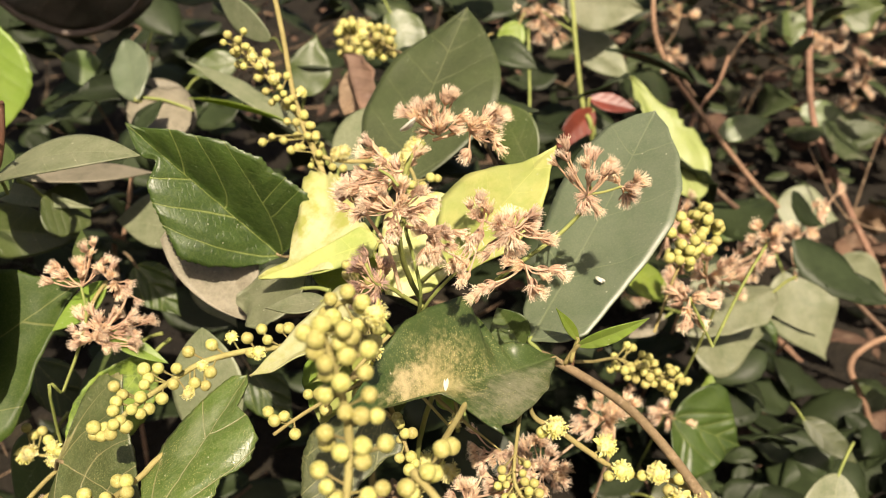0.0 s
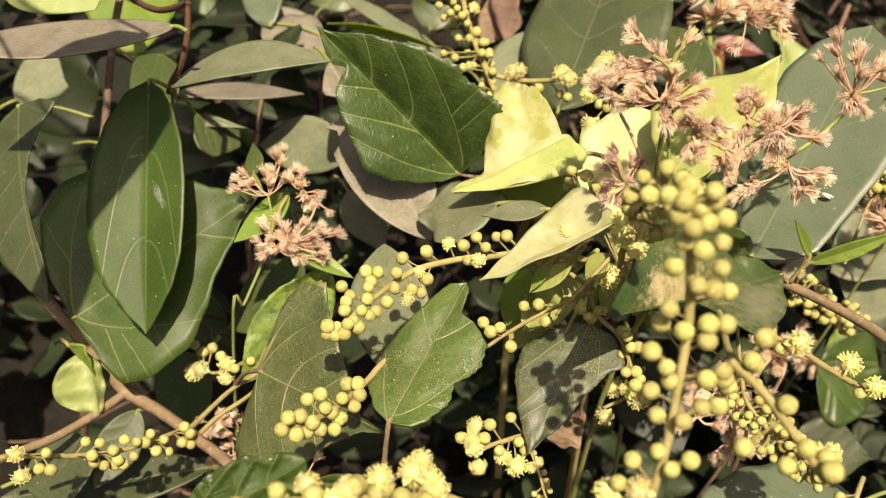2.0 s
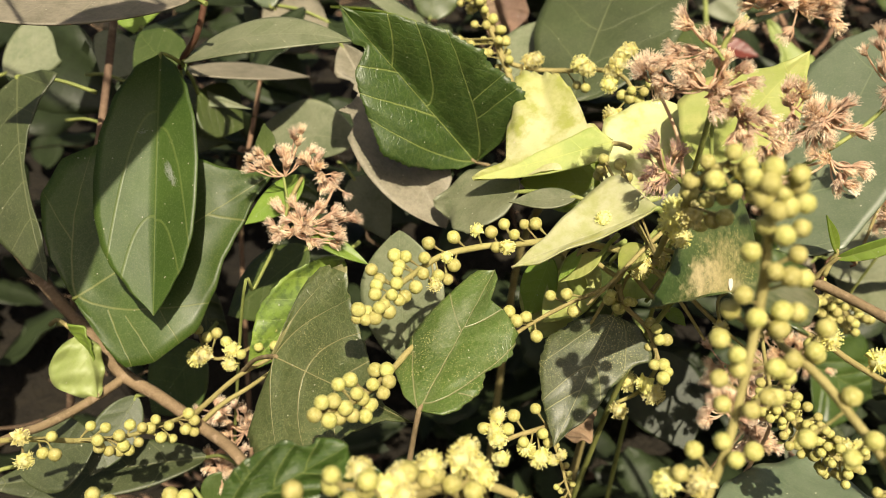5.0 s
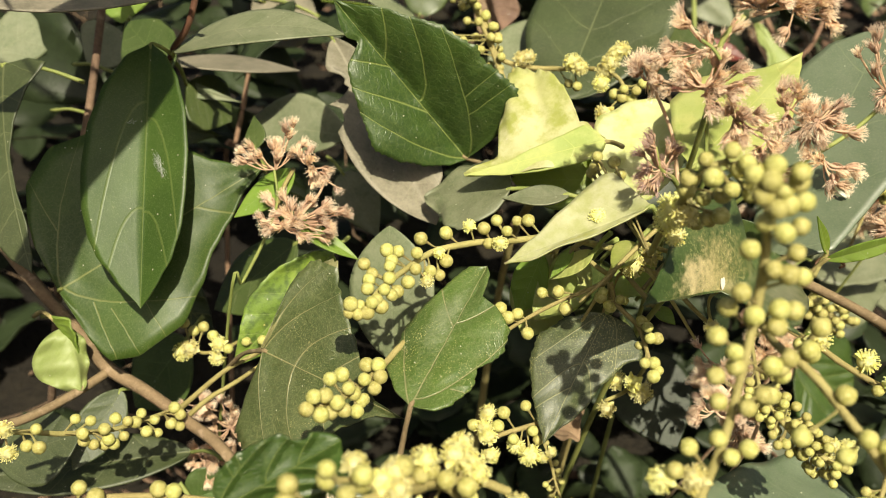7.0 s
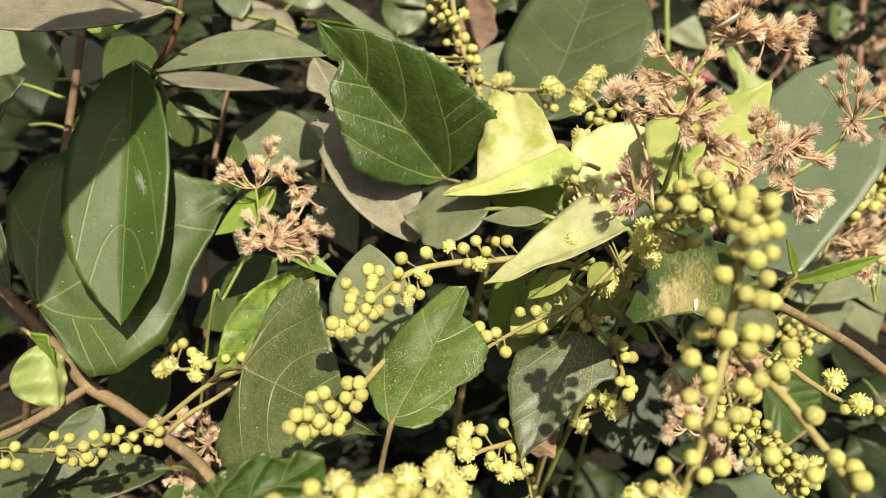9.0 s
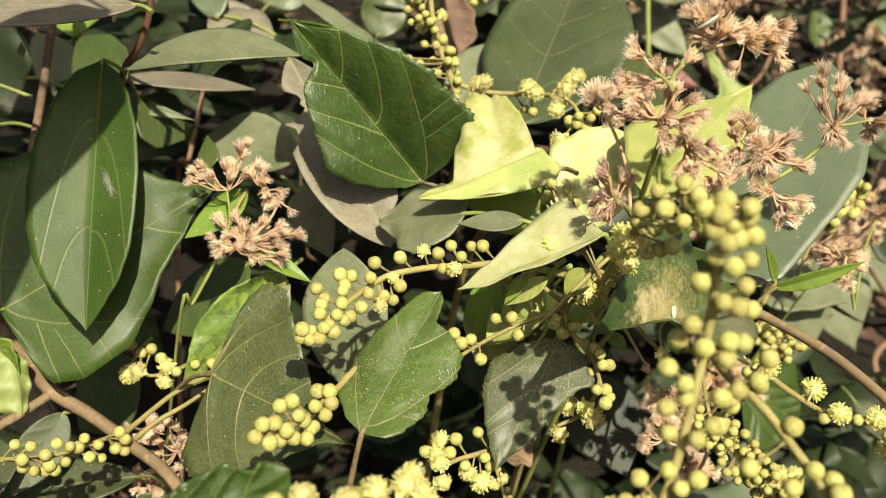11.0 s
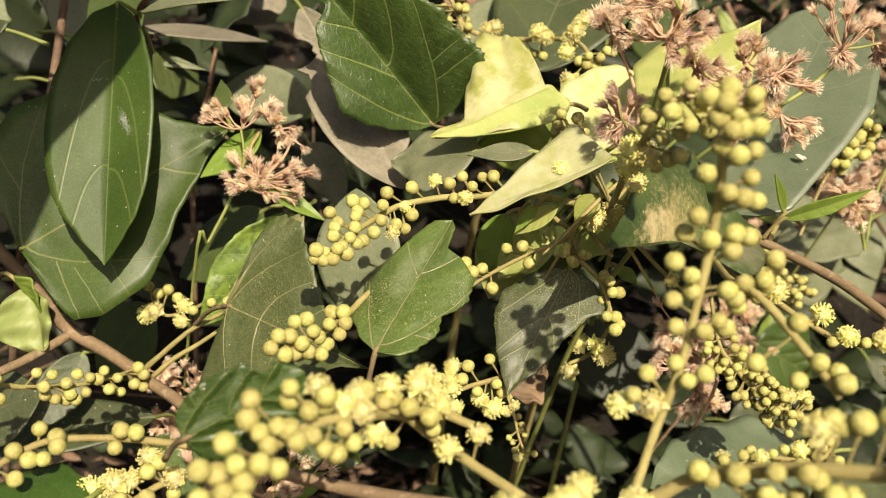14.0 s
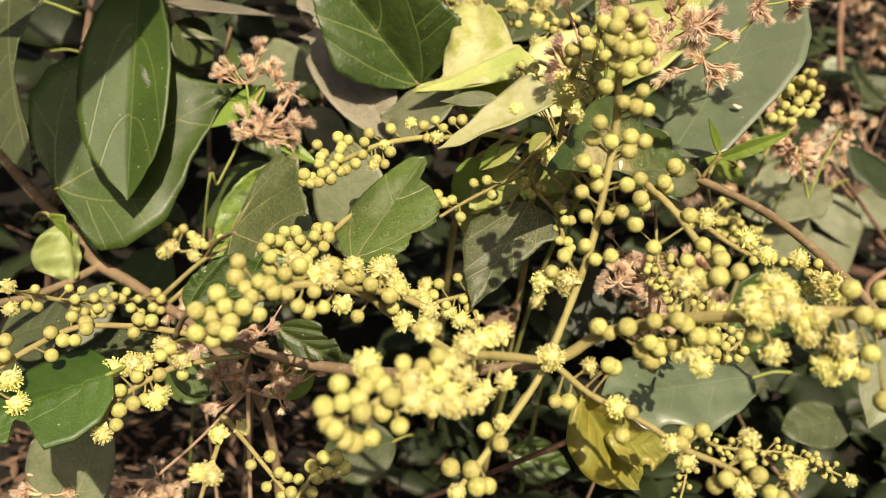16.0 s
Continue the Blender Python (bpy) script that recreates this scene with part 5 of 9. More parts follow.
stalk("side_shoot", [(-0.0152, 0.1889, 0.9039, 0.00050), (-0.0064, 0.1872, 0.8954, 0.00045), (0.0024, 0.1877, 0.8841, 0.00030)], M["rachis"], centre)
stalk("side_shoot", [(-0.0137, 0.1870, 0.9074, 0.00050), (-0.0008, 0.1849, 0.9038, 0.00050), (0.0052, 0.1779, 0.9005, 0.00030)], M["rachis"], centre)
leaf(centre, (0.0284, 0.1991, 0.8982), (-0.0215, 0.1548, 0.9066), (0.0098, 0.1549, 0.8992), "sandy", "drooping dusty leaf with a pollen-stained blade", side2=(0.0008, 0.1872, 0.9208), stem=(0.0314, 0.2010, 0.8945), wave=0.05, rib=0.008, round_off=-0.06, dent=[(-1, 0.27, 0.06, 0.55)], nv=70, nu=10, edge=[(0.058, 0.166), (0.192, 0.46), (0.348, 0.635), (0.476, 0.751), (0.53, 0.74), (0.546, 0.86), (0.556, 0.88), (0.566, 0.7), (0.575, 0.45), (0.589, 0.06), (0.7, 0.004), (0.879, 0.004)], edge2=[(0.054, 0.08), (0.132, 0.26), (0.215, 0.405), (0.232, 0.652), (0.24, 0.895), (0.288, 0.933), (0.407, 0.934), (0.552, 0.89), (0.666, 0.799), (0.786, 0.557), (0.864, 0.316), (0.954, 0.12)])
top_spray = spray(centre, [(-0.0151, 0.1768, 0.9087, 0.00070), (-0.0171, 0.1633, 0.9205, 0.00070), (-0.0188, 0.1500, 0.9304, 0.00070), (-0.0191, 0.1420, 0.9374, 0.00060), (-0.0159, 0.1415, 0.9392, 0.00050)], "crowded buds on a short stalk")
buds(top_spray, [(-0.0210, 0.1442, 0.9350), (-0.0197, 0.1414, 0.9392), (-0.0191, 0.1382, 0.9371), (-0.0165, 0.1393, 0.9415), (-0.0143, 0.1403, 0.9383), (-0.0139, 0.1388, 0.9397), (-0.0167, 0.1473, 0.9308), (-0.0149, 0.1438, 0.9328), (-0.0143, 0.1552, 0.9238), (-0.0139, 0.1503, 0.9263), (-0.0128, 0.1480, 0.9277), (-0.0115, 0.1406, 0.9342), (-0.0207, 0.1449, 0.9328), (-0.0151, 0.1397, 0.9349)])
flowers(top_spray, [(-0.0194, 0.1550, 0.9264), (-0.0147, 0.1642, 0.9177), (-0.0172, 0.1528, 0.9262), (-0.0118, 0.1390, 0.9374), (-0.0183, 0.1593, 0.9224)], 0.0024)
buds(top_spray, [(-0.0238, 0.2012, 0.9226), (-0.0237, 0.2021, 0.9198), (-0.0209, 0.1963, 0.9229), (-0.0181, 0.2003, 0.9189), (-0.0235, 0.2062, 0.9172)])

# ---- upper flowering branch with the large serrated leaf ----
upper = thing("flowering_branch", (-0.0476, 0.2576, 0.9047), "branch with a large dark serrated leaf and yellowing leaf", "branch", group="flowering branches")
stalk("branch", [(-0.0573, 0.3033, 0.9855, 0.00090), (-0.0532, 0.2969, 0.9679, 0.00090), (-0.0496, 0.2909, 0.9483, 0.00090), (-0.0448, 0.2857, 0.9371, 0.00100), (-0.0389, 0.2786, 0.9235, 0.00100), (-0.0339, 0.2704, 0.9096, 0.00110), (-0.0260, 0.2607, 0.8976, 0.00120), (-0.0300, 0.3000, 0.8500, 0.00140), (-0.0300, 0.3400, 0.6900, 0.00180)], M["rachis"], upper)
leaf(upper, (-0.0503, 0.2538, 0.9055), (-0.0899, 0.2449, 0.9488), (-0.0470, 0.2400, 0.9378), "dark", "large dark green serrated leaf with pale veins", side2=(-0.0764, 0.2388, 0.9095), stem=(-0.0359, 0.2645, 0.8963), teeth=30, rib=0.02, wave=0.04, round_off=-0.04, nv=70, nu=12, edge=[(0.01, 0.19), (0.029, 0.441), (0.081, 0.757), (0.2, 0.996), (0.33, 0.951), (0.407, 0.881), (0.465, 0.922), (0.609, 0.791), (0.804, 0.451), (0.962, 0.05)], edge2=[(0.055, 0.302), (0.151, 0.601), (0.267, 0.829), (0.394, 0.982), (0.542, 0.798), (0.641, 0.661), (0.738, 0.503), (0.776, 0.149), (0.779, 0.415), (0.79, 0.141), (0.835, 0.217), (0.879, 0.188)])
leaf(upper, (-0.0170, 0.2235, 0.9208), (-0.0520, 0.2303, 0.9072), (-0.0315, 0.2202, 0.9115), "yellow", "yellowing leaf with scorched specks, folded along its midrib", side2=(-0.0302, 0.2498, 0.9322), stem=(-0.0120, 0.2257, 0.9192), rib=0.006, wave=0.18, fold=0.15, teeth=12, dent=[(-1, 0.42, 0.05, 0.14), (-1, 0.7, 0.04, 0.1)], nu=12, nv=60, edge=[(0.03, 0.4), (0.065, 0.643), (0.218, 0.66), (0.45, 0.659), (0.686, 0.492), (0.85, 0.25)], edge2=[(0.042, 0.092), (0.105, 0.242), (0.15, 0.26), (0.165, 0.4), (0.181, 0.5), (0.225, 0.702), (0.276, 0.837), (0.372, 0.958), (0.516, 1.041), (0.6, 1.0), (0.645, 0.7), (0.68, 0.58), (0.728, 0.5), (0.735, 0.2), (0.78, 0.12), (0.9, 0.06)])
leaf(upper, (-0.0178, 0.2222, 0.9213), (-0.0521, 0.2293, 0.9075), (-0.0337, 0.2225, 0.9117), "yellow_green", "turned-up lime edge of the yellowing leaf", side2=(-0.0359, 0.2291, 0.9187), wave=0.05, nv=50, edge=[(0.02, 0.5), (0.04, 0.96), (0.2, 1.0), (0.44, 1.0), (0.69, 0.7), (0.85, 0.35)], edge2=[(0.03, 0.5), (0.10, 1.0), (0.13, 0.98), (0.28, 0.77), (0.48, 0.51), (0.69, 0.15), (0.85, 0.08)])
leaf(upper, (0.0064, 0.2391, 0.9275), (-0.0161, 0.2249, 0.9045), (0.0054, 0.2261, 0.9126), "yellow", "pale yellow leaf behind the purple seed heads", side2=(-0.0172, 0.2411, 0.9218), stem=(0.0106, 0.2423, 0.9312), wave=0.06, rib=0.012, edge=[(0.149, 0.494), (0.421, 0.868), (0.744, 0.825), (0.918, 0.444)], edge2=[(0.072, 0.539), (0.252, 0.84), (0.477, 0.998), (0.699, 0.724), (0.887, 0.384)], nv=50)
leaf(upper, (-0.0144, 0.2333, 0.9075), (-0.0383, 0.2387, 0.9045), (-0.0269, 0.2306, 0.8991), "lime", "yellow-green leaf in shade", stem=(-0.0084, 0.2345, 0.9060), at=0.45, q=0.5, fold=0.2, wave=0.1)
leaf(upper, (-0.0934, 0.2898, 0.9313), (-0.0579, 0.2430, 0.8881), (-0.0570, 0.2545, 0.9065), "brown_grey", "dust-covered grey leaf with ragged eaten edge", side2=(-0.0801, 0.2462, 0.8988), stem=(-0.0999, 0.2991, 0.9349), at=0.62, q=0.3, rb=0.7, wave=0.08, bite=[(-1, 0.25, 0.09, 0.7), (-1, 0.42, 0.06, 0.3), (1, 0.9, 0.06, 0.25)])
back_spray = spray(upper, [(-0.0389, 0.2786, 0.9235, 0.00090), (-0.0446, 0.2841, 0.9355, 0.00080), (-0.0504, 0.2889, 0.9459, 0.00075), (-0.0567, 0.2905, 0.9531, 0.00070), (-0.0642, 0.2930, 0.9601, 0.00065), (-0.0713, 0.2959, 0.9680, 0.00040)], "yellow spray stalk with small buds")
buds(back_spray, [(-0.0704, 0.2926, 0.9680), (-0.0668, 0.2909, 0.9666), (-0.0660, 0.2967, 0.9687), (-0.0683, 0.2933, 0.9620), (-0.0630, 0.2933, 0.9618), (-0.0584, 0.2942, 0.9619), (-0.0652, 0.2894, 0.9582), (-0.0564, 0.2911, 0.9561), (-0.0600, 0.2880, 0.9584), (-0.0608, 0.2896, 0.9545), (-0.0517, 0.2927, 0.9546), (-0.0536, 0.2879, 0.9516), (-0.0507, 0.2842, 0.9479), (-0.0564, 0.2877, 0.9467), (-0.0459, 0.2874, 0.9430), (-0.0430, 0.2836, 0.9399), (-0.0424, 0.2826, 0.9363), (-0.0526, 0.2835, 0.9349), (-0.0499, 0.2812, 0.9322), (-0.0597, 0.2842, 0.9341), (-0.0562, 0.2829, 0.9363)], 0.0014)
bud_cloud(back_spray, 40, 5, 0.0048, 0.0, 0.95, 0.0013, 0.12, 0.0019)
cross_spray = spray(upper, [(-0.0456, 0.2877, 0.9405, 0.00070), (-0.0416, 0.2817, 0.9312, 0.00080), (-0.0327, 0.2793, 0.9291, 0.00080), (-0.0241, 0.2779, 0.9293, 0.00075), (-0.0137, 0.2686, 0.9317, 0.00070), (-0.0096, 0.2557, 0.9322, 0.00060), (-0.0076, 0.2479, 0.9291, 0.00050)], "stalk with pale yellow flowers and buds")
flowers(cross_spray, [(-0.0199, 0.2707, 0.9327), (-0.0179, 0.2680, 0.9319), (-0.0096, 0.2599, 0.9380), (-0.0109, 0.2594, 0.9353), (-0.0081, 0.2599, 0.9392), (-0.0344, 0.2791, 0.9314), (-0.0120, 0.2608, 0.9328), (-0.0129, 0.2590, 0.9292), (-0.0135, 0.2454, 0.9233), (-0.0322, 0.2786, 0.9322)], 0.0025)
buds(cross_spray, [(-0.0109, 0.2491, 0.9283), (-0.0091, 0.2462, 0.9304), (-0.0064, 0.2469, 0.9275), (-0.0036, 0.2481, 0.9320), (-0.0059, 0.2450, 0.9303), (-0.0197, 0.2732, 0.9259), (-0.0178, 0.2690, 0.9260), (-0.0326, 0.2772, 0.9271), (-0.0261, 0.2757, 0.9273), (-0.0091, 0.2469, 0.9278), (-0.0418, 0.2833, 0.9369), (-0.0460, 0.2869, 0.9425), (-0.0438, 0.2836, 0.9399), (-0.0479, 0.2833, 0.9326), (-0.0360, 0.2768, 0.9276), (-0.0016, 0.2492, 0.9314)])
leaf(upper, (-0.0182, 0.2893, 0.9176), (0.0095, 0.3463, 0.9720), (0.0199, 0.3049, 0.9458), "dull", "large dark dusty oval leaf", stem=(-0.0232, 0.2739, 0.9045), at=0.45, q=0.55, fold=0.05, wave=0.05, left=0.85)
leaf(upper, (0.0016, 0.2100, 0.9191), (0.0300, 0.2274, 0.9464), (0.0216, 0.2101, 0.9282), "yellow_green", "yellow-green pointed leaf lit from above", side2=(0.0025, 0.2314, 0.9341), stem=(-0.0060, 0.2224, 0.9093), wave=0.06, rib=0.015, edge=[(0.048, 0.488), (0.276, 0.952), (0.515, 1.021), (0.713, 0.672), (0.887, 0.269)], edge2=[(0.055, 0.341), (0.2, 0.739), (0.333, 1.016), (0.435, 1.0), (0.533, 0.943), (0.673, 0.655), (0.819, 0.243), (0.913, 0.093)], nv=50)
leaf(upper, (0.0302, 0.2912, 0.9231), (0.0192, 0.3092, 0.9431), (0.0331, 0.2959, 0.9358), "green", stem=(0.0322, 0.2873, 0.9121), at=0.5, q=0.6)
leaf(upper, (-0.0380, 0.3107, 0.9179), (-0.0179, 0.3291, 0.9394), (-0.0174, 0.3135, 0.9257), "grey", stem=(-0.0376, 0.2873, 0.9121), at=0.5, q=0.5)
leaf(upper, (-0.0602, 0.3364, 0.9301), (-0.1048, 0.3595, 0.9352), (-0.0811, 0.3433, 0.9345), "lime", "slender green blade arching sideways", stem=(-0.0525, 0.3153, 0.9306), at=0.5, q=0.8, hump=0.03)
leaf(upper, (-0.0648, 0.3371, 0.9614), (-0.0876, 0.3534, 0.9768), (-0.0722, 0.3415, 0.9734), "grey", stem=(-0.0550, 0.3052, 0.9613), at=0.5, q=0.7, hump=0.05)
leaf(upper, (-0.0521, 0.3535, 0.9186), (-0.1085, 0.3747, 0.9478), (-0.0823, 0.3582, 0.9317), "grey", stem=(-0.0422, 0.3114, 0.9199), at=0.5, q=0.7, hump=0.04)
far_spray = spray(upper, [(-0.0206, 0.3865, 0.9510, 0.00050), (-0.0284, 0.3939, 0.9537, 0.00060), (-0.0386, 0.3968, 0.9558, 0.00060), (-0.0486, 0.3960, 0.9535, 0.00040)], "dense cluster of small yellow buds")
bud_cloud(far_spray, 46, 31, 0.0075, 0.2, 1.0, 0.0019, 0.2, 0.0026)
stalk("side_shoot", [(0.0232, 0.2989, 0.9149, 0.00080), (-0.0009, 0.3487, 0.9492, 0.00050), (-0.0102, 0.3650, 0.9503, 0.00050), (-0.0206, 0.3865, 0.9510, 0.00050)], M["stem"], upper)

# ---- left branch with buds ----
leftb = thing("flowering_branch", (-0.1490, 0.2280, 0.8437), "thick brown stem with side shoots and bud sprays", "branch", group="flowering branches")
stalk("branch", [(-0.4000, 0.3800, 0.6600, 0.00300), (-0.3600, 0.3600, 0.8800, 0.00250), (-0.2700, 0.3200, 0.9150, 0.00200), (-0.2076, 0.2769, 0.8782, 0.00190), (-0.1920, 0.2628, 0.8663, 0.00190), (-0.1773, 0.2504, 0.8584, 0.00190), (-0.1598, 0.2372, 0.8491, 0.00190), (-0.1490, 0.2280, 0.8437, 0.00200), (-0.1370, 0.2219, 0.8407, 0.00180), (-0.1232, 0.2133, 0.8370, 0.00170), (-0.1075, 0.2002, 0.8331, 0.00160), (-0.0850, 0.1900, 0.8000, 0.00140), (-0.0800, 0.2200, 0.6200, 0.00150)], M["stem"], leftb)
stalk("branch", [(-0.1481, 0.2277, 0.8430, 0.00130), (-0.1545, 0.2166, 0.8413, 0.00125), (-0.1609, 0.2060, 0.8409, 0.00120), (-0.1660, 0.1981, 0.8420, 0.00120), (-0.1712, 0.1863, 0.8441, 0.00110)], M["stem"], leftb)
stalk("side_shoot", [(-0.1027, 0.2128, 0.8602, 0.00055), (-0.1125, 0.2147, 0.8528, 0.00065), (-0.1213, 0.2158, 0.8436, 0.00075), (-0.1271, 0.2168, 0.8372, 0.00090)], M["rachis"], leftb)
stalk("side_shoot", [(-0.1020, 0.2153, 0.8558, 0.00050), (-0.1096, 0.2153, 0.8492, 0.00060), (-0.1174, 0.2155, 0.8432, 0.00070), (-0.1237, 0.2153, 0.8366, 0.00080)], M["rachis"], leftb)
far_left_spray = spray(leftb, [(-0.1591, 0.1700, 0.8589, 0.00060), (-0.1540, 0.1744, 0.8572, 0.00065), (-0.1485, 0.1785, 0.8546, 0.00065), (-0.1433, 0.1843, 0.8508, 0.00065), (-0.1352, 0.1913, 0.8479, 0.00060), (-0.1313, 0.2006, 0.8446, 0.00060), (-0.1270, 0.2109, 0.8413, 0.00060)], "yellow spray stalk with round buds")
buds(far_left_spray, [(-0.1420, 0.1862, 0.8537), (-0.1386, 0.1865, 0.8532), (-0.1392, 0.1827, 0.8521), (-0.1380, 0.1857, 0.8471), (-0.1365, 0.1886, 0.8453), (-0.1342, 0.1885, 0.8456), (-0.1351, 0.1931, 0.8499), (-0.1327, 0.1946, 0.8483), (-0.1306, 0.1989, 0.8480), (-0.1330, 0.1923, 0.8454), (-0.1292, 0.1979, 0.8433), (-0.1280, 0.2010, 0.8449), (-0.1280, 0.2032, 0.8395), (-0.1354, 0.1863, 0.8513), (-0.1262, 0.2093, 0.8385), (-0.1251, 0.2092, 0.8436), (-0.1236, 0.2090, 0.8417), (-0.1241, 0.2100, 0.8374), (-0.1463, 0.1751, 0.8579), (-0.1494, 0.1763, 0.8524), (-0.1466, 0.1762, 0.8522), (-0.1349, 0.1871, 0.8479), (-0.1316, 0.1969, 0.8466), (-0.1399, 0.1848, 0.8486)])
flowers(far_left_spray, [(-0.1515, 0.1713, 0.8599), (-0.1519, 0.1724, 0.8532)], 0.0022)
low_far_spray = spray(leftb, [(-0.1384, 0.1284, 0.8570, 0.00070), (-0.1373, 0.1340, 0.8581, 0.00070), (-0.1315, 0.1401, 0.8609, 0.00070), (-0.1243, 0.1440, 0.8638, 0.00070), (-0.1141, 0.1457, 0.8642, 0.00070), (-0.1042, 0.1469, 0.8632, 0.00075), (-0.0956, 0.1487, 0.8608, 0.00080)], "arching yellow stalk with a few buds")
buds(low_far_spray, [(-0.1255, 0.1451, 0.8659), (-0.1216, 0.1428, 0.8659), (-0.1287, 0.1407, 0.8638), (-0.1277, 0.1380, 0.8596), (-0.1258, 0.1401, 0.8624), (-0.1235, 0.1407, 0.8623), (-0.1357, 0.1330, 0.8616), (-0.1371, 0.1373, 0.8630), (-0.1106, 0.1452, 0.8665), (-0.1076, 0.1446, 0.8666), (-0.1111, 0.1428, 0.8641), (-0.1205, 0.1400, 0.8657)], 0.00155)
flowers(low_far_spray, [(-0.1352, 0.1335, 0.8557), (-0.1319, 0.1289, 0.8525)], 0.0028)
low_cluster = spray(leftb, [(-0.0861, 0.1471, 0.8580, 0.00070), (-0.0941, 0.1479, 0.8560, 0.00070), (-0.1030, 0.1465, 0.8539, 0.00070), (-0.1092, 0.1409, 0.8522, 0.00065), (-0.1141, 0.1359, 0.8496, 0.00060), (-0.1156, 0.1326, 0.8464, 0.00040)], "cluster of yellow flowers and large buds")
buds(low_cluster, [(-0.1184, 0.1370, 0.8503), (-0.1173, 0.1320, 0.8486), (-0.1123, 0.1344, 0.8489), (-0.1097, 0.1362, 0.8498), (-0.1079, 0.1385, 0.8497), (-0.1098, 0.1399, 0.8546), (-0.1128, 0.1369, 0.8525), (-0.1159, 0.1369, 0.8529), (-0.1046, 0.1394, 0.8558), (-0.1058, 0.1449, 0.8576), (-0.1041, 0.1469, 0.8585), (-0.1117, 0.1305, 0.8477), (-0.1132, 0.1425, 0.8544), (-0.1007, 0.1442, 0.8534)], 0.00165)
flowers(low_cluster, [(-0.1090, 0.1446, 0.8556), (-0.1005, 0.1435, 0.8578), (-0.1060, 0.1482, 0.8589), (-0.1155, 0.1419, 0.8551), (-0.1053, 0.1415, 0.8496), (-0.1146, 0.1300, 0.8455), (-0.1114, 0.1425, 0.8565), (-0.1054, 0.1388, 0.8497)], 0.0025)
foot_far_spray = spray(leftb, [(-0.0927, 0.1510, 0.8390, 0.00070), (-0.0926, 0.1440, 0.8347, 0.00065), (-0.0941, 0.1386, 0.8287, 0.00060), (-0.0952, 0.1346, 0.8236, 0.00050)], "thin stalk with small flowers")
flowers(foot_far_spray, [(-0.0957, 0.1370, 0.8316), (-0.0919, 0.1360, 0.8317), (-0.0922, 0.1434, 0.8387), (-0.0877, 0.1479, 0.8377), (-0.0938, 0.1385, 0.8317)], 0.0021)
foot_right_spray = spray(leftb, [(-0.0927, 0.1510, 0.8390, 0.00070), (-0.0852, 0.1438, 0.8354, 0.00060), (-0.0782, 0.1384, 0.8308, 0.00055), (-0.0729, 0.1345, 0.8269, 0.00050)], "thin stalk with small buds")
buds(foot_right_spray, [(-0.0837, 0.1387, 0.8337), (-0.0794, 0.1393, 0.8360), (-0.0766, 0.1363, 0.8338), (-0.0747, 0.1356, 0.8331), (-0.0722, 0.1364, 0.8322), (-0.0795, 0.1357, 0.8300), (-0.0704, 0.1356, 0.8303), (-0.0687, 0.1337, 0.8307), (-0.0758, 0.1349, 0.8282), (-0.0734, 0.1331, 0.8308)], 0.0014)
foot_mid_spray = spray(leftb, [(-0.0724, 0.1303, 0.8301, 0.00050), (-0.0679, 0.1330, 0.8378, 0.00050), (-0.0662, 0.1339, 0.8404, 0.00040)])
buds(foot_mid_spray, [(-0.0690, 0.1324, 0.8389), (-0.0663, 0.1315, 0.8421), (-0.0636, 0.1330, 0.8412), (-0.0618, 0.1326, 0.8388), (-0.0674, 0.1314, 0.8367), (-0.0650, 0.1303, 0.8387)], 0.0018)
inner_spray = spray(leftb, [(-0.1032, 0.2224, 0.8544, 0.00050), (-0.1083, 0.2248, 0.8572, 0.00050), (-0.1152, 0.2276, 0.8526, 0.00050), (-0.1219, 0.2290, 0.8496, 0.00050), (-0.1274, 0.2318, 0.8505, 0.00030)], "small yellow flowers in shade")
flowers(inner_spray, [(-0.1254, 0.2284, 0.8513), (-0.1168, 0.2256, 0.8546), (-0.1175, 0.2264, 0.8499), (-0.1281, 0.2302, 0.8489)], 0.0024)
buds(inner_spray, [(-0.1045, 0.2250, 0.8623), (-0.1083, 0.2211, 0.8584), (-0.1038, 0.2210, 0.8591), (-0.1137, 0.2235, 0.8545), (-0.1189, 0.2281, 0.8558), (-0.1225, 0.2323, 0.8562), (-0.1287, 0.2353, 0.8555), (-0.1253, 0.2324, 0.8547)])
leaf(leftb, (-0.1587, 0.2262, 0.8570), (-0.1526, 0.2178, 0.8418), (-0.1667, 0.2202, 0.8487), "pale_lime", "curled yellow-green young leaf", side2=(-0.1528, 0.2243, 0.8474), stem=(-0.1705, 0.2383, 0.8534), at=0.5, q=0.25, rb=0.45, hump=0.1, wave=0.35)
leaf(leftb, (-0.1624, 0.2246, 0.8606), (-0.1544, 0.2225, 0.8509), (-0.1550, 0.2215, 0.8592), "lime", stem=(-0.1750, 0.2429, 0.8508), at=0.4, q=0.5, fold=-0.4, wave=0.15)
leaf(leftb, (-0.1452, 0.2273, 0.8370), (-0.1553, 0.2131, 0.8186), (-0.1437, 0.2208, 0.8261), "dull", "small leaf hanging point down", stem=(-0.1389, 0.2255, 0.8385), at=0.45, q=0.6, fold=0.1)
leaf(leftb, (-0.1260, 0.2288, 0.8159), (-0.1871, 0.2170, 0.8106), (-0.1583, 0.2314, 0.8181), "dull", "broad dusty leaf in part shade", stem=(-0.1116, 0.2091, 0.8278), at=0.5, q=0.5, fold=0.05, left=0.9, wave=0.05)
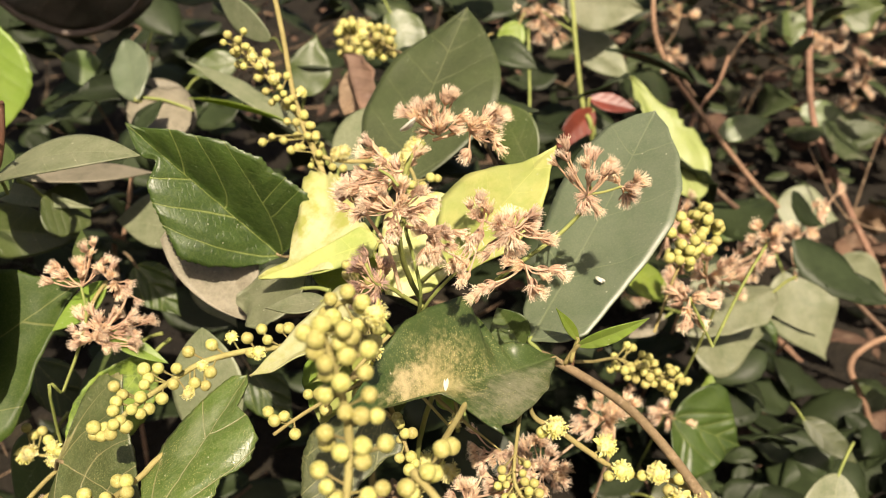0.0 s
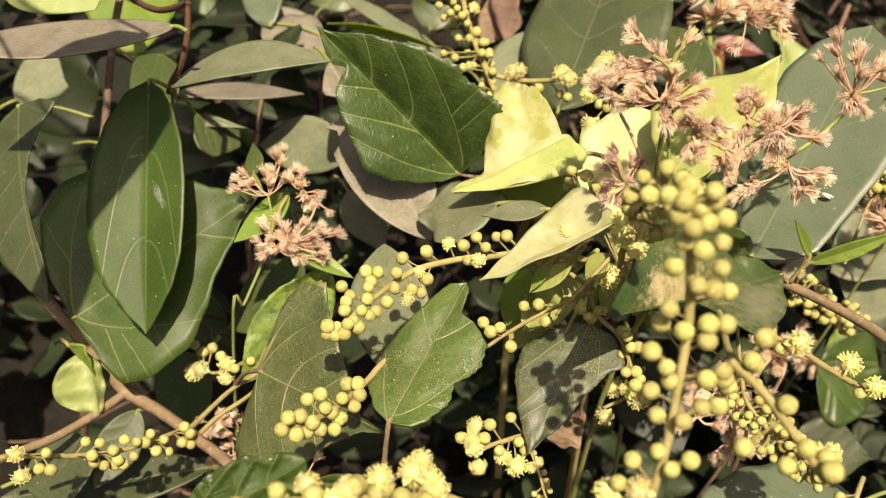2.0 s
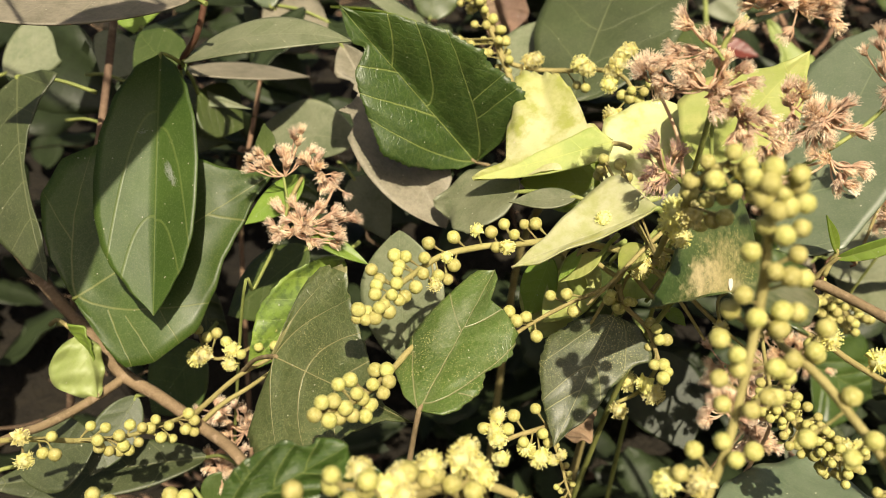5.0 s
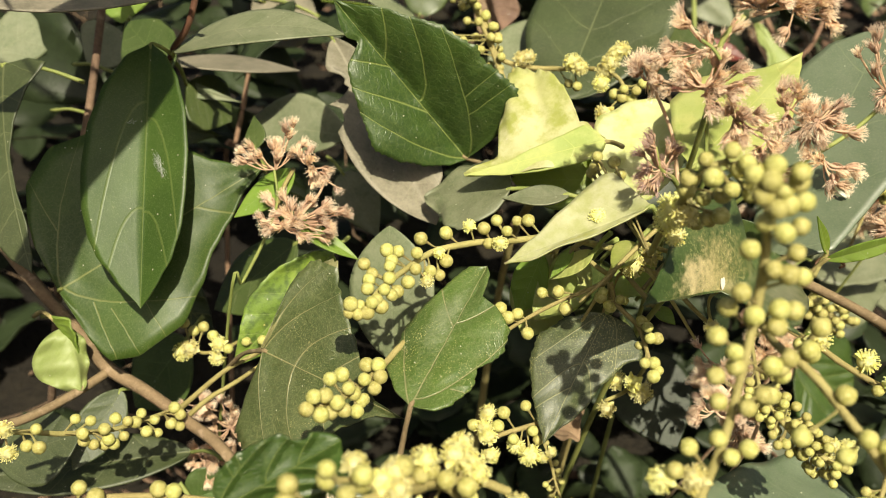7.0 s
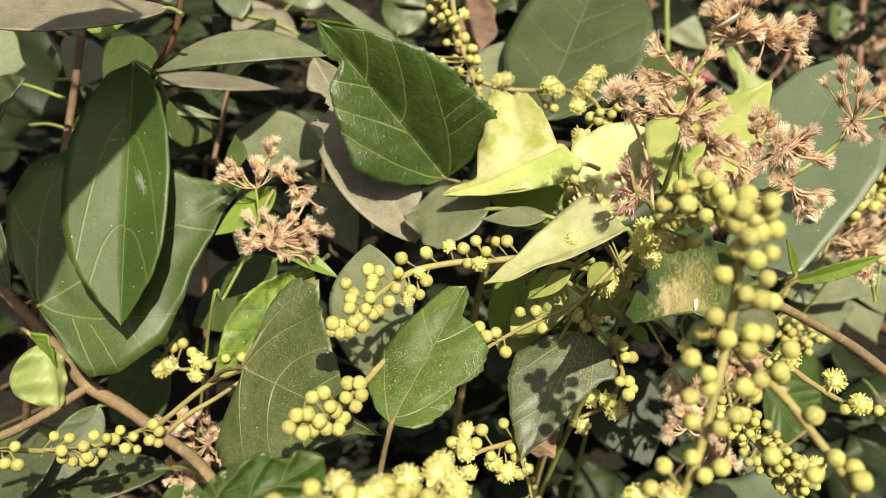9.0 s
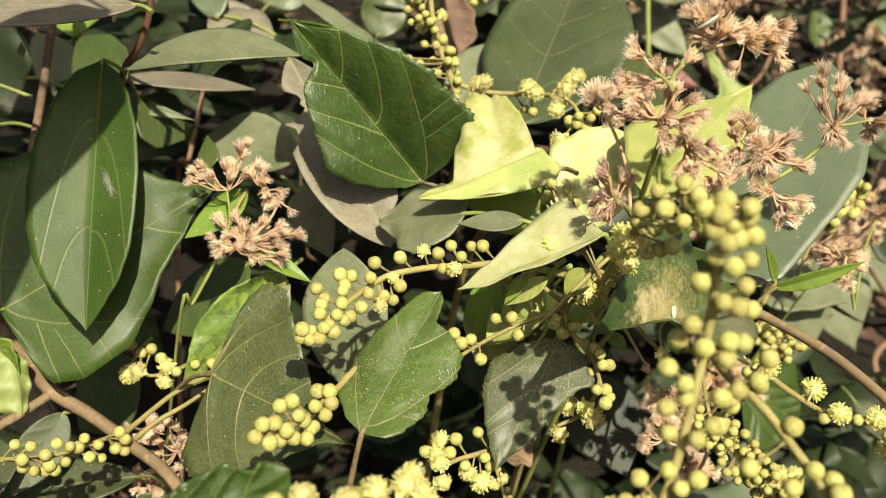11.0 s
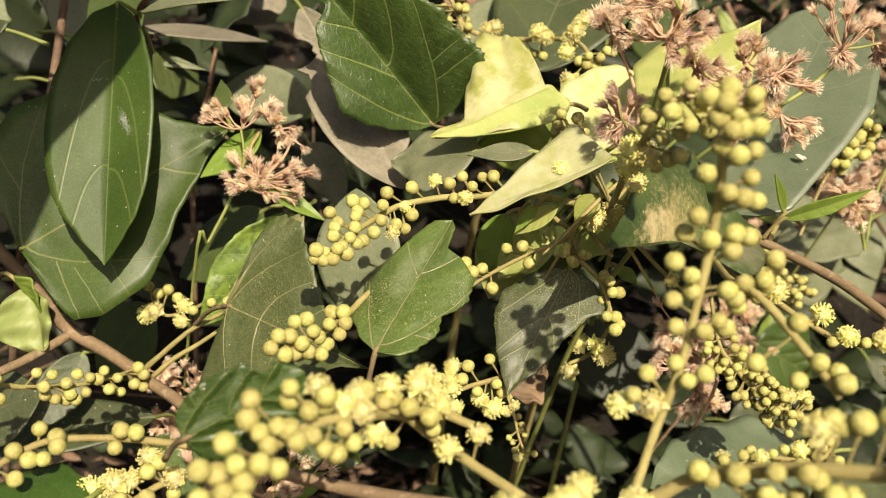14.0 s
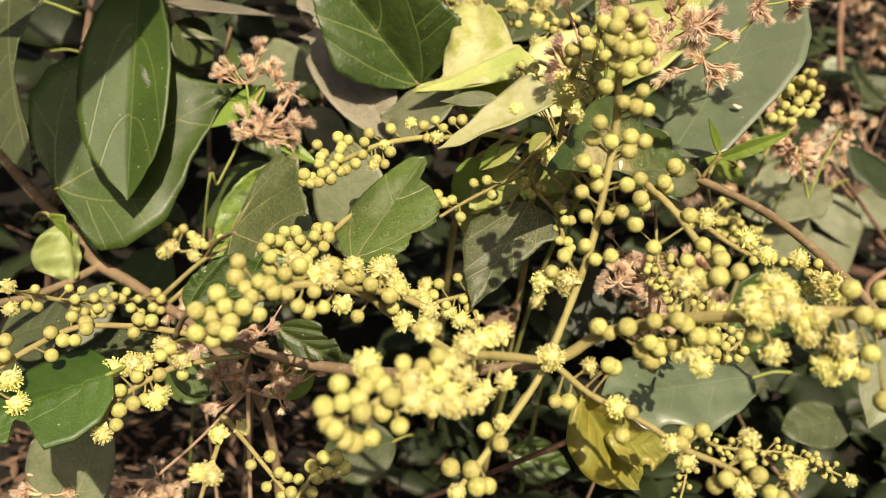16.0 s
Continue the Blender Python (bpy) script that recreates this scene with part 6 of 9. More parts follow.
leaf(leftb, (-0.1365, 0.2665, 0.8336), (-0.1547, 0.2672, 0.8058), (-0.1335, 0.2602, 0.8181), "green", stem=(-0.1314, 0.2691, 0.8410), at=0.5, q=0.5)
leaf(leftb, (-0.1010, 0.2681, 0.8697), (-0.1268, 0.2653, 0.8456), (-0.1037, 0.2570, 0.8548), "green", "dark leaf deep in shade", stem=(-0.0948, 0.2686, 0.8719), at=0.5, q=0.55, left=0.8)
leaf(leftb, (-0.0865, 0.2332, 0.8812), (-0.1111, 0.2203, 0.8518), (-0.1059, 0.2251, 0.8736), "mottled", "mottled yellow-green leaf in dappled light", side2=(-0.0906, 0.2300, 0.8609), stem=(-0.0827, 0.2403, 0.8835), at=0.45, q=0.5, wave=0.15, fold=0.1, teeth=10)
leaf(leftb, (-0.0946, 0.1258, 0.8782), (-0.0755, 0.1306, 0.8896), (-0.0910, 0.1284, 0.8887), "dark", "dark leaf with eaten edge", side2=(-0.0815, 0.1282, 0.8760), stem=(-0.1000, 0.1352, 0.8675), at=0.42, q=0.25, rb=0.3, teeth=9, wave=0.12, bite=[(1, 0.75, 0.08, 0.3)])
leaf(leftb, (-0.0832, 0.1739, 0.8522), (-0.0645, 0.1695, 0.8449), (-0.0772, 0.1697, 0.8425), "dark", stem=(-0.0858, 0.1743, 0.8525), at=0.45, q=0.5, fold=0.15, bite=[(-1, 0.6, 0.1, 0.35)])
leaf(leftb, (-0.1143, 0.1375, 0.8566), (-0.1394, 0.1264, 0.8488), (-0.1298, 0.1471, 0.8542), "smooth", "glossy green leaf with an eaten margin", side2=(-0.1199, 0.1230, 0.8486), stem=(-0.1116, 0.1512, 0.8507), rib=0.03, fold=-0.15, nv=50, edge=[(0.03, 0.5), (0.12, 0.9), (0.4, 1.0), (0.75, 0.9), (0.92, 0.5)], edge2=[(0.05, 0.5), (0.2, 0.85), (0.4, 1.0), (0.62, 0.95), (0.68, 0.35), (0.76, 0.2), (0.84, 0.6), (0.93, 0.5)])
leaf(leftb, (-0.1446, 0.1738, 0.7780), (-0.1305, 0.1782, 0.8201), (-0.1549, 0.1774, 0.8001), "grey", "pale grey leaf with spots of shade", side2=(-0.1278, 0.1750, 0.8038), stem=(-0.1467, 0.1755, 0.7681), at=0.55, q=0.4)
leaf(leftb, (-0.1730, 0.2090, 0.8241), (-0.1510, 0.2109, 0.8327), (-0.1601, 0.2018, 0.8212), "dull", stem=(-0.1798, 0.2085, 0.8219), at=0.5, q=0.5)
leaf(leftb, (-0.1130, 0.1784, 0.8375), (-0.0970, 0.1752, 0.8317), (-0.1077, 0.1749, 0.8293), "green", stem=(-0.1165, 0.1801, 0.8415), at=0.5, q=0.6)
leaf(leftb, (-0.0846, 0.1744, 0.8314), (-0.0729, 0.1774, 0.8412), (-0.0822, 0.1776, 0.8403), "lime", stem=(-0.0859, 0.1733, 0.8284), at=0.5, q=0.6)

# ---- right branch: smooth oval leaf and small bud clusters ----
rightb = thing("flowering_branch", (0.0273, 0.2039, 0.8966), "arching brown stem with a smooth oval leaf", "branch", group="flowering branches")
stalk("branch", [(0.0230, 0.2052, 0.8973, 0.00100), (0.0293, 0.2024, 0.8954, 0.00120), (0.0389, 0.1931, 0.8932, 0.00120), (0.0456, 0.1839, 0.8914, 0.00120), (0.0511, 0.1723, 0.8886, 0.00120), (0.0559, 0.1603, 0.8850, 0.00120), (0.0595, 0.1506, 0.8815, 0.00110), (0.0680, 0.1380, 0.8700, 0.00115), (0.1000, 0.1350, 0.8300, 0.00130), (0.1700, 0.2000, 0.7000, 0.00150), (0.1800, 0.2300, 0.6000, 0.00160)], M["stem"], rightb)
leaf(rightb, (0.0224, 0.2051, 0.8999), (0.0607, 0.2484, 0.9515), (0.0620, 0.2220, 0.9344), "pale", "large smooth oval grey-green leaf with specks", side2=(0.0324, 0.2411, 0.9313), stem=(0.0258, 0.2038, 0.8963), rib=0.006, hump=-0.02, nv=50, edge=[(0.038, 0.509), (0.093, 0.752), (0.182, 0.828), (0.306, 0.927), (0.427, 1.035), (0.57, 1.104), (0.707, 0.986), (0.818, 0.75), (0.933, 0.358)], edge2=[(0.103, 0.405), (0.242, 0.606), (0.421, 0.88), (0.593, 1.0), (0.753, 0.993), (0.888, 0.744), (0.964, 0.358)])
leaf(rightb, (0.0337, 0.1975, 0.9024), (0.0489, 0.1889, 0.9139), (0.0421, 0.1925, 0.9062), "lime", "small narrow young leaf", stem=(0.0312, 0.2004, 0.8957), at=0.42, q=0.7, fold=0.3, hump=0.04)
leaf(rightb, (0.0337, 0.1980, 0.9037), (0.0274, 0.1943, 0.9141), (0.0314, 0.1961, 0.9103), "lime", stem=(0.0324, 0.1989, 0.8973), at=0.4, q=0.8, fold=0.4)
leaf(rightb, (0.0209, 0.2073, 0.8971), (0.0141, 0.2090, 0.9076), (0.0213, 0.2064, 0.9064), "green", stem=(0.0244, 0.2047, 0.8959), at=0.5, q=0.6, fold=0.3)
stalk("tendril", [(0.0332, 0.2013, 0.8941, 0.00050), (0.0334, 0.2013, 0.8967, 0.00045), (0.0343, 0.2025, 0.8998, 0.00045), (0.0362, 0.2020, 0.9015, 0.00045), (0.0387, 0.2017, 0.9010, 0.00040), (0.0405, 0.2012, 0.8998, 0.00035), (0.0393, 0.2010, 0.8992, 0.00030)], M["dark_stem"], rightb, "curled dark tendril")
small_cluster = spray(rightb, [(0.0662, 0.2487, 0.8816, 0.00050), (0.0726, 0.2547, 0.8985, 0.00050), (0.0769, 0.2554, 0.9066, 0.00050), (0.0797, 0.2571, 0.9143, 0.00040), (0.0832, 0.2584, 0.9182, 0.00030)], "dense cluster of small green buds")
buds(small_cluster, [(0.0707, 0.2565, 0.9120), (0.0782, 0.2568, 0.9175), (0.0808, 0.2539, 0.9170), (0.0859, 0.2569, 0.9133), (0.0848, 0.2559, 0.9095), (0.0770, 0.2519, 0.9112), (0.0750, 0.2558, 0.9138), (0.0733, 0.2551, 0.9063), (0.0797, 0.2552, 0.9076), (0.0756, 0.2527, 0.9048), (0.0801, 0.2543, 0.9133), (0.0778, 0.2543, 0.9066), (0.0702, 0.2541, 0.9046), (0.0818, 0.2531, 0.9072), (0.0740, 0.2590, 0.9164)], 0.0017)
bud_cloud(small_cluster, 30, 9, 0.006, 0.4, 1.0, 0.0016)
lower_cluster = spray(rightb, [(0.0330, 0.2024, 0.8954, 0.00050), (0.0429, 0.2239, 0.8843, 0.00050), (0.0553, 0.2511, 0.8713, 0.00050), (0.0648, 0.2591, 0.8640, 0.00050), (0.0749, 0.2606, 0.8594, 0.00040), (0.0802, 0.2616, 0.8563, 0.00030)], "small green buds in two rows")
bud_cloud(lower_cluster, 44, 10, 0.0048, 0.45, 1.0, 0.0015)
gold_spray = spray(rightb, [(0.0214, 0.2086, 0.8887, 0.00050), (0.0216, 0.1947, 0.8889, 0.00050), (0.0222, 0.1843, 0.8896, 0.00060), (0.0272, 0.1817, 0.8881, 0.00070), (0.0335, 0.1784, 0.8847, 0.00070), (0.0413, 0.1723, 0.8824, 0.00070), (0.0493, 0.1694, 0.8829, 0.00070), (0.0545, 0.1662, 0.8827, 0.00060), (0.0584, 0.1620, 0.8797, 0.00040)], "yellow spray stalk with flowers and buds")
buds(gold_spray, [(0.0235, 0.1802, 0.8881), (0.0377, 0.1696, 0.8832), (0.0418, 0.1689, 0.8845), (0.0452, 0.1690, 0.8838), (0.0526, 0.1655, 0.8853), (0.0503, 0.1649, 0.8827), (0.0573, 0.1611, 0.8839)])
flowers(gold_spray, [(0.0263, 0.1778, 0.8909), (0.0381, 0.1774, 0.8862), (0.0483, 0.1676, 0.8854), (0.0528, 0.1665, 0.8781), (0.0535, 0.1608, 0.8804), (0.0554, 0.1590, 0.8830), (0.0568, 0.1581, 0.8801), (0.0550, 0.1603, 0.8771), (0.0523, 0.1620, 0.8825), (0.0405, 0.1689, 0.8852)], 0.0026)
gold_cluster = spray(rightb, [(0.0215, 0.2069, 0.8844, 0.00050), (0.0173, 0.1817, 0.8761, 0.00050), (0.0195, 0.1749, 0.8728, 0.00060), (0.0235, 0.1701, 0.8695, 0.00060), (0.0277, 0.1668, 0.8676, 0.00060), (0.0324, 0.1638, 0.8663, 0.00050)], "crowded small yellow-green buds")
bud_cloud(gold_cluster, 80, 21, 0.0046, 0.2, 1.0, 0.0011, 0.1, 0.0017)

chain_spray = spray(rightb, [(0.0370, 0.1880, 0.8241, 0.00050), (0.0379, 0.1710, 0.8275, 0.00050), (0.0462, 0.1659, 0.8293, 0.00050), (0.0561, 0.1636, 0.8305, 0.00050), (0.0646, 0.1605, 0.8293, 0.00040), (0.0727, 0.1581, 0.8271, 0.00030)], "thin spray of small green-yellow buds")
bud_cloud(chain_spray, 60, 31, 0.0030, 0.1, 1.0, 0.00095, 0.06, 0.0016)
tail_spray = spray(rightb, [(0.0370, 0.1880, 0.8241, 0.00040), (0.0304, 0.1644, 0.8231, 0.00040), (0.0272, 0.1565, 0.8158, 0.00030), (0.0254, 0.1509, 0.8091, 0.00030)], "pale green thin spray of tiny buds")
bud_cloud(tail_spray, 26, 32, 0.0028, 0.0, 1.0, 0.00085, 0.1, 0.0014)
arch_spray = spray(rightb, [(0.0305, 0.1475, 0.8774, 0.00050), (0.0251, 0.1406, 0.8724, 0.00050), (0.0183, 0.1379, 0.8728, 0.00050), (0.0106, 0.1366, 0.8738, 0.00040), (0.0013, 0.1345, 0.8723, 0.00030)], "small crowded buds below the branch")
bud_cloud(arch_spray, 34, 33, 0.0030, 0.15, 1.0, 0.0011, 0.05, 0.0016)

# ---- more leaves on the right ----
# Uses the darkened material, so its colour stands in for deep shade.
leaf(rightb, (0.0080, 0.2461, 0.8501), (0.0182, 0.2258, 0.8273), (0.0240, 0.2384, 0.8436), "shade_leaf", "leaf with deep shade put into its dark colour", stem=(0.0042, 0.2573, 0.8561), at=0.4, q=0.6, left=1.2)
leaf(rightb, (0.0562, 0.1922, 0.8381), (0.0062, 0.1763, 0.8364), (0.0404, 0.2051, 0.8416), "pale", "pale dusty leaf below the sprays", side2=(0.0266, 0.1676, 0.8307), stem=(0.0708, 0.1994, 0.8368), at=0.5, q=0.4, rib=0.015, wave=0.12, nv=50, edge=[(0.05, 0.5), (0.2, 1.0), (0.45, 0.95), (0.7, 0.8), (0.88, 0.4)], edge2=[(0.06, 0.4), (0.25, 0.75), (0.5, 1.0), (0.7, 0.7), (0.78, 0.85), (0.92, 0.3)])
leaf(rightb, (-0.0128, 0.1227, 0.8674), (0.0025, 0.1214, 0.8465), (-0.0149, 0.1160, 0.8578), "olive", "curled olive-yellow leaf with torn edge", side2=(0.0007, 0.1220, 0.8592), stem=(-0.0209, 0.1135, 0.8785), at=0.45, q=0.4, rb=0.4, hump=-0.08, round_off=-0.2, wave=0.2, bite=[(-1, 0.6, 0.12, 0.4), (-1, 0.35, 0.06, 0.3)])
leaf(rightb, (-0.0059, 0.1222, 0.8586), (0.0085, 0.1231, 0.8548), (0.0007, 0.1174, 0.8525), "olive", at=0.5, q=0.4, fold=-0.3, wave=0.25, bite=[(1, 0.6, 0.1, 0.4)])
leaf(rightb, (0.1248, 0.2493, 0.7932), (0.0943, 0.2399, 0.7919), (0.1133, 0.2541, 0.7986), "dull", stem=(0.1350, 0.2539, 0.7929), at=0.5, q=0.4, wave=0.08)

# ---- climber with long smooth leaves ----
climber = thing("climbing_plant", (-0.1356, 0.2679, 0.9329), "climber with long smooth dusty leaves on dark stalks", "climbing plant")
stalk("stem", [(-0.1254, 0.2476, 0.9539, 0.00090), (-0.1261, 0.2464, 0.9453, 0.00090), (-0.1289, 0.2479, 0.9376, 0.00090), (-0.1335, 0.2521, 0.9314, 0.00090), (-0.1351, 0.2530, 0.9280, 0.00080)], M["dark_stem"], climber)
stalk("stem", [(-0.1691, 0.3139, 0.9498, 0.00130), (-0.1702, 0.3053, 0.9360, 0.00130), (-0.1701, 0.2931, 0.9160, 0.00130), (-0.1708, 0.2821, 0.8962, 0.00130), (-0.1741, 0.2703, 0.8656, 0.00130), (-0.1761, 0.2610, 0.8419, 0.00130), (-0.2200, 0.3300, 0.6900, 0.00150)], M["twig"], climber)
stalk("stem", [(-0.1254, 0.2476, 0.9539, 0.00090), (-0.1419, 0.2694, 0.9496, 0.00100), (-0.1691, 0.3139, 0.9498, 0.00120)], M["dark_stem"], climber)
leaf(climber, (-0.1383, 0.2475, 0.9328), (-0.1327, 0.2094, 0.8723), (-0.1222, 0.2232, 0.9059), "smooth", "long pointed oval green leaf hanging down", side2=(-0.1512, 0.2266, 0.8998), stem=(-0.1345, 0.2525, 0.9297), fold=0.04, hump=0.01, nv=50, edge=[(0.065, 0.372), (0.163, 0.642), (0.302, 0.841), (0.447, 0.916), (0.589, 0.894), (0.711, 0.833), (0.824, 0.651), (0.902, 0.391), (0.958, 0.197)], edge2=[(0.052, 0.421), (0.188, 0.765), (0.335, 0.953), (0.494, 1.008), (0.623, 0.979), (0.734, 0.864), (0.806, 0.723), (0.899, 0.41)])
leaf(climber, (-0.1592, 0.2244, 0.8686), (-0.1068, 0.2425, 0.9025), (-0.1386, 0.2148, 0.8553), "lobed", "broad three-pointed green leaf behind", side2=(-0.1651, 0.2417, 0.9035), stem=(-0.1635, 0.2517, 0.8473), rib=0.015, wave=0.04, nv=50, edge=[(0.01, 0.157), (0.01, 0.63), (0.037, 0.952), (0.154, 1.074), (0.36, 1.033), (0.507, 0.787), (0.634, 0.506), (0.736, 0.348), (0.873, 0.125)], edge2=[(0.01, 0.112), (0.01, 0.388), (0.054, 0.641), (0.121, 0.862), (0.275, 1.001), (0.44, 0.953), (0.758, 0.426), (0.825, 0.257), (0.921, 0.092)])
leaf(climber, (-0.1887, 0.2708, 0.9195), (-0.1680, 0.2291, 0.8712), (-0.1627, 0.2453, 0.8982), "dull", "long drooping dusty leaf", side2=(-0.1943, 0.2527, 0.8903), stem=(-0.1659, 0.2716, 0.9157), hump=0.06, nv=50, edge=[(0.03, 0.6), (0.09, 0.94), (0.2, 0.49), (0.34, 0.2), (0.48, 0.06), (0.65, 0.08), (0.8, 0.15), (0.92, 0.1)], edge2=[(0.03, 0.35), (0.09, 0.65), (0.2, 0.9), (0.4, 1.0), (0.57, 0.95), (0.75, 0.7), (0.9, 0.35)])
leaf(climber, (-0.1332, 0.2507, 0.9305), (-0.0862, 0.2432, 0.9397), (-0.1091, 0.2383, 0.9323), "grey", "dust-covered leaf held level", stem=(-0.1337, 0.2513, 0.9295), at=0.5, q=0.55, fold=0.04, hump=0.1)
leaf(climber, (-0.1476, 0.2952, 0.9188), (-0.1065, 0.3115, 0.9164), (-0.1242, 0.2922, 0.9170), "brown_grey", "grey weathered leaf held level", stem=(-0.1339, 0.2523, 0.9290), at=0.5, q=0.6, hump=0.03)
leaf(climber, (-0.1401, 0.2707, 0.9205), (-0.1597, 0.2952, 0.9308), (-0.1424, 0.2839, 0.9319), "green", "dark shaded leaf", stem=(-0.1372, 0.2624, 0.9271), at=0.5, q=0.5)
leaf(climber, (-0.1271, 0.2394, 0.9489), (-0.1834, 0.2217, 0.9445), (-0.1526, 0.2200, 0.9432), "brown_grey", "long grey dusty leaf", stem=(-0.1227, 0.2363, 0.9480), at=0.5, q=0.6, left=0.8)
leaf(climber, (-0.1420, 0.2975, 0.9117), (-0.1283, 0.3026, 0.8991), (-0.1373, 0.2919, 0.8981), "green", stem=(-0.1408, 0.2801, 0.9222), at=0.5, q=0.6)
leaf(climber, (-0.1703, 0.3247, 0.9224), (-0.1825, 0.3209, 0.9112), (-0.1845, 0.3265, 0.9250), "grey", stem=(-0.1654, 0.3165, 0.9296), at=0.5, q=0.6, left=0.6)
leaf(climber, (-0.2272, 0.3424, 0.9052), (-0.2009, 0.3497, 0.9271), (-0.2179, 0.3500, 0.9258), "grey", stem=(-0.2354, 0.3410, 0.9006), at=0.5, q=0.5)
leaf(climber, (-0.2142, 0.3506, 0.9004), (-0.1932, 0.3550, 0.9144), (-0.2086, 0.3561, 0.9152), "green", stem=(-0.2205, 0.3491, 0.8958), at=0.5, q=0.6)
leaf(climber, (-0.1676, 0.2556, 0.8567), (-0.1400, 0.2603, 0.8447), (-0.1561, 0.2541, 0.8407), "green", stem=(-0.1770, 0.2663, 0.8553), at=0.5, q=0.5)
leaf(climber, (-0.1802, 0.3380, 0.9717), (-0.1731, 0.3312, 0.9250), (-0.1543, 0.3323, 0.9413), "lime", "bright lime toothed leaf", stem=(-0.1704, 0.3108, 0.9841), at=0.55, q=0.45, teeth=12, left=0.7, fold=0.1)
leaf(climber, (-0.1804, 0.2750, 0.9747), (-0.1590, 0.2659, 0.9496), (-0.1418, 0.2721, 0.9652), "pale_lime", "pale sunlit leaf", stem=(-0.1934, 0.2890, 0.9842), at=0.45, q=0.5, left=0.8)
leaf(climber, (-0.1074, 0.3723, 0.9278), (-0.1333, 0.3662, 0.9287), (-0.1239, 0.3859, 0.9359), "brown_grey", side2=(-0.1180, 0.3574, 0.9220), stem=(-0.1301, 0.3742, 0.9330), wave=0.1, nv=40, edge=[(0.03, 0.7), (0.1, 0.95), (0.3, 1.0), (0.6, 0.85), (0.85, 1.0), (0.95, 0.7)], edge2=[(0.03, 0.7), (0.12, 1.0), (0.5, 0.95), (0.9, 0.95), (0.96, 0.6)])
leaf(climber, (-0.1302, 0.3697, 0.9324), (-0.1403, 0.3949, 0.9548), (-0.1258, 0.3785, 0.9449), "pale", stem=(-0.1287, 0.3734, 0.9308), at=0.5, q=0.4, wave=0.12, fold=0.1)
leaf(climber, (-0.0901, 0.3098, 0.8951), (-0.1262, 0.3222, 0.8946), (-0.1077, 0.3207, 0.9067), "grey", stem=(-0.0840, 0.3090, 0.8937), at=0.5, q=0.6, left=0.7)

# ---- dried flower heads ----
dry = thing("dried_flower_stem", (-0.0087, 0.1798, 0.9240), "dry brown flower stem topped by tufted seed heads", "dried flower", group="dried flowers")
stalk("stem", [(0.0120, 0.3000, 0.6900, 0.00100), (0.0040, 0.2400, 0.8600, 0.00070), (-0.0085, 0.1807, 0.9304, 0.00062), (-0.0082, 0.1782, 0.9433, 0.00062), (-0.0077, 0.1793, 0.9528, 0.00060), (-0.0040, 0.1797, 0.9584, 0.00060)], M["green_stem"], dry)
stalk("stem", [(-0.0091, 0.2042, 0.8945, 0.00043), (-0.0067, 0.1927, 0.9096, 0.00043), (-0.0050, 0.1817, 0.9232, 0.00043), (-0.0067, 0.1800, 0.9333, 0.00043), (-0.0080, 0.1784, 0.9404, 0.00040), (-0.0053, 0.1777, 0.9444, 0.00036)], M["green_stem"], dry)
stalk("stem", [(-0.0091, 0.2042, 0.8945, 0.00043), (-0.0068, 0.1941, 0.9075, 0.00043), (-0.0034, 0.1838, 0.9202, 0.00043), (0.0045, 0.1811, 0.9302, 0.00036), (0.0107, 0.1809, 0.9356, 0.00032), (0.0148, 0.1801, 0.9392, 0.00029)], M["green_stem"], dry)
stalk("stem", [(-0.0067, 0.2088, 0.8836, 0.00050), (0.0009, 0.2008, 0.9027, 0.00050), (0.0075, 0.1914, 0.9176, 0.00050), (0.0150, 0.1862, 0.9269, 0.00050), (0.0263, 0.1872, 0.9354, 0.00047), (0.0324, 0.1877, 0.9426, 0.00043), (0.0329, 0.1880, 0.9464, 0.00036)], M["green_stem"], dry)
heads(dry, (-0.0009, 0.1792, 0.9612), [(-0.0043, 0.1792, 0.9660), (-0.0013, 0.1782, 0.9657), (0.0010, 0.1770, 0.9690), (-0.0059, 0.1754, 0.9650), (-0.0033, 0.1832, 0.9622), (-0.0083, 0.1768, 0.9653), (0.0003, 0.1792, 0.9630), (0.0045, 0.1784, 0.9639)])
heads(dry, (0.0056, 0.1803, 0.9610), [(0.0097, 0.1812, 0.9650), (0.0113, 0.1763, 0.9631), (0.0085, 0.1785, 0.9632), (0.0108, 0.1755, 0.9604), (0.0079, 0.1795, 0.9600), (0.0045, 0.1812, 0.9547), (0.0127, 0.1814, 0.9638)])
heads(dry, (-0.0092, 0.1794, 0.9521), [(-0.0154, 0.1835, 0.9563), (-0.0172, 0.1776, 0.9568), (-0.0130, 0.1753, 0.9556), (-0.0182, 0.1788, 0.9516), (-0.0199, 0.1773, 0.9490), (-0.0164, 0.1778, 0.9482), (-0.0127, 0.1764, 0.9493), (-0.0104, 0.1806, 0.9542), (-0.0063, 0.1816, 0.9546), (-0.0142, 0.1819, 0.9508)], extra=1)
heads(dry, (-0.0100, 0.1758, 0.9450), [(-0.0169, 0.1739, 0.9468), (-0.0188, 0.1741, 0.9437), (-0.0125, 0.1785, 0.9466), (-0.0081, 0.1736, 0.9481), (-0.0051, 0.1731, 0.9495), (-0.0034, 0.1733, 0.9451), (-0.0109, 0.1707, 0.9435), (-0.0149, 0.1775, 0.9451), (-0.0059, 0.1775, 0.9438), (-0.0016, 0.1740, 0.9468), (-0.0086, 0.1741, 0.9516)])
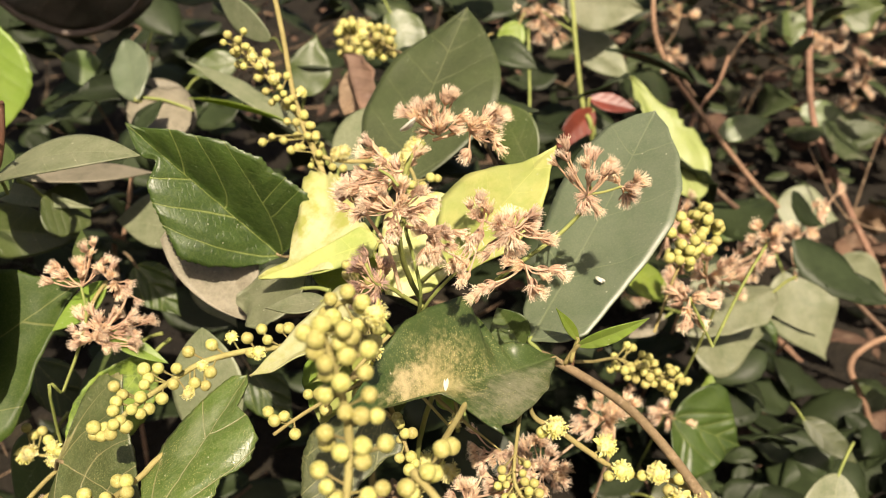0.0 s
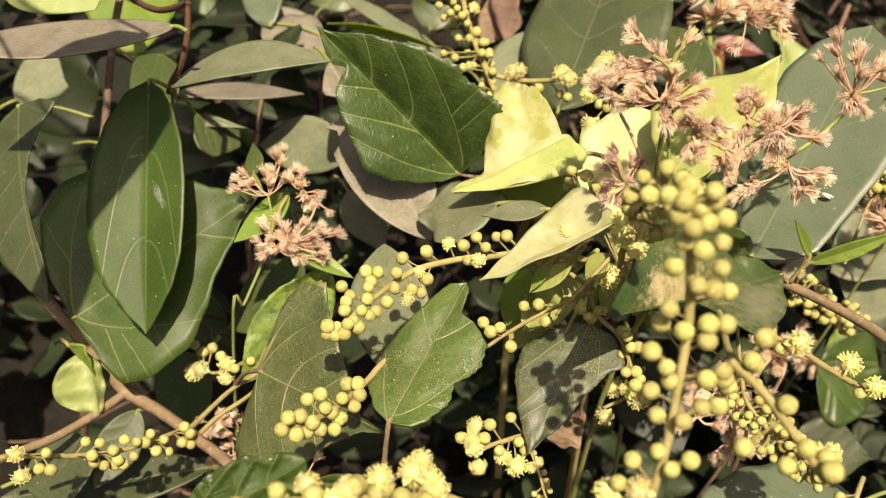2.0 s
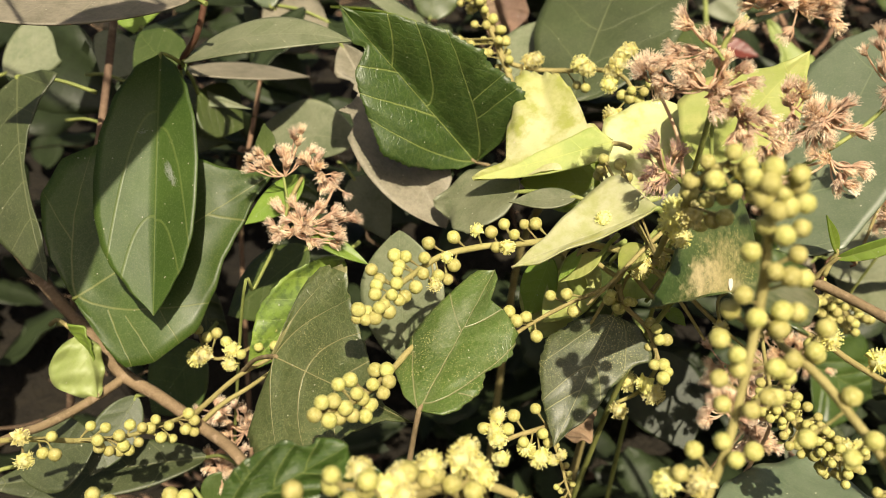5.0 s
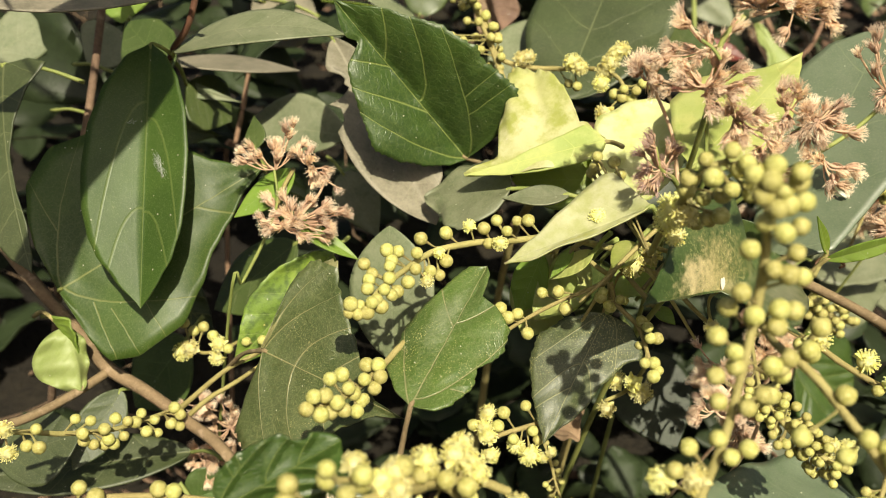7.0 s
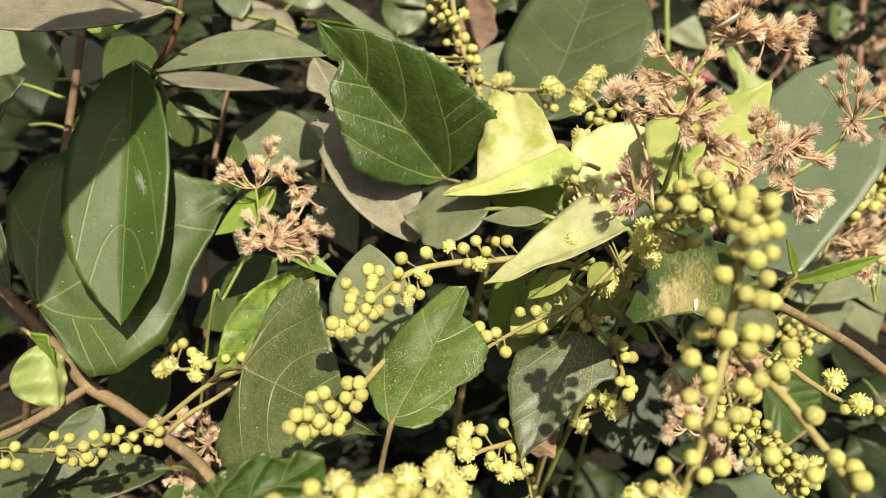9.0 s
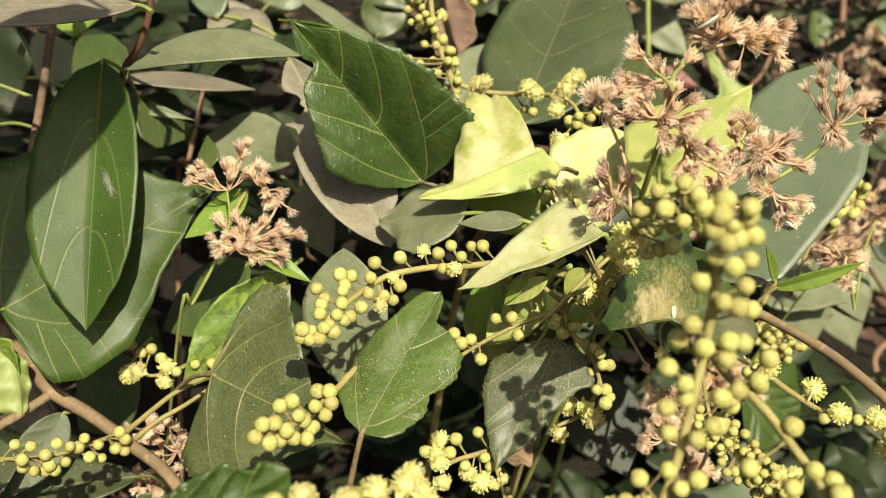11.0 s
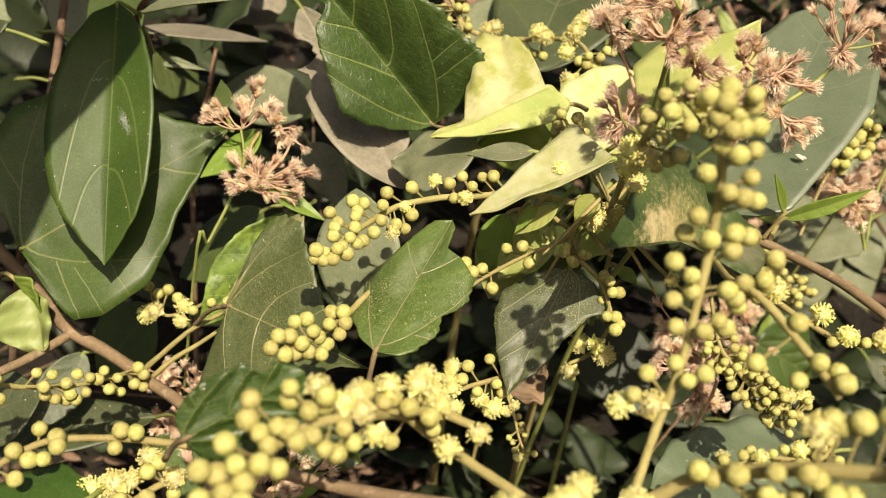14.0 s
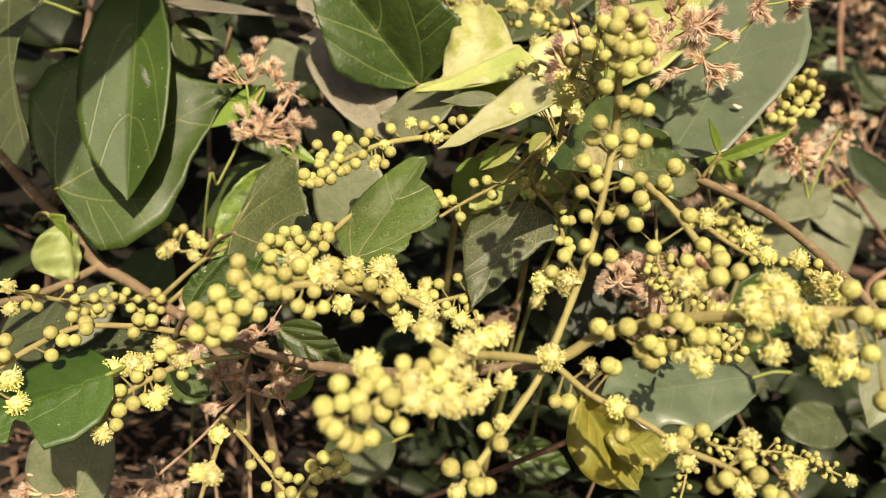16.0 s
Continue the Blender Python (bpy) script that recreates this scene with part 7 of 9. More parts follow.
heads(dry, (-0.0029, 0.1770, 0.9396), [(-0.0052, 0.1733, 0.9421), (-0.0011, 0.1738, 0.9394), (0.0007, 0.1732, 0.9415), (-0.0029, 0.1745, 0.9366), (0.0019, 0.1765, 0.9385), (-0.0017, 0.1724, 0.9355), (0.0019, 0.1716, 0.9377)])
heads(dry, (0.0087, 0.1797, 0.9412), [(0.0083, 0.1825, 0.9461), (0.0064, 0.1759, 0.9440), (0.0097, 0.1776, 0.9451), (0.0055, 0.1754, 0.9369), (0.0074, 0.1768, 0.9384), (0.0037, 0.1713, 0.9302), (0.0034, 0.1746, 0.9314)])
heads(dry, (0.0148, 0.1801, 0.9392), [(0.0116, 0.1787, 0.9422), (0.0143, 0.1826, 0.9422), (0.0173, 0.1809, 0.9424), (0.0200, 0.1830, 0.9395), (0.0217, 0.1800, 0.9373), (0.0174, 0.1800, 0.9346), (0.0130, 0.1789, 0.9363), (0.0117, 0.1787, 0.9390), (0.0162, 0.1819, 0.9385), (0.0106, 0.1791, 0.9349), (0.0151, 0.1811, 0.9329), (0.0193, 0.1822, 0.9417)])
heads(dry, (0.0181, 0.1792, 0.9310), [(0.0257, 0.1797, 0.9294), (0.0191, 0.1750, 0.9273), (0.0227, 0.1805, 0.9289), (0.0161, 0.1776, 0.9316), (0.0092, 0.1739, 0.9278), (0.0074, 0.1732, 0.9274)])
heads(dry, (0.0322, 0.1874, 0.9447), [(0.0261, 0.1871, 0.9544), (0.0312, 0.1873, 0.9524), (0.0343, 0.1913, 0.9534), (0.0362, 0.1868, 0.9506), (0.0327, 0.1846, 0.9500), (0.0306, 0.1886, 0.9436), (0.0347, 0.1858, 0.9412), (0.0376, 0.1847, 0.9512)])
heads(dry, (0.0398, 0.1880, 0.9464), [(0.0425, 0.1845, 0.9500), (0.0421, 0.1841, 0.9469), (0.0444, 0.1866, 0.9482), (0.0409, 0.1889, 0.9422), (0.0430, 0.1901, 0.9432), (0.0379, 0.1889, 0.9482)])
stalk("stem", [(-0.0092, 0.1736, 0.9506, 0.00036), (-0.0109, 0.1743, 0.9525, 0.00036), (-0.0132, 0.1747, 0.9538, 0.00029)], M["green_stem"], dry)
stalk("stem", [(-0.0021, 0.1805, 0.9586, 0.00036), (0.0020, 0.1799, 0.9600, 0.00036), (0.0056, 0.1803, 0.9610, 0.00029)], M["bract"], dry)
stalk("stem", [(-0.0080, 0.1774, 0.9407, 0.00036), (-0.0053, 0.1771, 0.9398, 0.00036), (-0.0029, 0.1770, 0.9396, 0.00029)], M["bract"], dry)
stalk("stem", [(0.0322, 0.1874, 0.9447, 0.00032), (0.0360, 0.1876, 0.9453, 0.00029), (0.0398, 0.1880, 0.9464, 0.00025)], M["green_stem"], dry)
stalk("stem", [(0.0148, 0.1801, 0.9392, 0.00029), (0.0118, 0.1803, 0.9397, 0.00029), (0.0087, 0.1797, 0.9412, 0.00025)], M["bract"], dry)
stalk("stem", [(0.0123, 0.1841, 0.9270, 0.00032), (0.0152, 0.1816, 0.9289, 0.00029), (0.0181, 0.1792, 0.9310, 0.00025)], M["bract"], dry)
part("husk", leaf_mesh(bmesh.new(), (-0.0084, 0.1696, 0.9630), (-0.0054, 0.1685, 0.9659), (-0.0068, 0.1683, 0.9653), at=0.5, q=0.5, hump=0.1, nv=8, nu=3), M["white"], dry, "white dry husk")
dry_left = thing("dried_flower_stem", (-0.1001, 0.2209, 0.8866), "small dry brown flower stem with tufted heads among leaves", "dried flower", group="dried flowers")
stalk("stem", [(-0.1400, 0.3000, 0.6900, 0.00060), (-0.1135, 0.2236, 0.8645, 0.00045), (-0.1095, 0.2233, 0.8751, 0.00045), (-0.1044, 0.2243, 0.8865, 0.00045), (-0.1010, 0.2262, 0.8972, 0.00040), (-0.1022, 0.2286, 0.9058, 0.00035)], M["green_stem"], dry_left)
stalk("stem", [(-0.1029, 0.2244, 0.8898, 0.00040), (-0.0963, 0.2245, 0.8934, 0.00040), (-0.0906, 0.2256, 0.8998, 0.00035), (-0.0887, 0.2272, 0.9041, 0.00030)], M["bract"], dry_left)
heads(dry_left, (-0.1018, 0.2285, 0.9058), [(-0.1092, 0.2287, 0.9120), (-0.1088, 0.2289, 0.9089), (-0.1030, 0.2297, 0.9127), (-0.1009, 0.2290, 0.9120), (-0.0979, 0.2281, 0.9160), (-0.0947, 0.2310, 0.9129)])
heads(dry_left, (-0.0934, 0.2289, 0.9079), [(-0.0957, 0.2313, 0.9092), (-0.0933, 0.2315, 0.9119), (-0.0919, 0.2249, 0.9071), (-0.0877, 0.2277, 0.9066), (-0.0847, 0.2235, 0.9029), (-0.0916, 0.2277, 0.9027), (-0.0890, 0.2265, 0.9048)])
heads(dry_left, (-0.0963, 0.2247, 0.8941), [(-0.1053, 0.2293, 0.8980), (-0.0989, 0.2271, 0.8960), (-0.0942, 0.2219, 0.8960), (-0.0885, 0.2233, 0.8965), (-0.0833, 0.2272, 0.8960), (-0.0998, 0.2263, 0.8999), (-0.0918, 0.2256, 0.8997), (-0.0863, 0.2229, 0.8935), (-0.0939, 0.2270, 0.8969), (-0.0880, 0.2284, 0.8979), (-0.1016, 0.2249, 0.8949)])
heads(dry_left, (-0.0992, 0.2240, 0.8918), [(-0.1049, 0.2269, 0.8913), (-0.1014, 0.2239, 0.8911), (-0.0938, 0.2196, 0.8905), (-0.0873, 0.2238, 0.8888), (-0.0983, 0.2230, 0.8927), (-0.1028, 0.2200, 0.8913), (-0.0906, 0.2261, 0.8910), (-0.0950, 0.2205, 0.8938)])
leaf(dry_left, (-0.0981, 0.2362, 0.9038), (-0.1129, 0.2298, 0.8911), (-0.1029, 0.2285, 0.8947), "lime", stem=(-0.1010, 0.2262, 0.8972), at=0.4, q=0.6, left=0.8)
leaf(dry_left, (-0.0967, 0.2273, 0.8924), (-0.0789, 0.2249, 0.8832), (-0.0886, 0.2234, 0.8864), "lime", stem=(-0.0994, 0.2252, 0.8922), at=0.4, q=0.6, left=0.8, fold=0.2)
leaf(dry_left, (-0.1109, 0.2501, 0.9047), (-0.1127, 0.2586, 0.9124), (-0.1082, 0.2512, 0.9079), "green", stem=(-0.1060, 0.2383, 0.9026), at=0.3, q=0.8)
dry_dark = thing("dried_flower_stem", (-0.0192, 0.1663, 0.9279), "dull purple-brown tufted seed heads", "dried flower", group="dried flowers")
stalk("stem", [(-0.0100, 0.3000, 0.6900, 0.00100), (-0.0080, 0.2200, 0.8500, 0.00080), (0.0016, 0.1935, 0.9046, 0.00060), (-0.0095, 0.1838, 0.9220, 0.00055), (-0.0149, 0.1801, 0.9265, 0.00050), (-0.0170, 0.1798, 0.9312, 0.00040)], M["green_stem"], dry_dark)
heads(dry_dark, (-0.0149, 0.1801, 0.9265), [(-0.0180, 0.1828, 0.9332), (-0.0203, 0.1807, 0.9296), (-0.0152, 0.1811, 0.9233), (-0.0136, 0.1806, 0.9317), (-0.0190, 0.1774, 0.9266), (-0.0122, 0.1794, 0.9314), (-0.0196, 0.1762, 0.9237), (-0.0154, 0.1806, 0.9283), (-0.0178, 0.1801, 0.9307), (-0.0132, 0.1810, 0.9259)], PURPLE_HEADS, size=0.0044, extra=1)
heads(dry_dark, (-0.0190, 0.1849, 0.9440), [(-0.0228, 0.1833, 0.9462), (-0.0216, 0.1849, 0.9483), (-0.0194, 0.1835, 0.9472), (-0.0188, 0.1895, 0.9477), (-0.0144, 0.1886, 0.9490), (-0.0171, 0.1858, 0.9414), (-0.0226, 0.1866, 0.9472)], size=0.0056, extra=0)
stalk("stem", [(-0.0095, 0.1838, 0.9220, 0.00050), (-0.0124, 0.1847, 0.9327, 0.00040), (-0.0190, 0.1849, 0.9440, 0.00035)], M["bract"], dry_dark)
dry_right = thing("dried_flower_stem", (0.0953, 0.2886, 0.8866), "brown tufted seed heads on a thin green stalk", "dried flower", group="dried flowers")
stalk("stem", [(0.0800, 0.3800, 0.6900, 0.00060), (0.1014, 0.3014, 0.8633, 0.00050), (0.0939, 0.2898, 0.8840, 0.00050), (0.0913, 0.2907, 0.8923, 0.00040)], M["green_stem"], dry_right)
heads(dry_right, (0.0939, 0.2898, 0.8840), [(0.0846, 0.2884, 0.8931), (0.0878, 0.2813, 0.8916), (0.0977, 0.2945, 0.8799), (0.0992, 0.2883, 0.8868), (0.0996, 0.2796, 0.8943), (0.1045, 0.2806, 0.8877), (0.0943, 0.2767, 0.8820), (0.0907, 0.2927, 0.8829), (0.1064, 0.2953, 0.8774), (0.0911, 0.2836, 0.8939), (0.0851, 0.2951, 0.8841), (0.1088, 0.2853, 0.8901), (0.1138, 0.2954, 0.8927), (0.1113, 0.3001, 0.8932), (0.1174, 0.2927, 0.8894), (0.1220, 0.2980, 0.8918)], size=0.0062)
heads(dry_right, (0.0918, 0.3145, 0.8993), [(0.0861, 0.3132, 0.8998), (0.0907, 0.3119, 0.9035), (0.0949, 0.3137, 0.8985), (0.0886, 0.3131, 0.8953)], size=0.0056)
stalk("stem", [(0.0939, 0.2898, 0.8840, 0.00050), (0.0922, 0.3015, 0.8927, 0.00040), (0.0918, 0.3145, 0.8993, 0.00040)], M["bract"], dry_right)
dry_low = thing("dried_flower_stem", (0.0573, 0.2621, 0.8430), "faded brown seed heads below the stem", "dried flower", group="dried flowers")
stalk("stem", [(0.0600, 0.3600, 0.6900, 0.00060), (0.0592, 0.2667, 0.8264, 0.00060), (0.0554, 0.2621, 0.8430, 0.00050)], M["bract"], dry_low)
heads(dry_low, (0.0554, 0.2621, 0.8430), [(0.0461, 0.2553, 0.8524), (0.0526, 0.2606, 0.8526), (0.0571, 0.2581, 0.8508), (0.0585, 0.2507, 0.8508), (0.0513, 0.2564, 0.8464), (0.0450, 0.2575, 0.8446), (0.0626, 0.2624, 0.8516), (0.0500, 0.2625, 0.8360), (0.0555, 0.2565, 0.8408)], size=0.0062)
heads(dry_low, (0.0944, 0.3153, 0.8137), [(0.0921, 0.3243, 0.8111), (0.0982, 0.3192, 0.8087), (0.1036, 0.3223, 0.8096), (0.0939, 0.3155, 0.8070), (0.1031, 0.3154, 0.8083), (0.0871, 0.3131, 0.8111)], size=0.0066)
heads(dry_low, (0.0295, 0.2220, 0.8497), [(0.0235, 0.2305, 0.8500), (0.0270, 0.2153, 0.8561), (0.0313, 0.2216, 0.8480), (0.0248, 0.2237, 0.8445), (0.0326, 0.2216, 0.8558), (0.0186, 0.2123, 0.8563), (0.0274, 0.2036, 0.8549), (0.0336, 0.2060, 0.8605), (0.0253, 0.2173, 0.8624), (0.0337, 0.2197, 0.8444)], size=0.006)
stalk("stem", [(0.0554, 0.2621, 0.8430, 0.00050), (0.0737, 0.2887, 0.8283, 0.00040), (0.0944, 0.3153, 0.8137, 0.00040)], M["bract"], dry_low)
stalk("stem", [(0.0554, 0.2621, 0.8430, 0.00050), (0.0409, 0.2415, 0.8449, 0.00040), (0.0295, 0.2220, 0.8497, 0.00040)], M["bract"], dry_low)
dry_back = thing("dried_flower_stem", (0.0482, 0.4607, 0.9501), "faded brown seed heads on a green stalk", "dried flower", group="dried flowers")
stalk("stem", [(0.0642, 0.4602, 0.9779, 0.00120), (0.0672, 0.4486, 0.9431, 0.00120), (0.0708, 0.4398, 0.9161, 0.00120), (0.0755, 0.4350, 0.8998, 0.00120), (0.0900, 0.5000, 0.8000, 0.00100)], M["green_stem"], dry_back)
heads(dry_back, (0.0511, 0.4647, 0.9610), [(0.0370, 0.4705, 0.9634), (0.0427, 0.4677, 0.9594), (0.0474, 0.4573, 0.9630), (0.0552, 0.4733, 0.9575), (0.0587, 0.4559, 0.9618), (0.0457, 0.4658, 0.9539), (0.0510, 0.4468, 0.9530), (0.0590, 0.4668, 0.9538), (0.0631, 0.4620, 0.9471), (0.0404, 0.4740, 0.9574), (0.0491, 0.4683, 0.9464)], size=0.0078)
stalk("stem", [(0.0672, 0.4515, 0.9511, 0.00060), (0.0593, 0.4586, 0.9560, 0.00050), (0.0511, 0.4647, 0.9610, 0.00050)], M["green_stem"], dry_back)
stalk("stem", [(0.0439, 0.4617, 0.9529, 0.00070), (0.0445, 0.4518, 0.9255, 0.00070), (0.0453, 0.4428, 0.9010, 0.00070), (0.0600, 0.5000, 0.8000, 0.00100)], M["green_stem"], dry_back)
stalk("stem", [(0.2626, 0.6348, 0.9313, 0.00035), (0.2703, 0.6503, 0.9278, 0.00030), (0.2768, 0.6616, 0.9248, 0.00030)], M["bract"], dry_back)
heads(dry_back, (0.2768, 0.6616, 0.9248), [(0.2676, 0.6623, 0.9252), (0.2807, 0.6603, 0.9173), (0.2685, 0.6655, 0.9333), (0.2818, 0.6606, 0.9216), (0.2868, 0.6573, 0.9185), (0.2759, 0.6619, 0.9266), (0.2957, 0.6639, 0.9265)], size=0.008)
stalk("stem", [(0.2626, 0.6348, 0.9313, 0.00035), (0.2631, 0.6263, 0.9294, 0.00030), (0.2677, 0.6138, 0.9280, 0.00030)], M["bract"], dry_back)
heads(dry_back, (0.2677, 0.6138, 0.9280), [(0.2645, 0.6122, 0.9286), (0.2705, 0.6142, 0.9231), (0.2753, 0.6131, 0.9266), (0.2546, 0.6111, 0.9235), (0.2564, 0.6112, 0.9295), (0.2568, 0.6128, 0.9281), (0.2613, 0.6112, 0.9268)], size=0.008)
stalk("stem", [(0.2626, 0.6348, 0.9313, 0.00035), (0.2859, 0.6445, 0.9193, 0.00030), (0.3052, 0.6500, 0.9075, 0.00030)], M["bract"], dry_back)
heads(dry_back, (0.3052, 0.6500, 0.9075), [(0.3033, 0.6487, 0.9031), (0.3053, 0.6507, 0.9048), (0.3067, 0.6541, 0.9140), (0.3092, 0.6521, 0.9129), (0.3179, 0.6502, 0.9110), (0.3088, 0.6475, 0.9079), (0.3121, 0.6520, 0.9115)], size=0.008)
stalk("stem", [(0.2626, 0.6348, 0.9313, 0.00035), (0.2745, 0.6253, 0.9339, 0.00030), (0.2824, 0.6117, 0.9369, 0.00030)], M["bract"], dry_back)
heads(dry_back, (0.2824, 0.6117, 0.9369), [(0.2833, 0.6134, 0.9421), (0.2881, 0.6112, 0.9337), (0.2935, 0.6115, 0.9395), (0.2871, 0.6120, 0.9333), (0.2835, 0.6092, 0.9357), (0.2830, 0.6116, 0.9410), (0.2745, 0.6110, 0.9397)], size=0.008)
stalk("stem", [(0.3000, 0.6800, 0.8400, 0.00100), (0.2546, 0.6411, 0.8902, 0.00080), (0.2587, 0.6381, 0.9111, 0.00070), (0.2626, 0.6348, 0.9313, 0.00060)], M["twig"], dry_back)
stalk("stem", [(0.1534, 0.6117, 0.9262, 0.00035), (0.1532, 0.6190, 0.9230, 0.00030), (0.1564, 0.6222, 0.9202, 0.00030)], M["bract"], dry_back)
heads(dry_back, (0.1564, 0.6222, 0.9202), [(0.1633, 0.6222, 0.9197), (0.1549, 0.6194, 0.9080), (0.1524, 0.6231, 0.9288), (0.1468, 0.6237, 0.9236), (0.1613, 0.6211, 0.9144), (0.1640, 0.6159, 0.9081), (0.1679, 0.6179, 0.9161)], size=0.008)
stalk("stem", [(0.1534, 0.6117, 0.9262, 0.00035), (0.1442, 0.6087, 0.9236, 0.00030), (0.1353, 0.6017, 0.9216, 0.00030)], M["bract"], dry_back)
heads(dry_back, (0.1353, 0.6017, 0.9216), [(0.1360, 0.6020, 0.9227), (0.1502, 0.6009, 0.9159), (0.1326, 0.6032, 0.9215), (0.1525, 0.6029, 0.9228), (0.1407, 0.5992, 0.9172), (0.1392, 0.5993, 0.9174), (0.1322, 0.6024, 0.9244)], size=0.008)
stalk("stem", [(0.1534, 0.6117, 0.9262, 0.00035), (0.1580, 0.6082, 0.9368, 0.00030), (0.1576, 0.6006, 0.9476, 0.00030)], M["bract"], dry_back)
heads(dry_back, (0.1576, 0.6006, 0.9476), [(0.1520, 0.6008, 0.9434), (0.1506, 0.6006, 0.9520), (0.1559, 0.5986, 0.9466), (0.1549, 0.6069, 0.9648), (0.1685, 0.6031, 0.9489), (0.1529, 0.5967, 0.9428), (0.1530, 0.6010, 0.9570)], size=0.008)
stalk("stem", [(0.2000, 0.6600, 0.8200, 0.00100), (0.1826, 0.6156, 0.8786, 0.00080), (0.1678, 0.6138, 0.9028, 0.00070), (0.1534, 0.6117, 0.9262, 0.00060)], M["twig"], dry_back)
stalk("stem", [(0.3179, 0.6655, 0.8988, 0.00035), (0.3224, 0.6722, 0.8922, 0.00030), (0.3202, 0.6748, 0.8862, 0.00030)], M["bract"], dry_back)
heads(dry_back, (0.3202, 0.6748, 0.8862), [(0.3212, 0.6707, 0.8820), (0.3233, 0.6732, 0.8822), (0.3198, 0.6763, 0.8899), (0.3141, 0.6731, 0.8875), (0.3170, 0.6702, 0.8794), (0.3256, 0.6779, 0.8944), (0.3263, 0.6749, 0.8857)], size=0.0085)
stalk("stem", [(0.3179, 0.6655, 0.8988, 0.00035), (0.3220, 0.6741, 0.8863, 0.00030), (0.3198, 0.6785, 0.8742, 0.00030)], M["bract"], dry_back)
heads(dry_back, (0.3198, 0.6785, 0.8742), [(0.3258, 0.6828, 0.8844), (0.3328, 0.6806, 0.8780), (0.3179, 0.6708, 0.8610), (0.3070, 0.6776, 0.8733), (0.3131, 0.6808, 0.8769), (0.3154, 0.6783, 0.8682), (0.3177, 0.6759, 0.8712)], size=0.0085)
stalk("stem", [(0.3600, 0.7200, 0.8400, 0.00100), (0.3144, 0.6662, 0.8421, 0.00080), (0.3162, 0.6667, 0.8729, 0.00070), (0.3179, 0.6655, 0.8988, 0.00060)], M["twig"], dry_back)
stalk("stem", [(0.1023, 0.3777, 0.8683, 0.00035), (0.0995, 0.3800, 0.8568, 0.00030), (0.0919, 0.3784, 0.8465, 0.00030)], M["bract"], dry_right)
heads(dry_right, (0.0919, 0.3784, 0.8465), [(0.0916, 0.3781, 0.8418), (0.0911, 0.3816, 0.8544), (0.0894, 0.3771, 0.8379), (0.0835, 0.3746, 0.8414), (0.0951, 0.3779, 0.8436), (0.0967, 0.3807, 0.8490), (0.0911, 0.3743, 0.8368)], size=0.0066)
stalk("stem", [(0.1023, 0.3777, 0.8683, 0.00035), (0.1061, 0.3820, 0.8683, 0.00030), (0.1074, 0.3825, 0.8697, 0.00030)], M["bract"], dry_right)
heads(dry_right, (0.1074, 0.3825, 0.8697), [(0.1111, 0.3777, 0.8637), (0.1107, 0.3794, 0.8669), (0.1103, 0.3798, 0.8685), (0.1126, 0.3804, 0.8712), (0.1131, 0.3806, 0.8707), (0.0982, 0.3852, 0.8766), (0.1057, 0.3811, 0.8729)], size=0.0066)
stalk("stem", [(0.1023, 0.3777, 0.8683, 0.00035), (0.1011, 0.3716, 0.8614, 0.00030), (0.1022, 0.3619, 0.8561, 0.00030)], M["bract"], dry_right)
heads(dry_right, (0.1022, 0.3619, 0.8561), [(0.1074, 0.3644, 0.8605), (0.1046, 0.3605, 0.8502), (0.1046, 0.3594, 0.8461), (0.0998, 0.3629, 0.8557), (0.1034, 0.3633, 0.8581), (0.1024, 0.3630, 0.8542), (0.1025, 0.3646, 0.8582)], size=0.0066)
stalk("stem", [(0.1023, 0.3777, 0.8683, 0.00035), (0.1041, 0.3811, 0.8699, 0.00030), (0.1034, 0.3807, 0.8728, 0.00030)], M["bract"], dry_right)
heads(dry_right, (0.1034, 0.3807, 0.8728), [(0.0972, 0.3813, 0.8740), (0.0976, 0.3823, 0.8716), (0.1006, 0.3788, 0.8749), (0.0985, 0.3781, 0.8729), (0.1118, 0.3816, 0.8833), (0.1058, 0.3784, 0.8722), (0.1009, 0.3821, 0.8800)], size=0.0066)
stalk("stem", [(0.1100, 0.4400, 0.7400, 0.00080), (0.1128, 0.3836, 0.8260, 0.00060), (0.1075, 0.3817, 0.8501, 0.00060), (0.1023, 0.3777, 0.8683, 0.00050)], M["bract"], dry_right)
stalk("stem", [(0.1790, 0.4230, 0.8464, 0.00035), (0.1858, 0.4322, 0.8491, 0.00030), (0.1943, 0.4377, 0.8534, 0.00030)], M["bract"], dry_right)
heads(dry_right, (0.1943, 0.4377, 0.8534), [(0.1951, 0.4371, 0.8537), (0.2011, 0.4403, 0.8591), (0.2102, 0.4451, 0.8714), (0.1936, 0.4334, 0.8491), (0.1927, 0.4384, 0.8581), (0.1939, 0.4360, 0.8494), (0.2015, 0.4399, 0.8627)], size=0.0068)
stalk("stem", [(0.1790, 0.4230, 0.8464, 0.00035), (0.1863, 0.4348, 0.8452, 0.00030), (0.1919, 0.4429, 0.8455, 0.00030)], M["bract"], dry_right)
heads(dry_right, (0.1919, 0.4429, 0.8455), [(0.1917, 0.4384, 0.8402), (0.1898, 0.4425, 0.8444), (0.1863, 0.4426, 0.8480), (0.1795, 0.4453, 0.8509), (0.1880, 0.4441, 0.8503), (0.2056, 0.4498, 0.8589), (0.1782, 0.4443, 0.8441)], size=0.0068)
stalk("stem", [(0.2000, 0.4800, 0.7500, 0.00080), (0.1930, 0.4293, 0.8053, 0.00060), (0.1859, 0.4263, 0.8262, 0.00060), (0.1790, 0.4230, 0.8464, 0.00050)], M["bract"], dry_right)
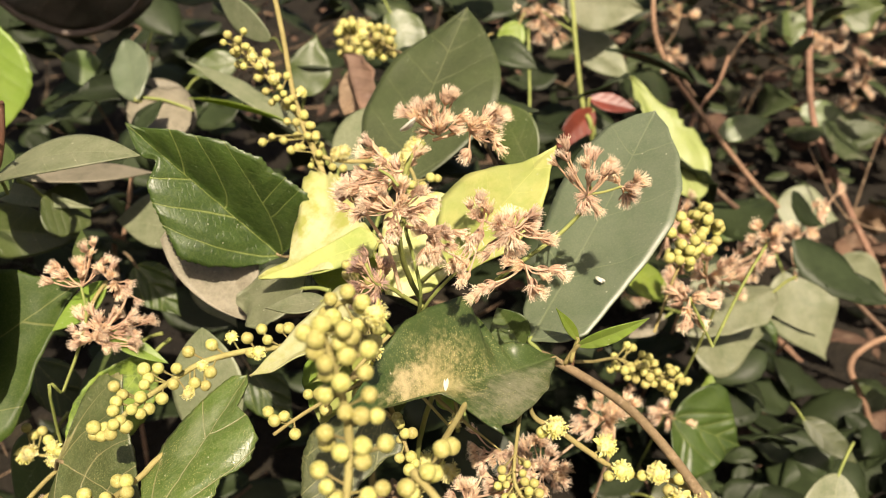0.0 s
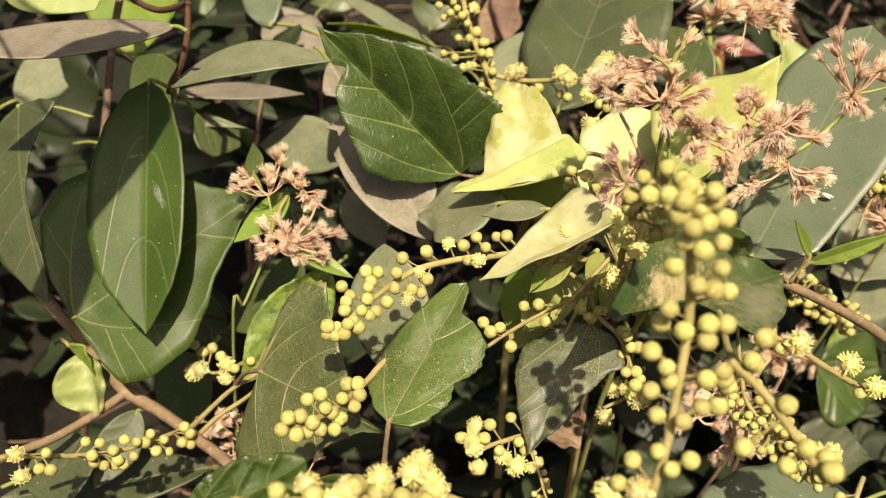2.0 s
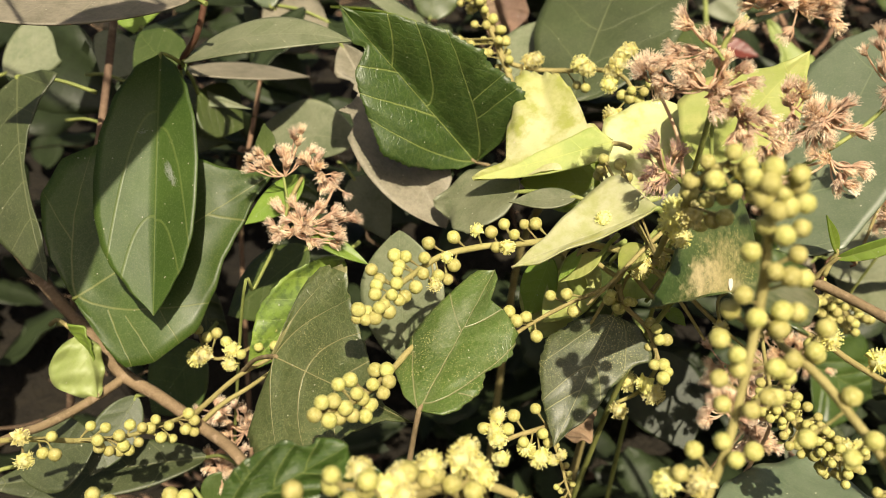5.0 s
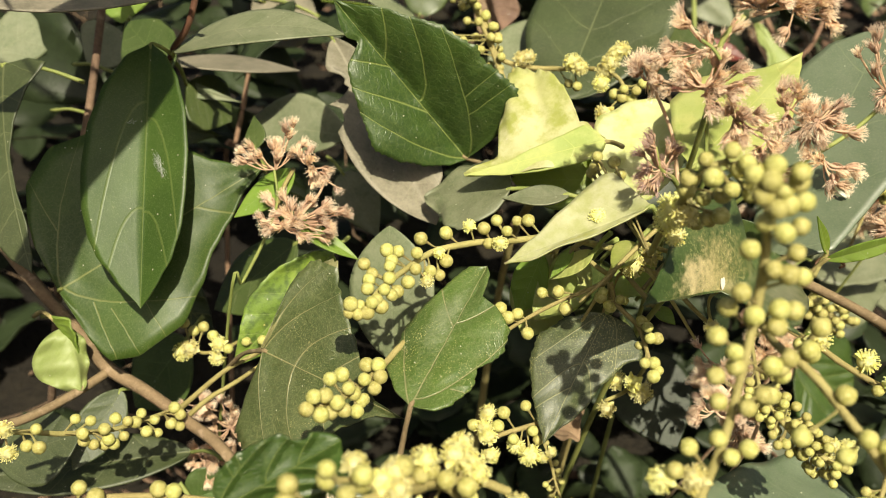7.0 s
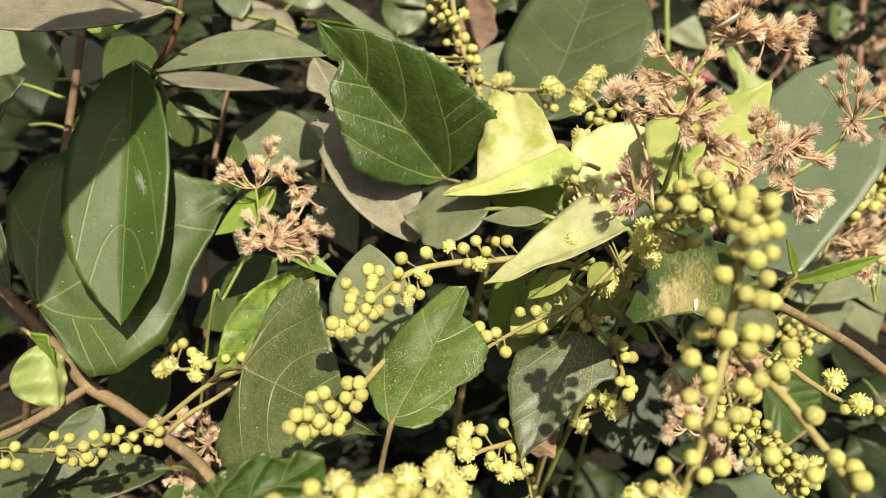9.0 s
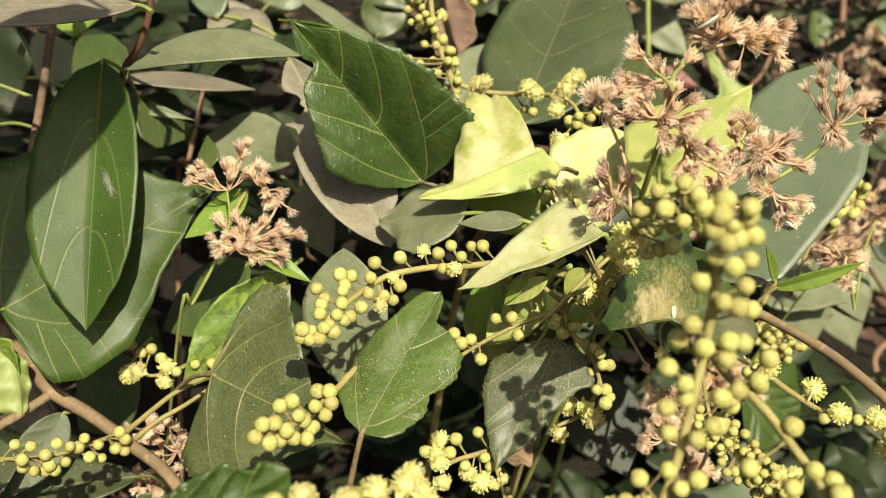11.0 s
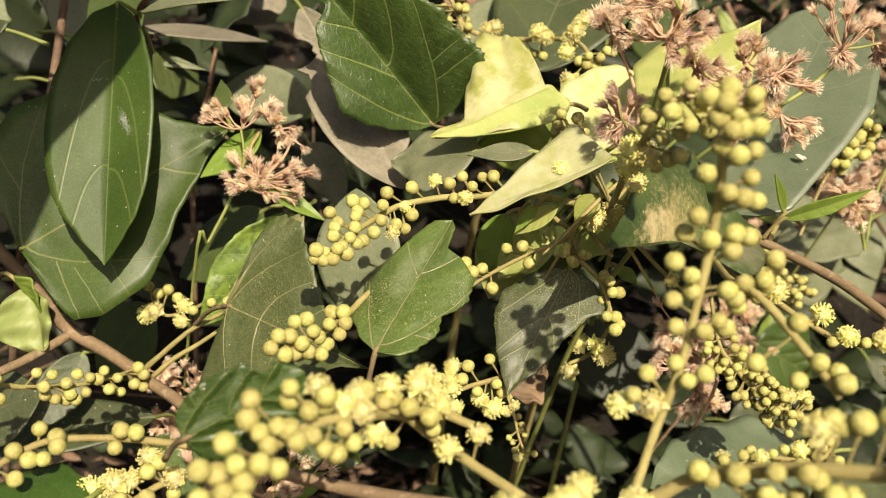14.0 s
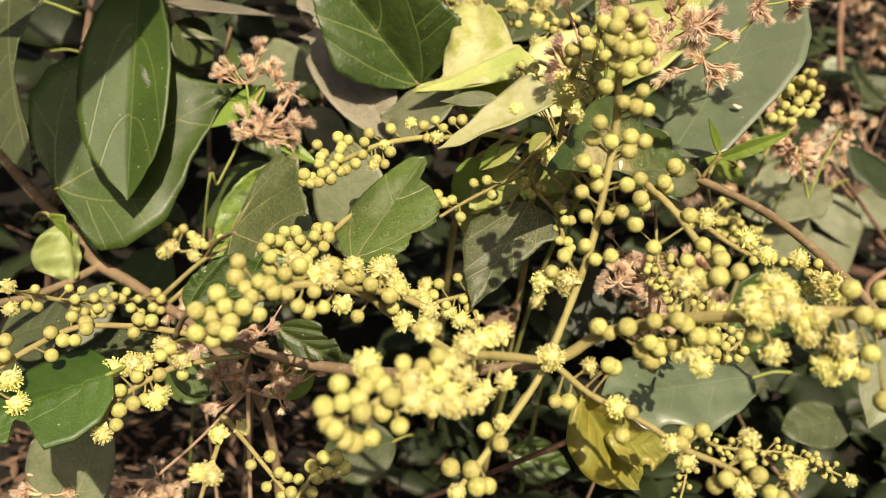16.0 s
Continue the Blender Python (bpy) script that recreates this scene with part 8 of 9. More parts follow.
dry_foot = thing("dried_flower_stem", (-0.0893, 0.1663, 0.8375), "matted dry seed heads below the stem", "dried flower", group="dried flowers")
stalk("stem", [(-0.1000, 0.2500, 0.6600, 0.00080), (-0.0915, 0.1799, 0.8165, 0.00060), (-0.0893, 0.1663, 0.8375, 0.00050)], M["bract"], dry_foot)
stalk("stem", [(-0.0919, 0.1723, 0.8390, 0.00035), (-0.0956, 0.1733, 0.8375, 0.00030), (-0.0991, 0.1707, 0.8381, 0.00030)], M["bract"], dry_foot)
heads(dry_foot, (-0.0991, 0.1707, 0.8381), [(-0.0996, 0.1687, 0.8402), (-0.0922, 0.1711, 0.8377), (-0.0992, 0.1703, 0.8352), (-0.0947, 0.1693, 0.8393), (-0.0968, 0.1698, 0.8429), (-0.1005, 0.1708, 0.8398), (-0.1042, 0.1717, 0.8434)], size=0.0042)
stalk("stem", [(-0.0919, 0.1723, 0.8390, 0.00035), (-0.0948, 0.1761, 0.8331, 0.00030), (-0.0948, 0.1762, 0.8294, 0.00030)], M["bract"], dry_foot)
heads(dry_foot, (-0.0948, 0.1762, 0.8294), [(-0.0951, 0.1786, 0.8336), (-0.0953, 0.1773, 0.8276), (-0.0921, 0.1763, 0.8331), (-0.0966, 0.1775, 0.8370), (-0.0972, 0.1787, 0.8371), (-0.0999, 0.1753, 0.8248), (-0.1030, 0.1762, 0.8253)], size=0.0042)
stalk("stem", [(-0.0919, 0.1723, 0.8390, 0.00035), (-0.0904, 0.1723, 0.8450, 0.00030), (-0.0870, 0.1685, 0.8529, 0.00030)], M["bract"], dry_foot)
heads(dry_foot, (-0.0870, 0.1685, 0.8529), [(-0.0832, 0.1687, 0.8541), (-0.0892, 0.1680, 0.8554), (-0.0905, 0.1675, 0.8533), (-0.0899, 0.1684, 0.8483), (-0.0942, 0.1698, 0.8562), (-0.0907, 0.1689, 0.8610), (-0.0806, 0.1708, 0.8622)], size=0.0042)
stalk("stem", [(-0.0919, 0.1723, 0.8390, 0.00035), (-0.0921, 0.1811, 0.8392, 0.00030), (-0.0940, 0.1863, 0.8414, 0.00030)], M["bract"], dry_foot)
heads(dry_foot, (-0.0940, 0.1863, 0.8414), [(-0.0899, 0.1856, 0.8452), (-0.0948, 0.1876, 0.8435), (-0.0915, 0.1854, 0.8468), (-0.0939, 0.1844, 0.8410), (-0.0875, 0.1871, 0.8515), (-0.0880, 0.1844, 0.8389), (-0.0960, 0.1878, 0.8392)], size=0.0042)
stalk("stem", [(-0.0805, 0.1670, 0.8352, 0.00035), (-0.0830, 0.1701, 0.8362, 0.00030), (-0.0833, 0.1696, 0.8395, 0.00030)], M["bract"], dry_foot)
heads(dry_foot, (-0.0833, 0.1696, 0.8395), [(-0.0795, 0.1687, 0.8384), (-0.0774, 0.1698, 0.8438), (-0.0835, 0.1721, 0.8412), (-0.0860, 0.1677, 0.8412), (-0.0822, 0.1680, 0.8386), (-0.0808, 0.1674, 0.8309), (-0.0801, 0.1691, 0.8470)], size=0.0044)
stalk("stem", [(-0.0805, 0.1670, 0.8352, 0.00035), (-0.0791, 0.1693, 0.8362, 0.00030), (-0.0778, 0.1681, 0.8393, 0.00030)], M["bract"], dry_foot)
heads(dry_foot, (-0.0778, 0.1681, 0.8393), [(-0.0794, 0.1716, 0.8458), (-0.0766, 0.1674, 0.8410), (-0.0823, 0.1669, 0.8437), (-0.0801, 0.1667, 0.8400), (-0.0794, 0.1674, 0.8392), (-0.0709, 0.1681, 0.8434), (-0.0810, 0.1682, 0.8401)], size=0.0044)
stalk("stem", [(-0.1213, 0.2397, 0.8204, 0.00035), (-0.1223, 0.2375, 0.8143, 0.00030), (-0.1234, 0.2319, 0.8106, 0.00030)], M["bract"], dry_foot)
heads(dry_foot, (-0.1234, 0.2319, 0.8106), [(-0.1201, 0.2289, 0.8110), (-0.1203, 0.2302, 0.8120), (-0.1270, 0.2351, 0.8124), (-0.1277, 0.2311, 0.8093), (-0.1201, 0.2288, 0.8045), (-0.1203, 0.2290, 0.8109), (-0.1199, 0.2303, 0.8115)], size=0.0046)
stalk("stem", [(-0.1213, 0.2397, 0.8204, 0.00035), (-0.1233, 0.2395, 0.8137, 0.00030), (-0.1223, 0.2358, 0.8095, 0.00030)], M["bract"], dry_foot)
heads(dry_foot, (-0.1223, 0.2358, 0.8095), [(-0.1224, 0.2330, 0.7965), (-0.1171, 0.2352, 0.8077), (-0.1262, 0.2342, 0.8055), (-0.1246, 0.2317, 0.8060), (-0.1279, 0.2352, 0.8095), (-0.1184, 0.2375, 0.8123), (-0.1211, 0.2347, 0.8090)], size=0.0046)
stalk("stem", [(-0.1213, 0.2397, 0.8204, 0.00035), (-0.1179, 0.2395, 0.8194, 0.00030), (-0.1161, 0.2361, 0.8204, 0.00030)], M["bract"], dry_foot)
heads(dry_foot, (-0.1161, 0.2361, 0.8204), [(-0.1221, 0.2375, 0.8227), (-0.1142, 0.2381, 0.8218), (-0.1208, 0.2343, 0.8135), (-0.1112, 0.2342, 0.8158), (-0.1103, 0.2321, 0.8192), (-0.1192, 0.2370, 0.8305), (-0.1139, 0.2382, 0.8239)], size=0.0046)
stalk("stem", [(-0.1213, 0.2397, 0.8204, 0.00035), (-0.1243, 0.2435, 0.8208, 0.00030), (-0.1266, 0.2439, 0.8234, 0.00030)], M["bract"], dry_foot)
heads(dry_foot, (-0.1266, 0.2439, 0.8234), [(-0.1183, 0.2413, 0.8211), (-0.1333, 0.2456, 0.8222), (-0.1261, 0.2439, 0.8200), (-0.1233, 0.2451, 0.8226), (-0.1265, 0.2415, 0.8200), (-0.1322, 0.2441, 0.8166), (-0.1250, 0.2451, 0.8246)], size=0.0046)
stalk("stem", [(-0.1100, 0.2600, 0.6600, 0.00070), (-0.1185, 0.2381, 0.7995, 0.00040), (-0.1203, 0.2386, 0.8092, 0.00040), (-0.1213, 0.2397, 0.8204, 0.00040)], M["bract"], dry_foot)
stalk("stem", [(-0.1203, 0.1838, 0.7942, 0.00035), (-0.1190, 0.1887, 0.7887, 0.00030), (-0.1191, 0.1902, 0.7854, 0.00030)], M["bract"], dry_foot)
heads(dry_foot, (-0.1191, 0.1902, 0.7854), [(-0.1207, 0.1946, 0.7926), (-0.1143, 0.1879, 0.7865), (-0.1142, 0.1916, 0.7871), (-0.1174, 0.1898, 0.7871), (-0.1224, 0.1917, 0.7834), (-0.1246, 0.1925, 0.7849), (-0.1159, 0.1884, 0.7867)], size=0.0044)
stalk("stem", [(-0.1203, 0.1838, 0.7942, 0.00035), (-0.1254, 0.1881, 0.7872, 0.00030), (-0.1276, 0.1890, 0.7829, 0.00030)], M["bract"], dry_foot)
heads(dry_foot, (-0.1276, 0.1890, 0.7829), [(-0.1269, 0.1890, 0.7854), (-0.1288, 0.1881, 0.7851), (-0.1196, 0.1882, 0.7840), (-0.1263, 0.1867, 0.7816), (-0.1200, 0.1894, 0.7842), (-0.1287, 0.1836, 0.7754), (-0.1328, 0.1878, 0.7851)], size=0.0044)
stalk("stem", [(-0.1532, 0.1768, 0.7987, 0.00035), (-0.1524, 0.1782, 0.7947, 0.00030), (-0.1487, 0.1763, 0.7934, 0.00030)], M["bract"], dry_foot)
heads(dry_foot, (-0.1487, 0.1763, 0.7934), [(-0.1425, 0.1755, 0.7943), (-0.1543, 0.1737, 0.7933), (-0.1528, 0.1737, 0.7890), (-0.1498, 0.1750, 0.7854), (-0.1502, 0.1791, 0.7963), (-0.1540, 0.1752, 0.7955), (-0.1455, 0.1720, 0.7910)], size=0.0046)
stalk("stem", [(-0.1532, 0.1768, 0.7987, 0.00035), (-0.1530, 0.1832, 0.7969, 0.00030), (-0.1521, 0.1862, 0.7975, 0.00030)], M["bract"], dry_foot)
heads(dry_foot, (-0.1521, 0.1862, 0.7975), [(-0.1507, 0.1883, 0.7998), (-0.1464, 0.1862, 0.7931), (-0.1510, 0.1877, 0.8015), (-0.1489, 0.1836, 0.7978), (-0.1538, 0.1856, 0.8008), (-0.1477, 0.1881, 0.7985), (-0.1505, 0.1856, 0.7913)], size=0.0046)
stalk("stem", [(-0.0901, 0.1707, 0.8349, 0.00050), (-0.0853, 0.1691, 0.8344, 0.00040), (-0.0805, 0.1670, 0.8352, 0.00040)], M["bract"], dry_foot)
stalk("stem", [(-0.0901, 0.1707, 0.8349, 0.00050), (-0.1057, 0.1791, 0.8122, 0.00040), (-0.1203, 0.1838, 0.7942, 0.00040)], M["bract"], dry_foot)
stalk("stem", [(-0.1203, 0.1838, 0.7942, 0.00040), (-0.1386, 0.1801, 0.7955, 0.00040), (-0.1532, 0.1768, 0.7987, 0.00040)], M["bract"], dry_foot)
stalk("stem", [(0.0180, 0.1869, 0.8665, 0.00035), (0.0154, 0.1937, 0.8685, 0.00030), (0.0137, 0.1967, 0.8723, 0.00030)], M["bract"], dry_low)
heads(dry_low, (0.0137, 0.1967, 0.8723), [(0.0096, 0.1944, 0.8737), (0.0171, 0.1942, 0.8720), (0.0172, 0.1956, 0.8721), (0.0147, 0.1949, 0.8724), (0.0082, 0.1966, 0.8687), (0.0153, 0.1950, 0.8712), (0.0075, 0.2000, 0.8772)], size=0.004)
stalk("stem", [(0.0180, 0.1869, 0.8665, 0.00035), (0.0195, 0.1974, 0.8643, 0.00030), (0.0223, 0.2042, 0.8638, 0.00030)], M["bract"], dry_low)
heads(dry_low, (0.0223, 0.2042, 0.8638), [(0.0233, 0.2029, 0.8669), (0.0234, 0.2033, 0.8628), (0.0210, 0.2038, 0.8572), (0.0247, 0.2031, 0.8599), (0.0192, 0.2028, 0.8670), (0.0203, 0.2021, 0.8650), (0.0247, 0.2040, 0.8631)], size=0.004)
stalk("stem", [(0.0180, 0.1869, 0.8665, 0.00035), (0.0189, 0.1875, 0.8680, 0.00030), (0.0182, 0.1844, 0.8710, 0.00030)], M["bract"], dry_low)
heads(dry_low, (0.0182, 0.1844, 0.8710), [(0.0151, 0.1832, 0.8703), (0.0189, 0.1852, 0.8764), (0.0185, 0.1822, 0.8669), (0.0109, 0.1850, 0.8714), (0.0181, 0.1872, 0.8730), (0.0194, 0.1828, 0.8720), (0.0132, 0.1834, 0.8678)], size=0.004)
stalk("stem", [(0.0180, 0.1869, 0.8665, 0.00035), (0.0127, 0.1834, 0.8686, 0.00030), (0.0058, 0.1761, 0.8721, 0.00030)], M["bract"], dry_low)
heads(dry_low, (0.0058, 0.1761, 0.8721), [(0.0054, 0.1762, 0.8770), (0.0077, 0.1767, 0.8744), (0.0040, 0.1785, 0.8758), (0.0016, 0.1748, 0.8744), (0.0096, 0.1781, 0.8794), (0.0008, 0.1765, 0.8706), (0.0102, 0.1726, 0.8717)], size=0.004)
stalk("stem", [(0.0180, 0.1869, 0.8665, 0.00035), (0.0207, 0.1927, 0.8589, 0.00030), (0.0234, 0.1946, 0.8528, 0.00030)], M["bract"], dry_low)
heads(dry_low, (0.0234, 0.1946, 0.8528), [(0.0199, 0.1943, 0.8489), (0.0270, 0.1936, 0.8530), (0.0242, 0.1937, 0.8517), (0.0292, 0.1938, 0.8513), (0.0257, 0.1948, 0.8508), (0.0174, 0.1907, 0.8493), (0.0267, 0.1935, 0.8516)], size=0.004)
stalk("stem", [(0.0180, 0.1869, 0.8665, 0.00035), (0.0211, 0.1931, 0.8602, 0.00030), (0.0211, 0.1955, 0.8551, 0.00030)], M["bract"], dry_low)
heads(dry_low, (0.0211, 0.1955, 0.8551), [(0.0199, 0.1917, 0.8528), (0.0166, 0.1927, 0.8498), (0.0227, 0.1945, 0.8562), (0.0216, 0.1921, 0.8542), (0.0214, 0.1927, 0.8519), (0.0185, 0.1955, 0.8565), (0.0249, 0.1957, 0.8552)], size=0.004)
stalk("stem", [(0.0400, 0.3000, 0.6900, 0.00060), (0.0236, 0.1952, 0.8468, 0.00050), (0.0165, 0.1824, 0.8683, 0.00050)], M["bract"], dry_low)
heads(dry_right, (0.0716, 0.2339, 0.8998), [(0.0709, 0.2412, 0.8998), (0.0699, 0.2283, 0.8974), (0.0747, 0.2326, 0.9004), (0.0715, 0.2338, 0.8923), (0.0694, 0.2402, 0.8961), (0.0775, 0.2376, 0.8898), (0.0811, 0.2403, 0.8952)], size=0.006)
stalk("stem", [(0.0811, 0.2374, 0.8824, 0.00050), (0.0716, 0.2339, 0.8998, 0.00050)], M["green_stem"], dry_right)
heads(dry_right, (0.1155, 0.2937, 0.8951), [(0.1080, 0.2893, 0.8988), (0.1109, 0.2869, 0.9007), (0.1214, 0.2997, 0.8919), (0.1087, 0.2814, 0.8909), (0.1182, 0.2916, 0.8980)], size=0.0066)
stalk("stem", [(0.0811, 0.2374, 0.8824, 0.00050), (0.1002, 0.2708, 0.8886, 0.00050), (0.1155, 0.2937, 0.8951, 0.00050)], M["green_stem"], dry_right)

# ---- leaves and vines behind ----
backing = thing("climbing_plant", (0.1152, 0.3654, 0.8343), "dusty grey-green leaves of a climber behind", "climbing plant")
stalk("vine", [(0.3000, 0.4500, 0.7400, 0.00150), (0.1835, 0.4126, 0.8471, 0.00120), (0.1599, 0.4080, 0.8636, 0.00130), (0.1399, 0.4017, 0.8757, 0.00130), (0.1207, 0.3971, 0.8924, 0.00130)], M["twig"], backing)
leaf(backing, (0.0979, 0.3292, 0.8520), (0.1357, 0.3353, 0.8396), (0.1185, 0.3453, 0.8669), "grey", stem=(0.0918, 0.3391, 0.8499), at=0.38, q=0.95, rb=0.5, fold=0.12, wave=0.08, hump=0.03)
leaf(backing, (0.1785, 0.4283, 0.8318), (0.2014, 0.4120, 0.7871), (0.2097, 0.4222, 0.8150), "grey", stem=(0.1766, 0.4418, 0.8395), at=0.38, q=0.95, rb=0.5, fold=0.12, wave=0.08, hump=0.03)
leaf(backing, (0.2521, 0.4424, 0.7534), (0.2069, 0.4330, 0.7277), (0.2312, 0.4324, 0.7261), "dull", stem=(0.2687, 0.4536, 0.7551), at=0.38, q=0.95, rb=0.5, fold=0.12, wave=0.08, hump=0.03)
leaf(backing, (0.1908, 0.4788, 0.8536), (0.2263, 0.4755, 0.8445), (0.2086, 0.4821, 0.8627), "grey", stem=(0.1856, 0.4892, 0.8530), at=0.38, q=0.95, rb=0.5, fold=0.12, wave=0.08, hump=0.03)
leaf(backing, (0.2445, 0.5964, 0.8843), (0.2813, 0.5938, 0.8771), (0.2619, 0.5984, 0.8898), "green", stem=(0.2392, 0.6070, 0.8843), at=0.38, q=0.95, rb=0.5, fold=0.12, wave=0.08, hump=0.03)
leaf(backing, (0.2367, 0.6196, 0.9481), (0.2387, 0.6110, 0.9244), (0.2503, 0.6156, 0.9371), "green", stem=(0.2402, 0.6321, 0.9532), at=0.38, q=0.95, rb=0.5, fold=0.12, wave=0.08, hump=0.03)
leaf(backing, (0.1165, 0.3835, 0.8841), (0.0898, 0.4231, 0.9343), (0.1207, 0.4035, 0.9098), "pale_lime", stem=(0.1273, 0.3881, 0.8675), at=0.38, q=0.95, rb=0.5, fold=0.12, wave=0.3, teeth=9, bite=[(1, 0.55, 0.08, 0.3), (-1, 0.7, 0.1, 0.4)], nv=50, hump=0.03)
leaf(backing, (0.0599, 0.4667, 0.9665), (0.1057, 0.4752, 0.9607), (0.0840, 0.4660, 0.9501), "grey", stem=(0.0534, 0.4895, 0.9707), at=0.4, q=0.7, fold=0.12, wave=0.1)
leaf(backing, (0.0716, 0.4920, 0.9483), (0.1005, 0.4729, 0.9251), (0.0939, 0.4847, 0.9430), "grey", stem=(0.0652, 0.5060, 0.9576), at=0.4, q=0.6, fold=-0.1, wave=0.1)
leaf(backing, (0.0944, 0.3145, 0.8116), (0.1257, 0.3192, 0.7951), (0.1037, 0.3058, 0.7875), "dark", stem=(0.0898, 0.3243, 0.8091), at=0.38, q=0.95, rb=0.5, fold=0.12, wave=0.08, hump=0.03)
leaf(backing, (0.1250, 0.3665, 0.7789), (0.1285, 0.3753, 0.8031), (0.1318, 0.3706, 0.7903), "lime", stem=(0.1271, 0.3729, 0.7674), at=0.38, q=0.95, rb=0.5, fold=0.12, wave=0.08, hump=0.03)
leaf(backing, (0.1355, 0.3296, 0.8619), (0.0916, 0.3132, 0.8519), (0.1193, 0.3378, 0.8610), "grey", side2=(0.1149, 0.3121, 0.8487), stem=(0.1475, 0.3390, 0.8643), wave=0.1, nv=40, edge=[(0.04, 0.4), (0.2, 0.9), (0.5, 1.0), (0.75, 0.75), (0.9, 0.4)], edge2=[(0.05, 0.5), (0.25, 1.0), (0.6, 0.85), (0.8, 0.7), (0.94, 0.3)])
leaf(backing, (0.2507, 0.5668, 0.9490), (0.2784, 0.5692, 0.9557), (0.2649, 0.5631, 0.9390), "green", stem=(0.2482, 0.5764, 0.9464), at=0.38, q=0.95, rb=0.5, fold=0.12, wave=0.08, hump=0.03)
leaf(backing, (0.1499, 0.4110, 0.8136), (0.1703, 0.4011, 0.7863), (0.1732, 0.4081, 0.8054), "dark", stem=(0.1481, 0.4227, 0.8164), at=0.38, q=0.95, rb=0.5, fold=0.12, wave=0.08, hump=0.03)
leaf(backing, (0.0673, 0.3080, 0.8813), (0.0913, 0.3121, 0.8633), (0.0792, 0.3127, 0.8795), "lime", stem=(0.0639, 0.3186, 0.8813), at=0.38, q=0.95, rb=0.5, fold=0.12, wave=0.08, hump=0.03)
leaf(backing, (0.2247, 0.4677, 0.8232), (0.2538, 0.4611, 0.8050), (0.2312, 0.4611, 0.8050), "grey", stem=(0.2218, 0.4788, 0.8243), at=0.38, q=0.95, rb=0.5, fold=0.12, wave=0.08, hump=0.03)
leaf(backing, (0.1569, 0.4920, 0.8900), (0.1892, 0.4954, 0.8991), (0.1730, 0.4965, 0.9021), "green", stem=(0.1518, 0.5010, 0.8854), at=0.38, q=0.95, rb=0.5, fold=0.12, wave=0.08, hump=0.03)
leaf(backing, (0.1444, 0.4575, 0.8536), (0.1692, 0.4533, 0.8419), (0.1537, 0.4522, 0.8390), "green", stem=(0.1411, 0.4681, 0.8535), at=0.38, q=0.95, rb=0.5, fold=0.12, wave=0.08, hump=0.03)
leaf(backing, (0.0851, 0.3034, 0.7810), (0.1176, 0.3018, 0.7766), (0.1013, 0.3074, 0.7919), "dull", stem=(0.0791, 0.3122, 0.7760), at=0.38, q=0.95, rb=0.5, fold=0.12, wave=0.08, hump=0.03)
leaf(backing, (0.0369, 0.4319, 0.9585), (0.0260, 0.4254, 0.9407), (0.0369, 0.4272, 0.9458), "lime", stem=(0.0405, 0.4438, 0.9621), at=0.38, q=0.95, rb=0.5, fold=0.12, wave=0.08, hump=0.03)
leaf(backing, (0.0196, 0.4087, 0.9532), (0.0067, 0.4051, 0.9435), (0.0170, 0.4051, 0.9435), "lime", stem=(0.0234, 0.4198, 0.9546), at=0.38, q=0.95, rb=0.5, fold=0.12, wave=0.08, hump=0.03)
leaf(backing, (0.0921, 0.3288, 0.8509), (0.0735, 0.3256, 0.8421), (0.0828, 0.3256, 0.8421), "brown_grey", stem=(0.0994, 0.3388, 0.8490), at=0.38, q=0.95, rb=0.5, fold=0.12, wave=0.08, hump=0.03)
leaf(backing, (-0.1828, 0.4258, 0.9420), (-0.1543, 0.4217, 0.9305), (-0.1692, 0.4207, 0.9280), "green", stem=(-0.1944, 0.4370, 0.9435), at=0.38, q=0.95, rb=0.5, fold=0.12, wave=0.08, hump=0.03)
leaf(backing, (-0.1353, 0.4069, 0.9484), (-0.1480, 0.4057, 0.9160), (-0.1340, 0.4016, 0.9338), "grey", stem=(-0.1364, 0.4199, 0.9549), at=0.38, q=0.95, rb=0.5, fold=0.12, wave=0.08, hump=0.03)
leaf(backing, (-0.1173, 0.4007, 0.9314), (-0.1392, 0.3927, 0.9095), (-0.1431, 0.3998, 0.9290), "brown_grey", stem=(-0.1146, 0.4128, 0.9353), at=0.38, q=0.95, rb=0.5, fold=0.12, wave=0.08, hump=0.03)
leaf(backing, (-0.1703, 0.3085, 0.9121), (-0.1229, 0.2962, 0.9073), (-0.1473, 0.3037, 0.9135), "grey", stem=(-0.1868, 0.3189, 0.9114), at=0.38, q=0.95, rb=0.5, fold=0.12, wave=0.08, hump=0.03)
leaf(backing, (-0.1798, 0.3131, 0.8953), (-0.1330, 0.3116, 0.8913), (-0.1564, 0.3087, 0.8833), "green", stem=(-0.1974, 0.3229, 0.8932), at=0.38, q=0.95, rb=0.5, fold=0.12, wave=0.08, hump=0.03)
leaf(backing, (-0.0897, 0.2987, 0.8849), (-0.0752, 0.2909, 0.8636), (-0.0752, 0.2958, 0.8772), "grey", stem=(-0.0962, 0.3100, 0.8868), at=0.38, q=0.95, rb=0.5, fold=0.12, wave=0.08, hump=0.03)
leaf(backing, (-0.0987, 0.4254, 0.9407), (-0.1231, 0.4235, 0.9356), (-0.1096, 0.4272, 0.9458), "green", stem=(-0.0948, 0.4360, 0.9406), at=0.38, q=0.95, rb=0.5, fold=0.12, wave=0.08, hump=0.03)
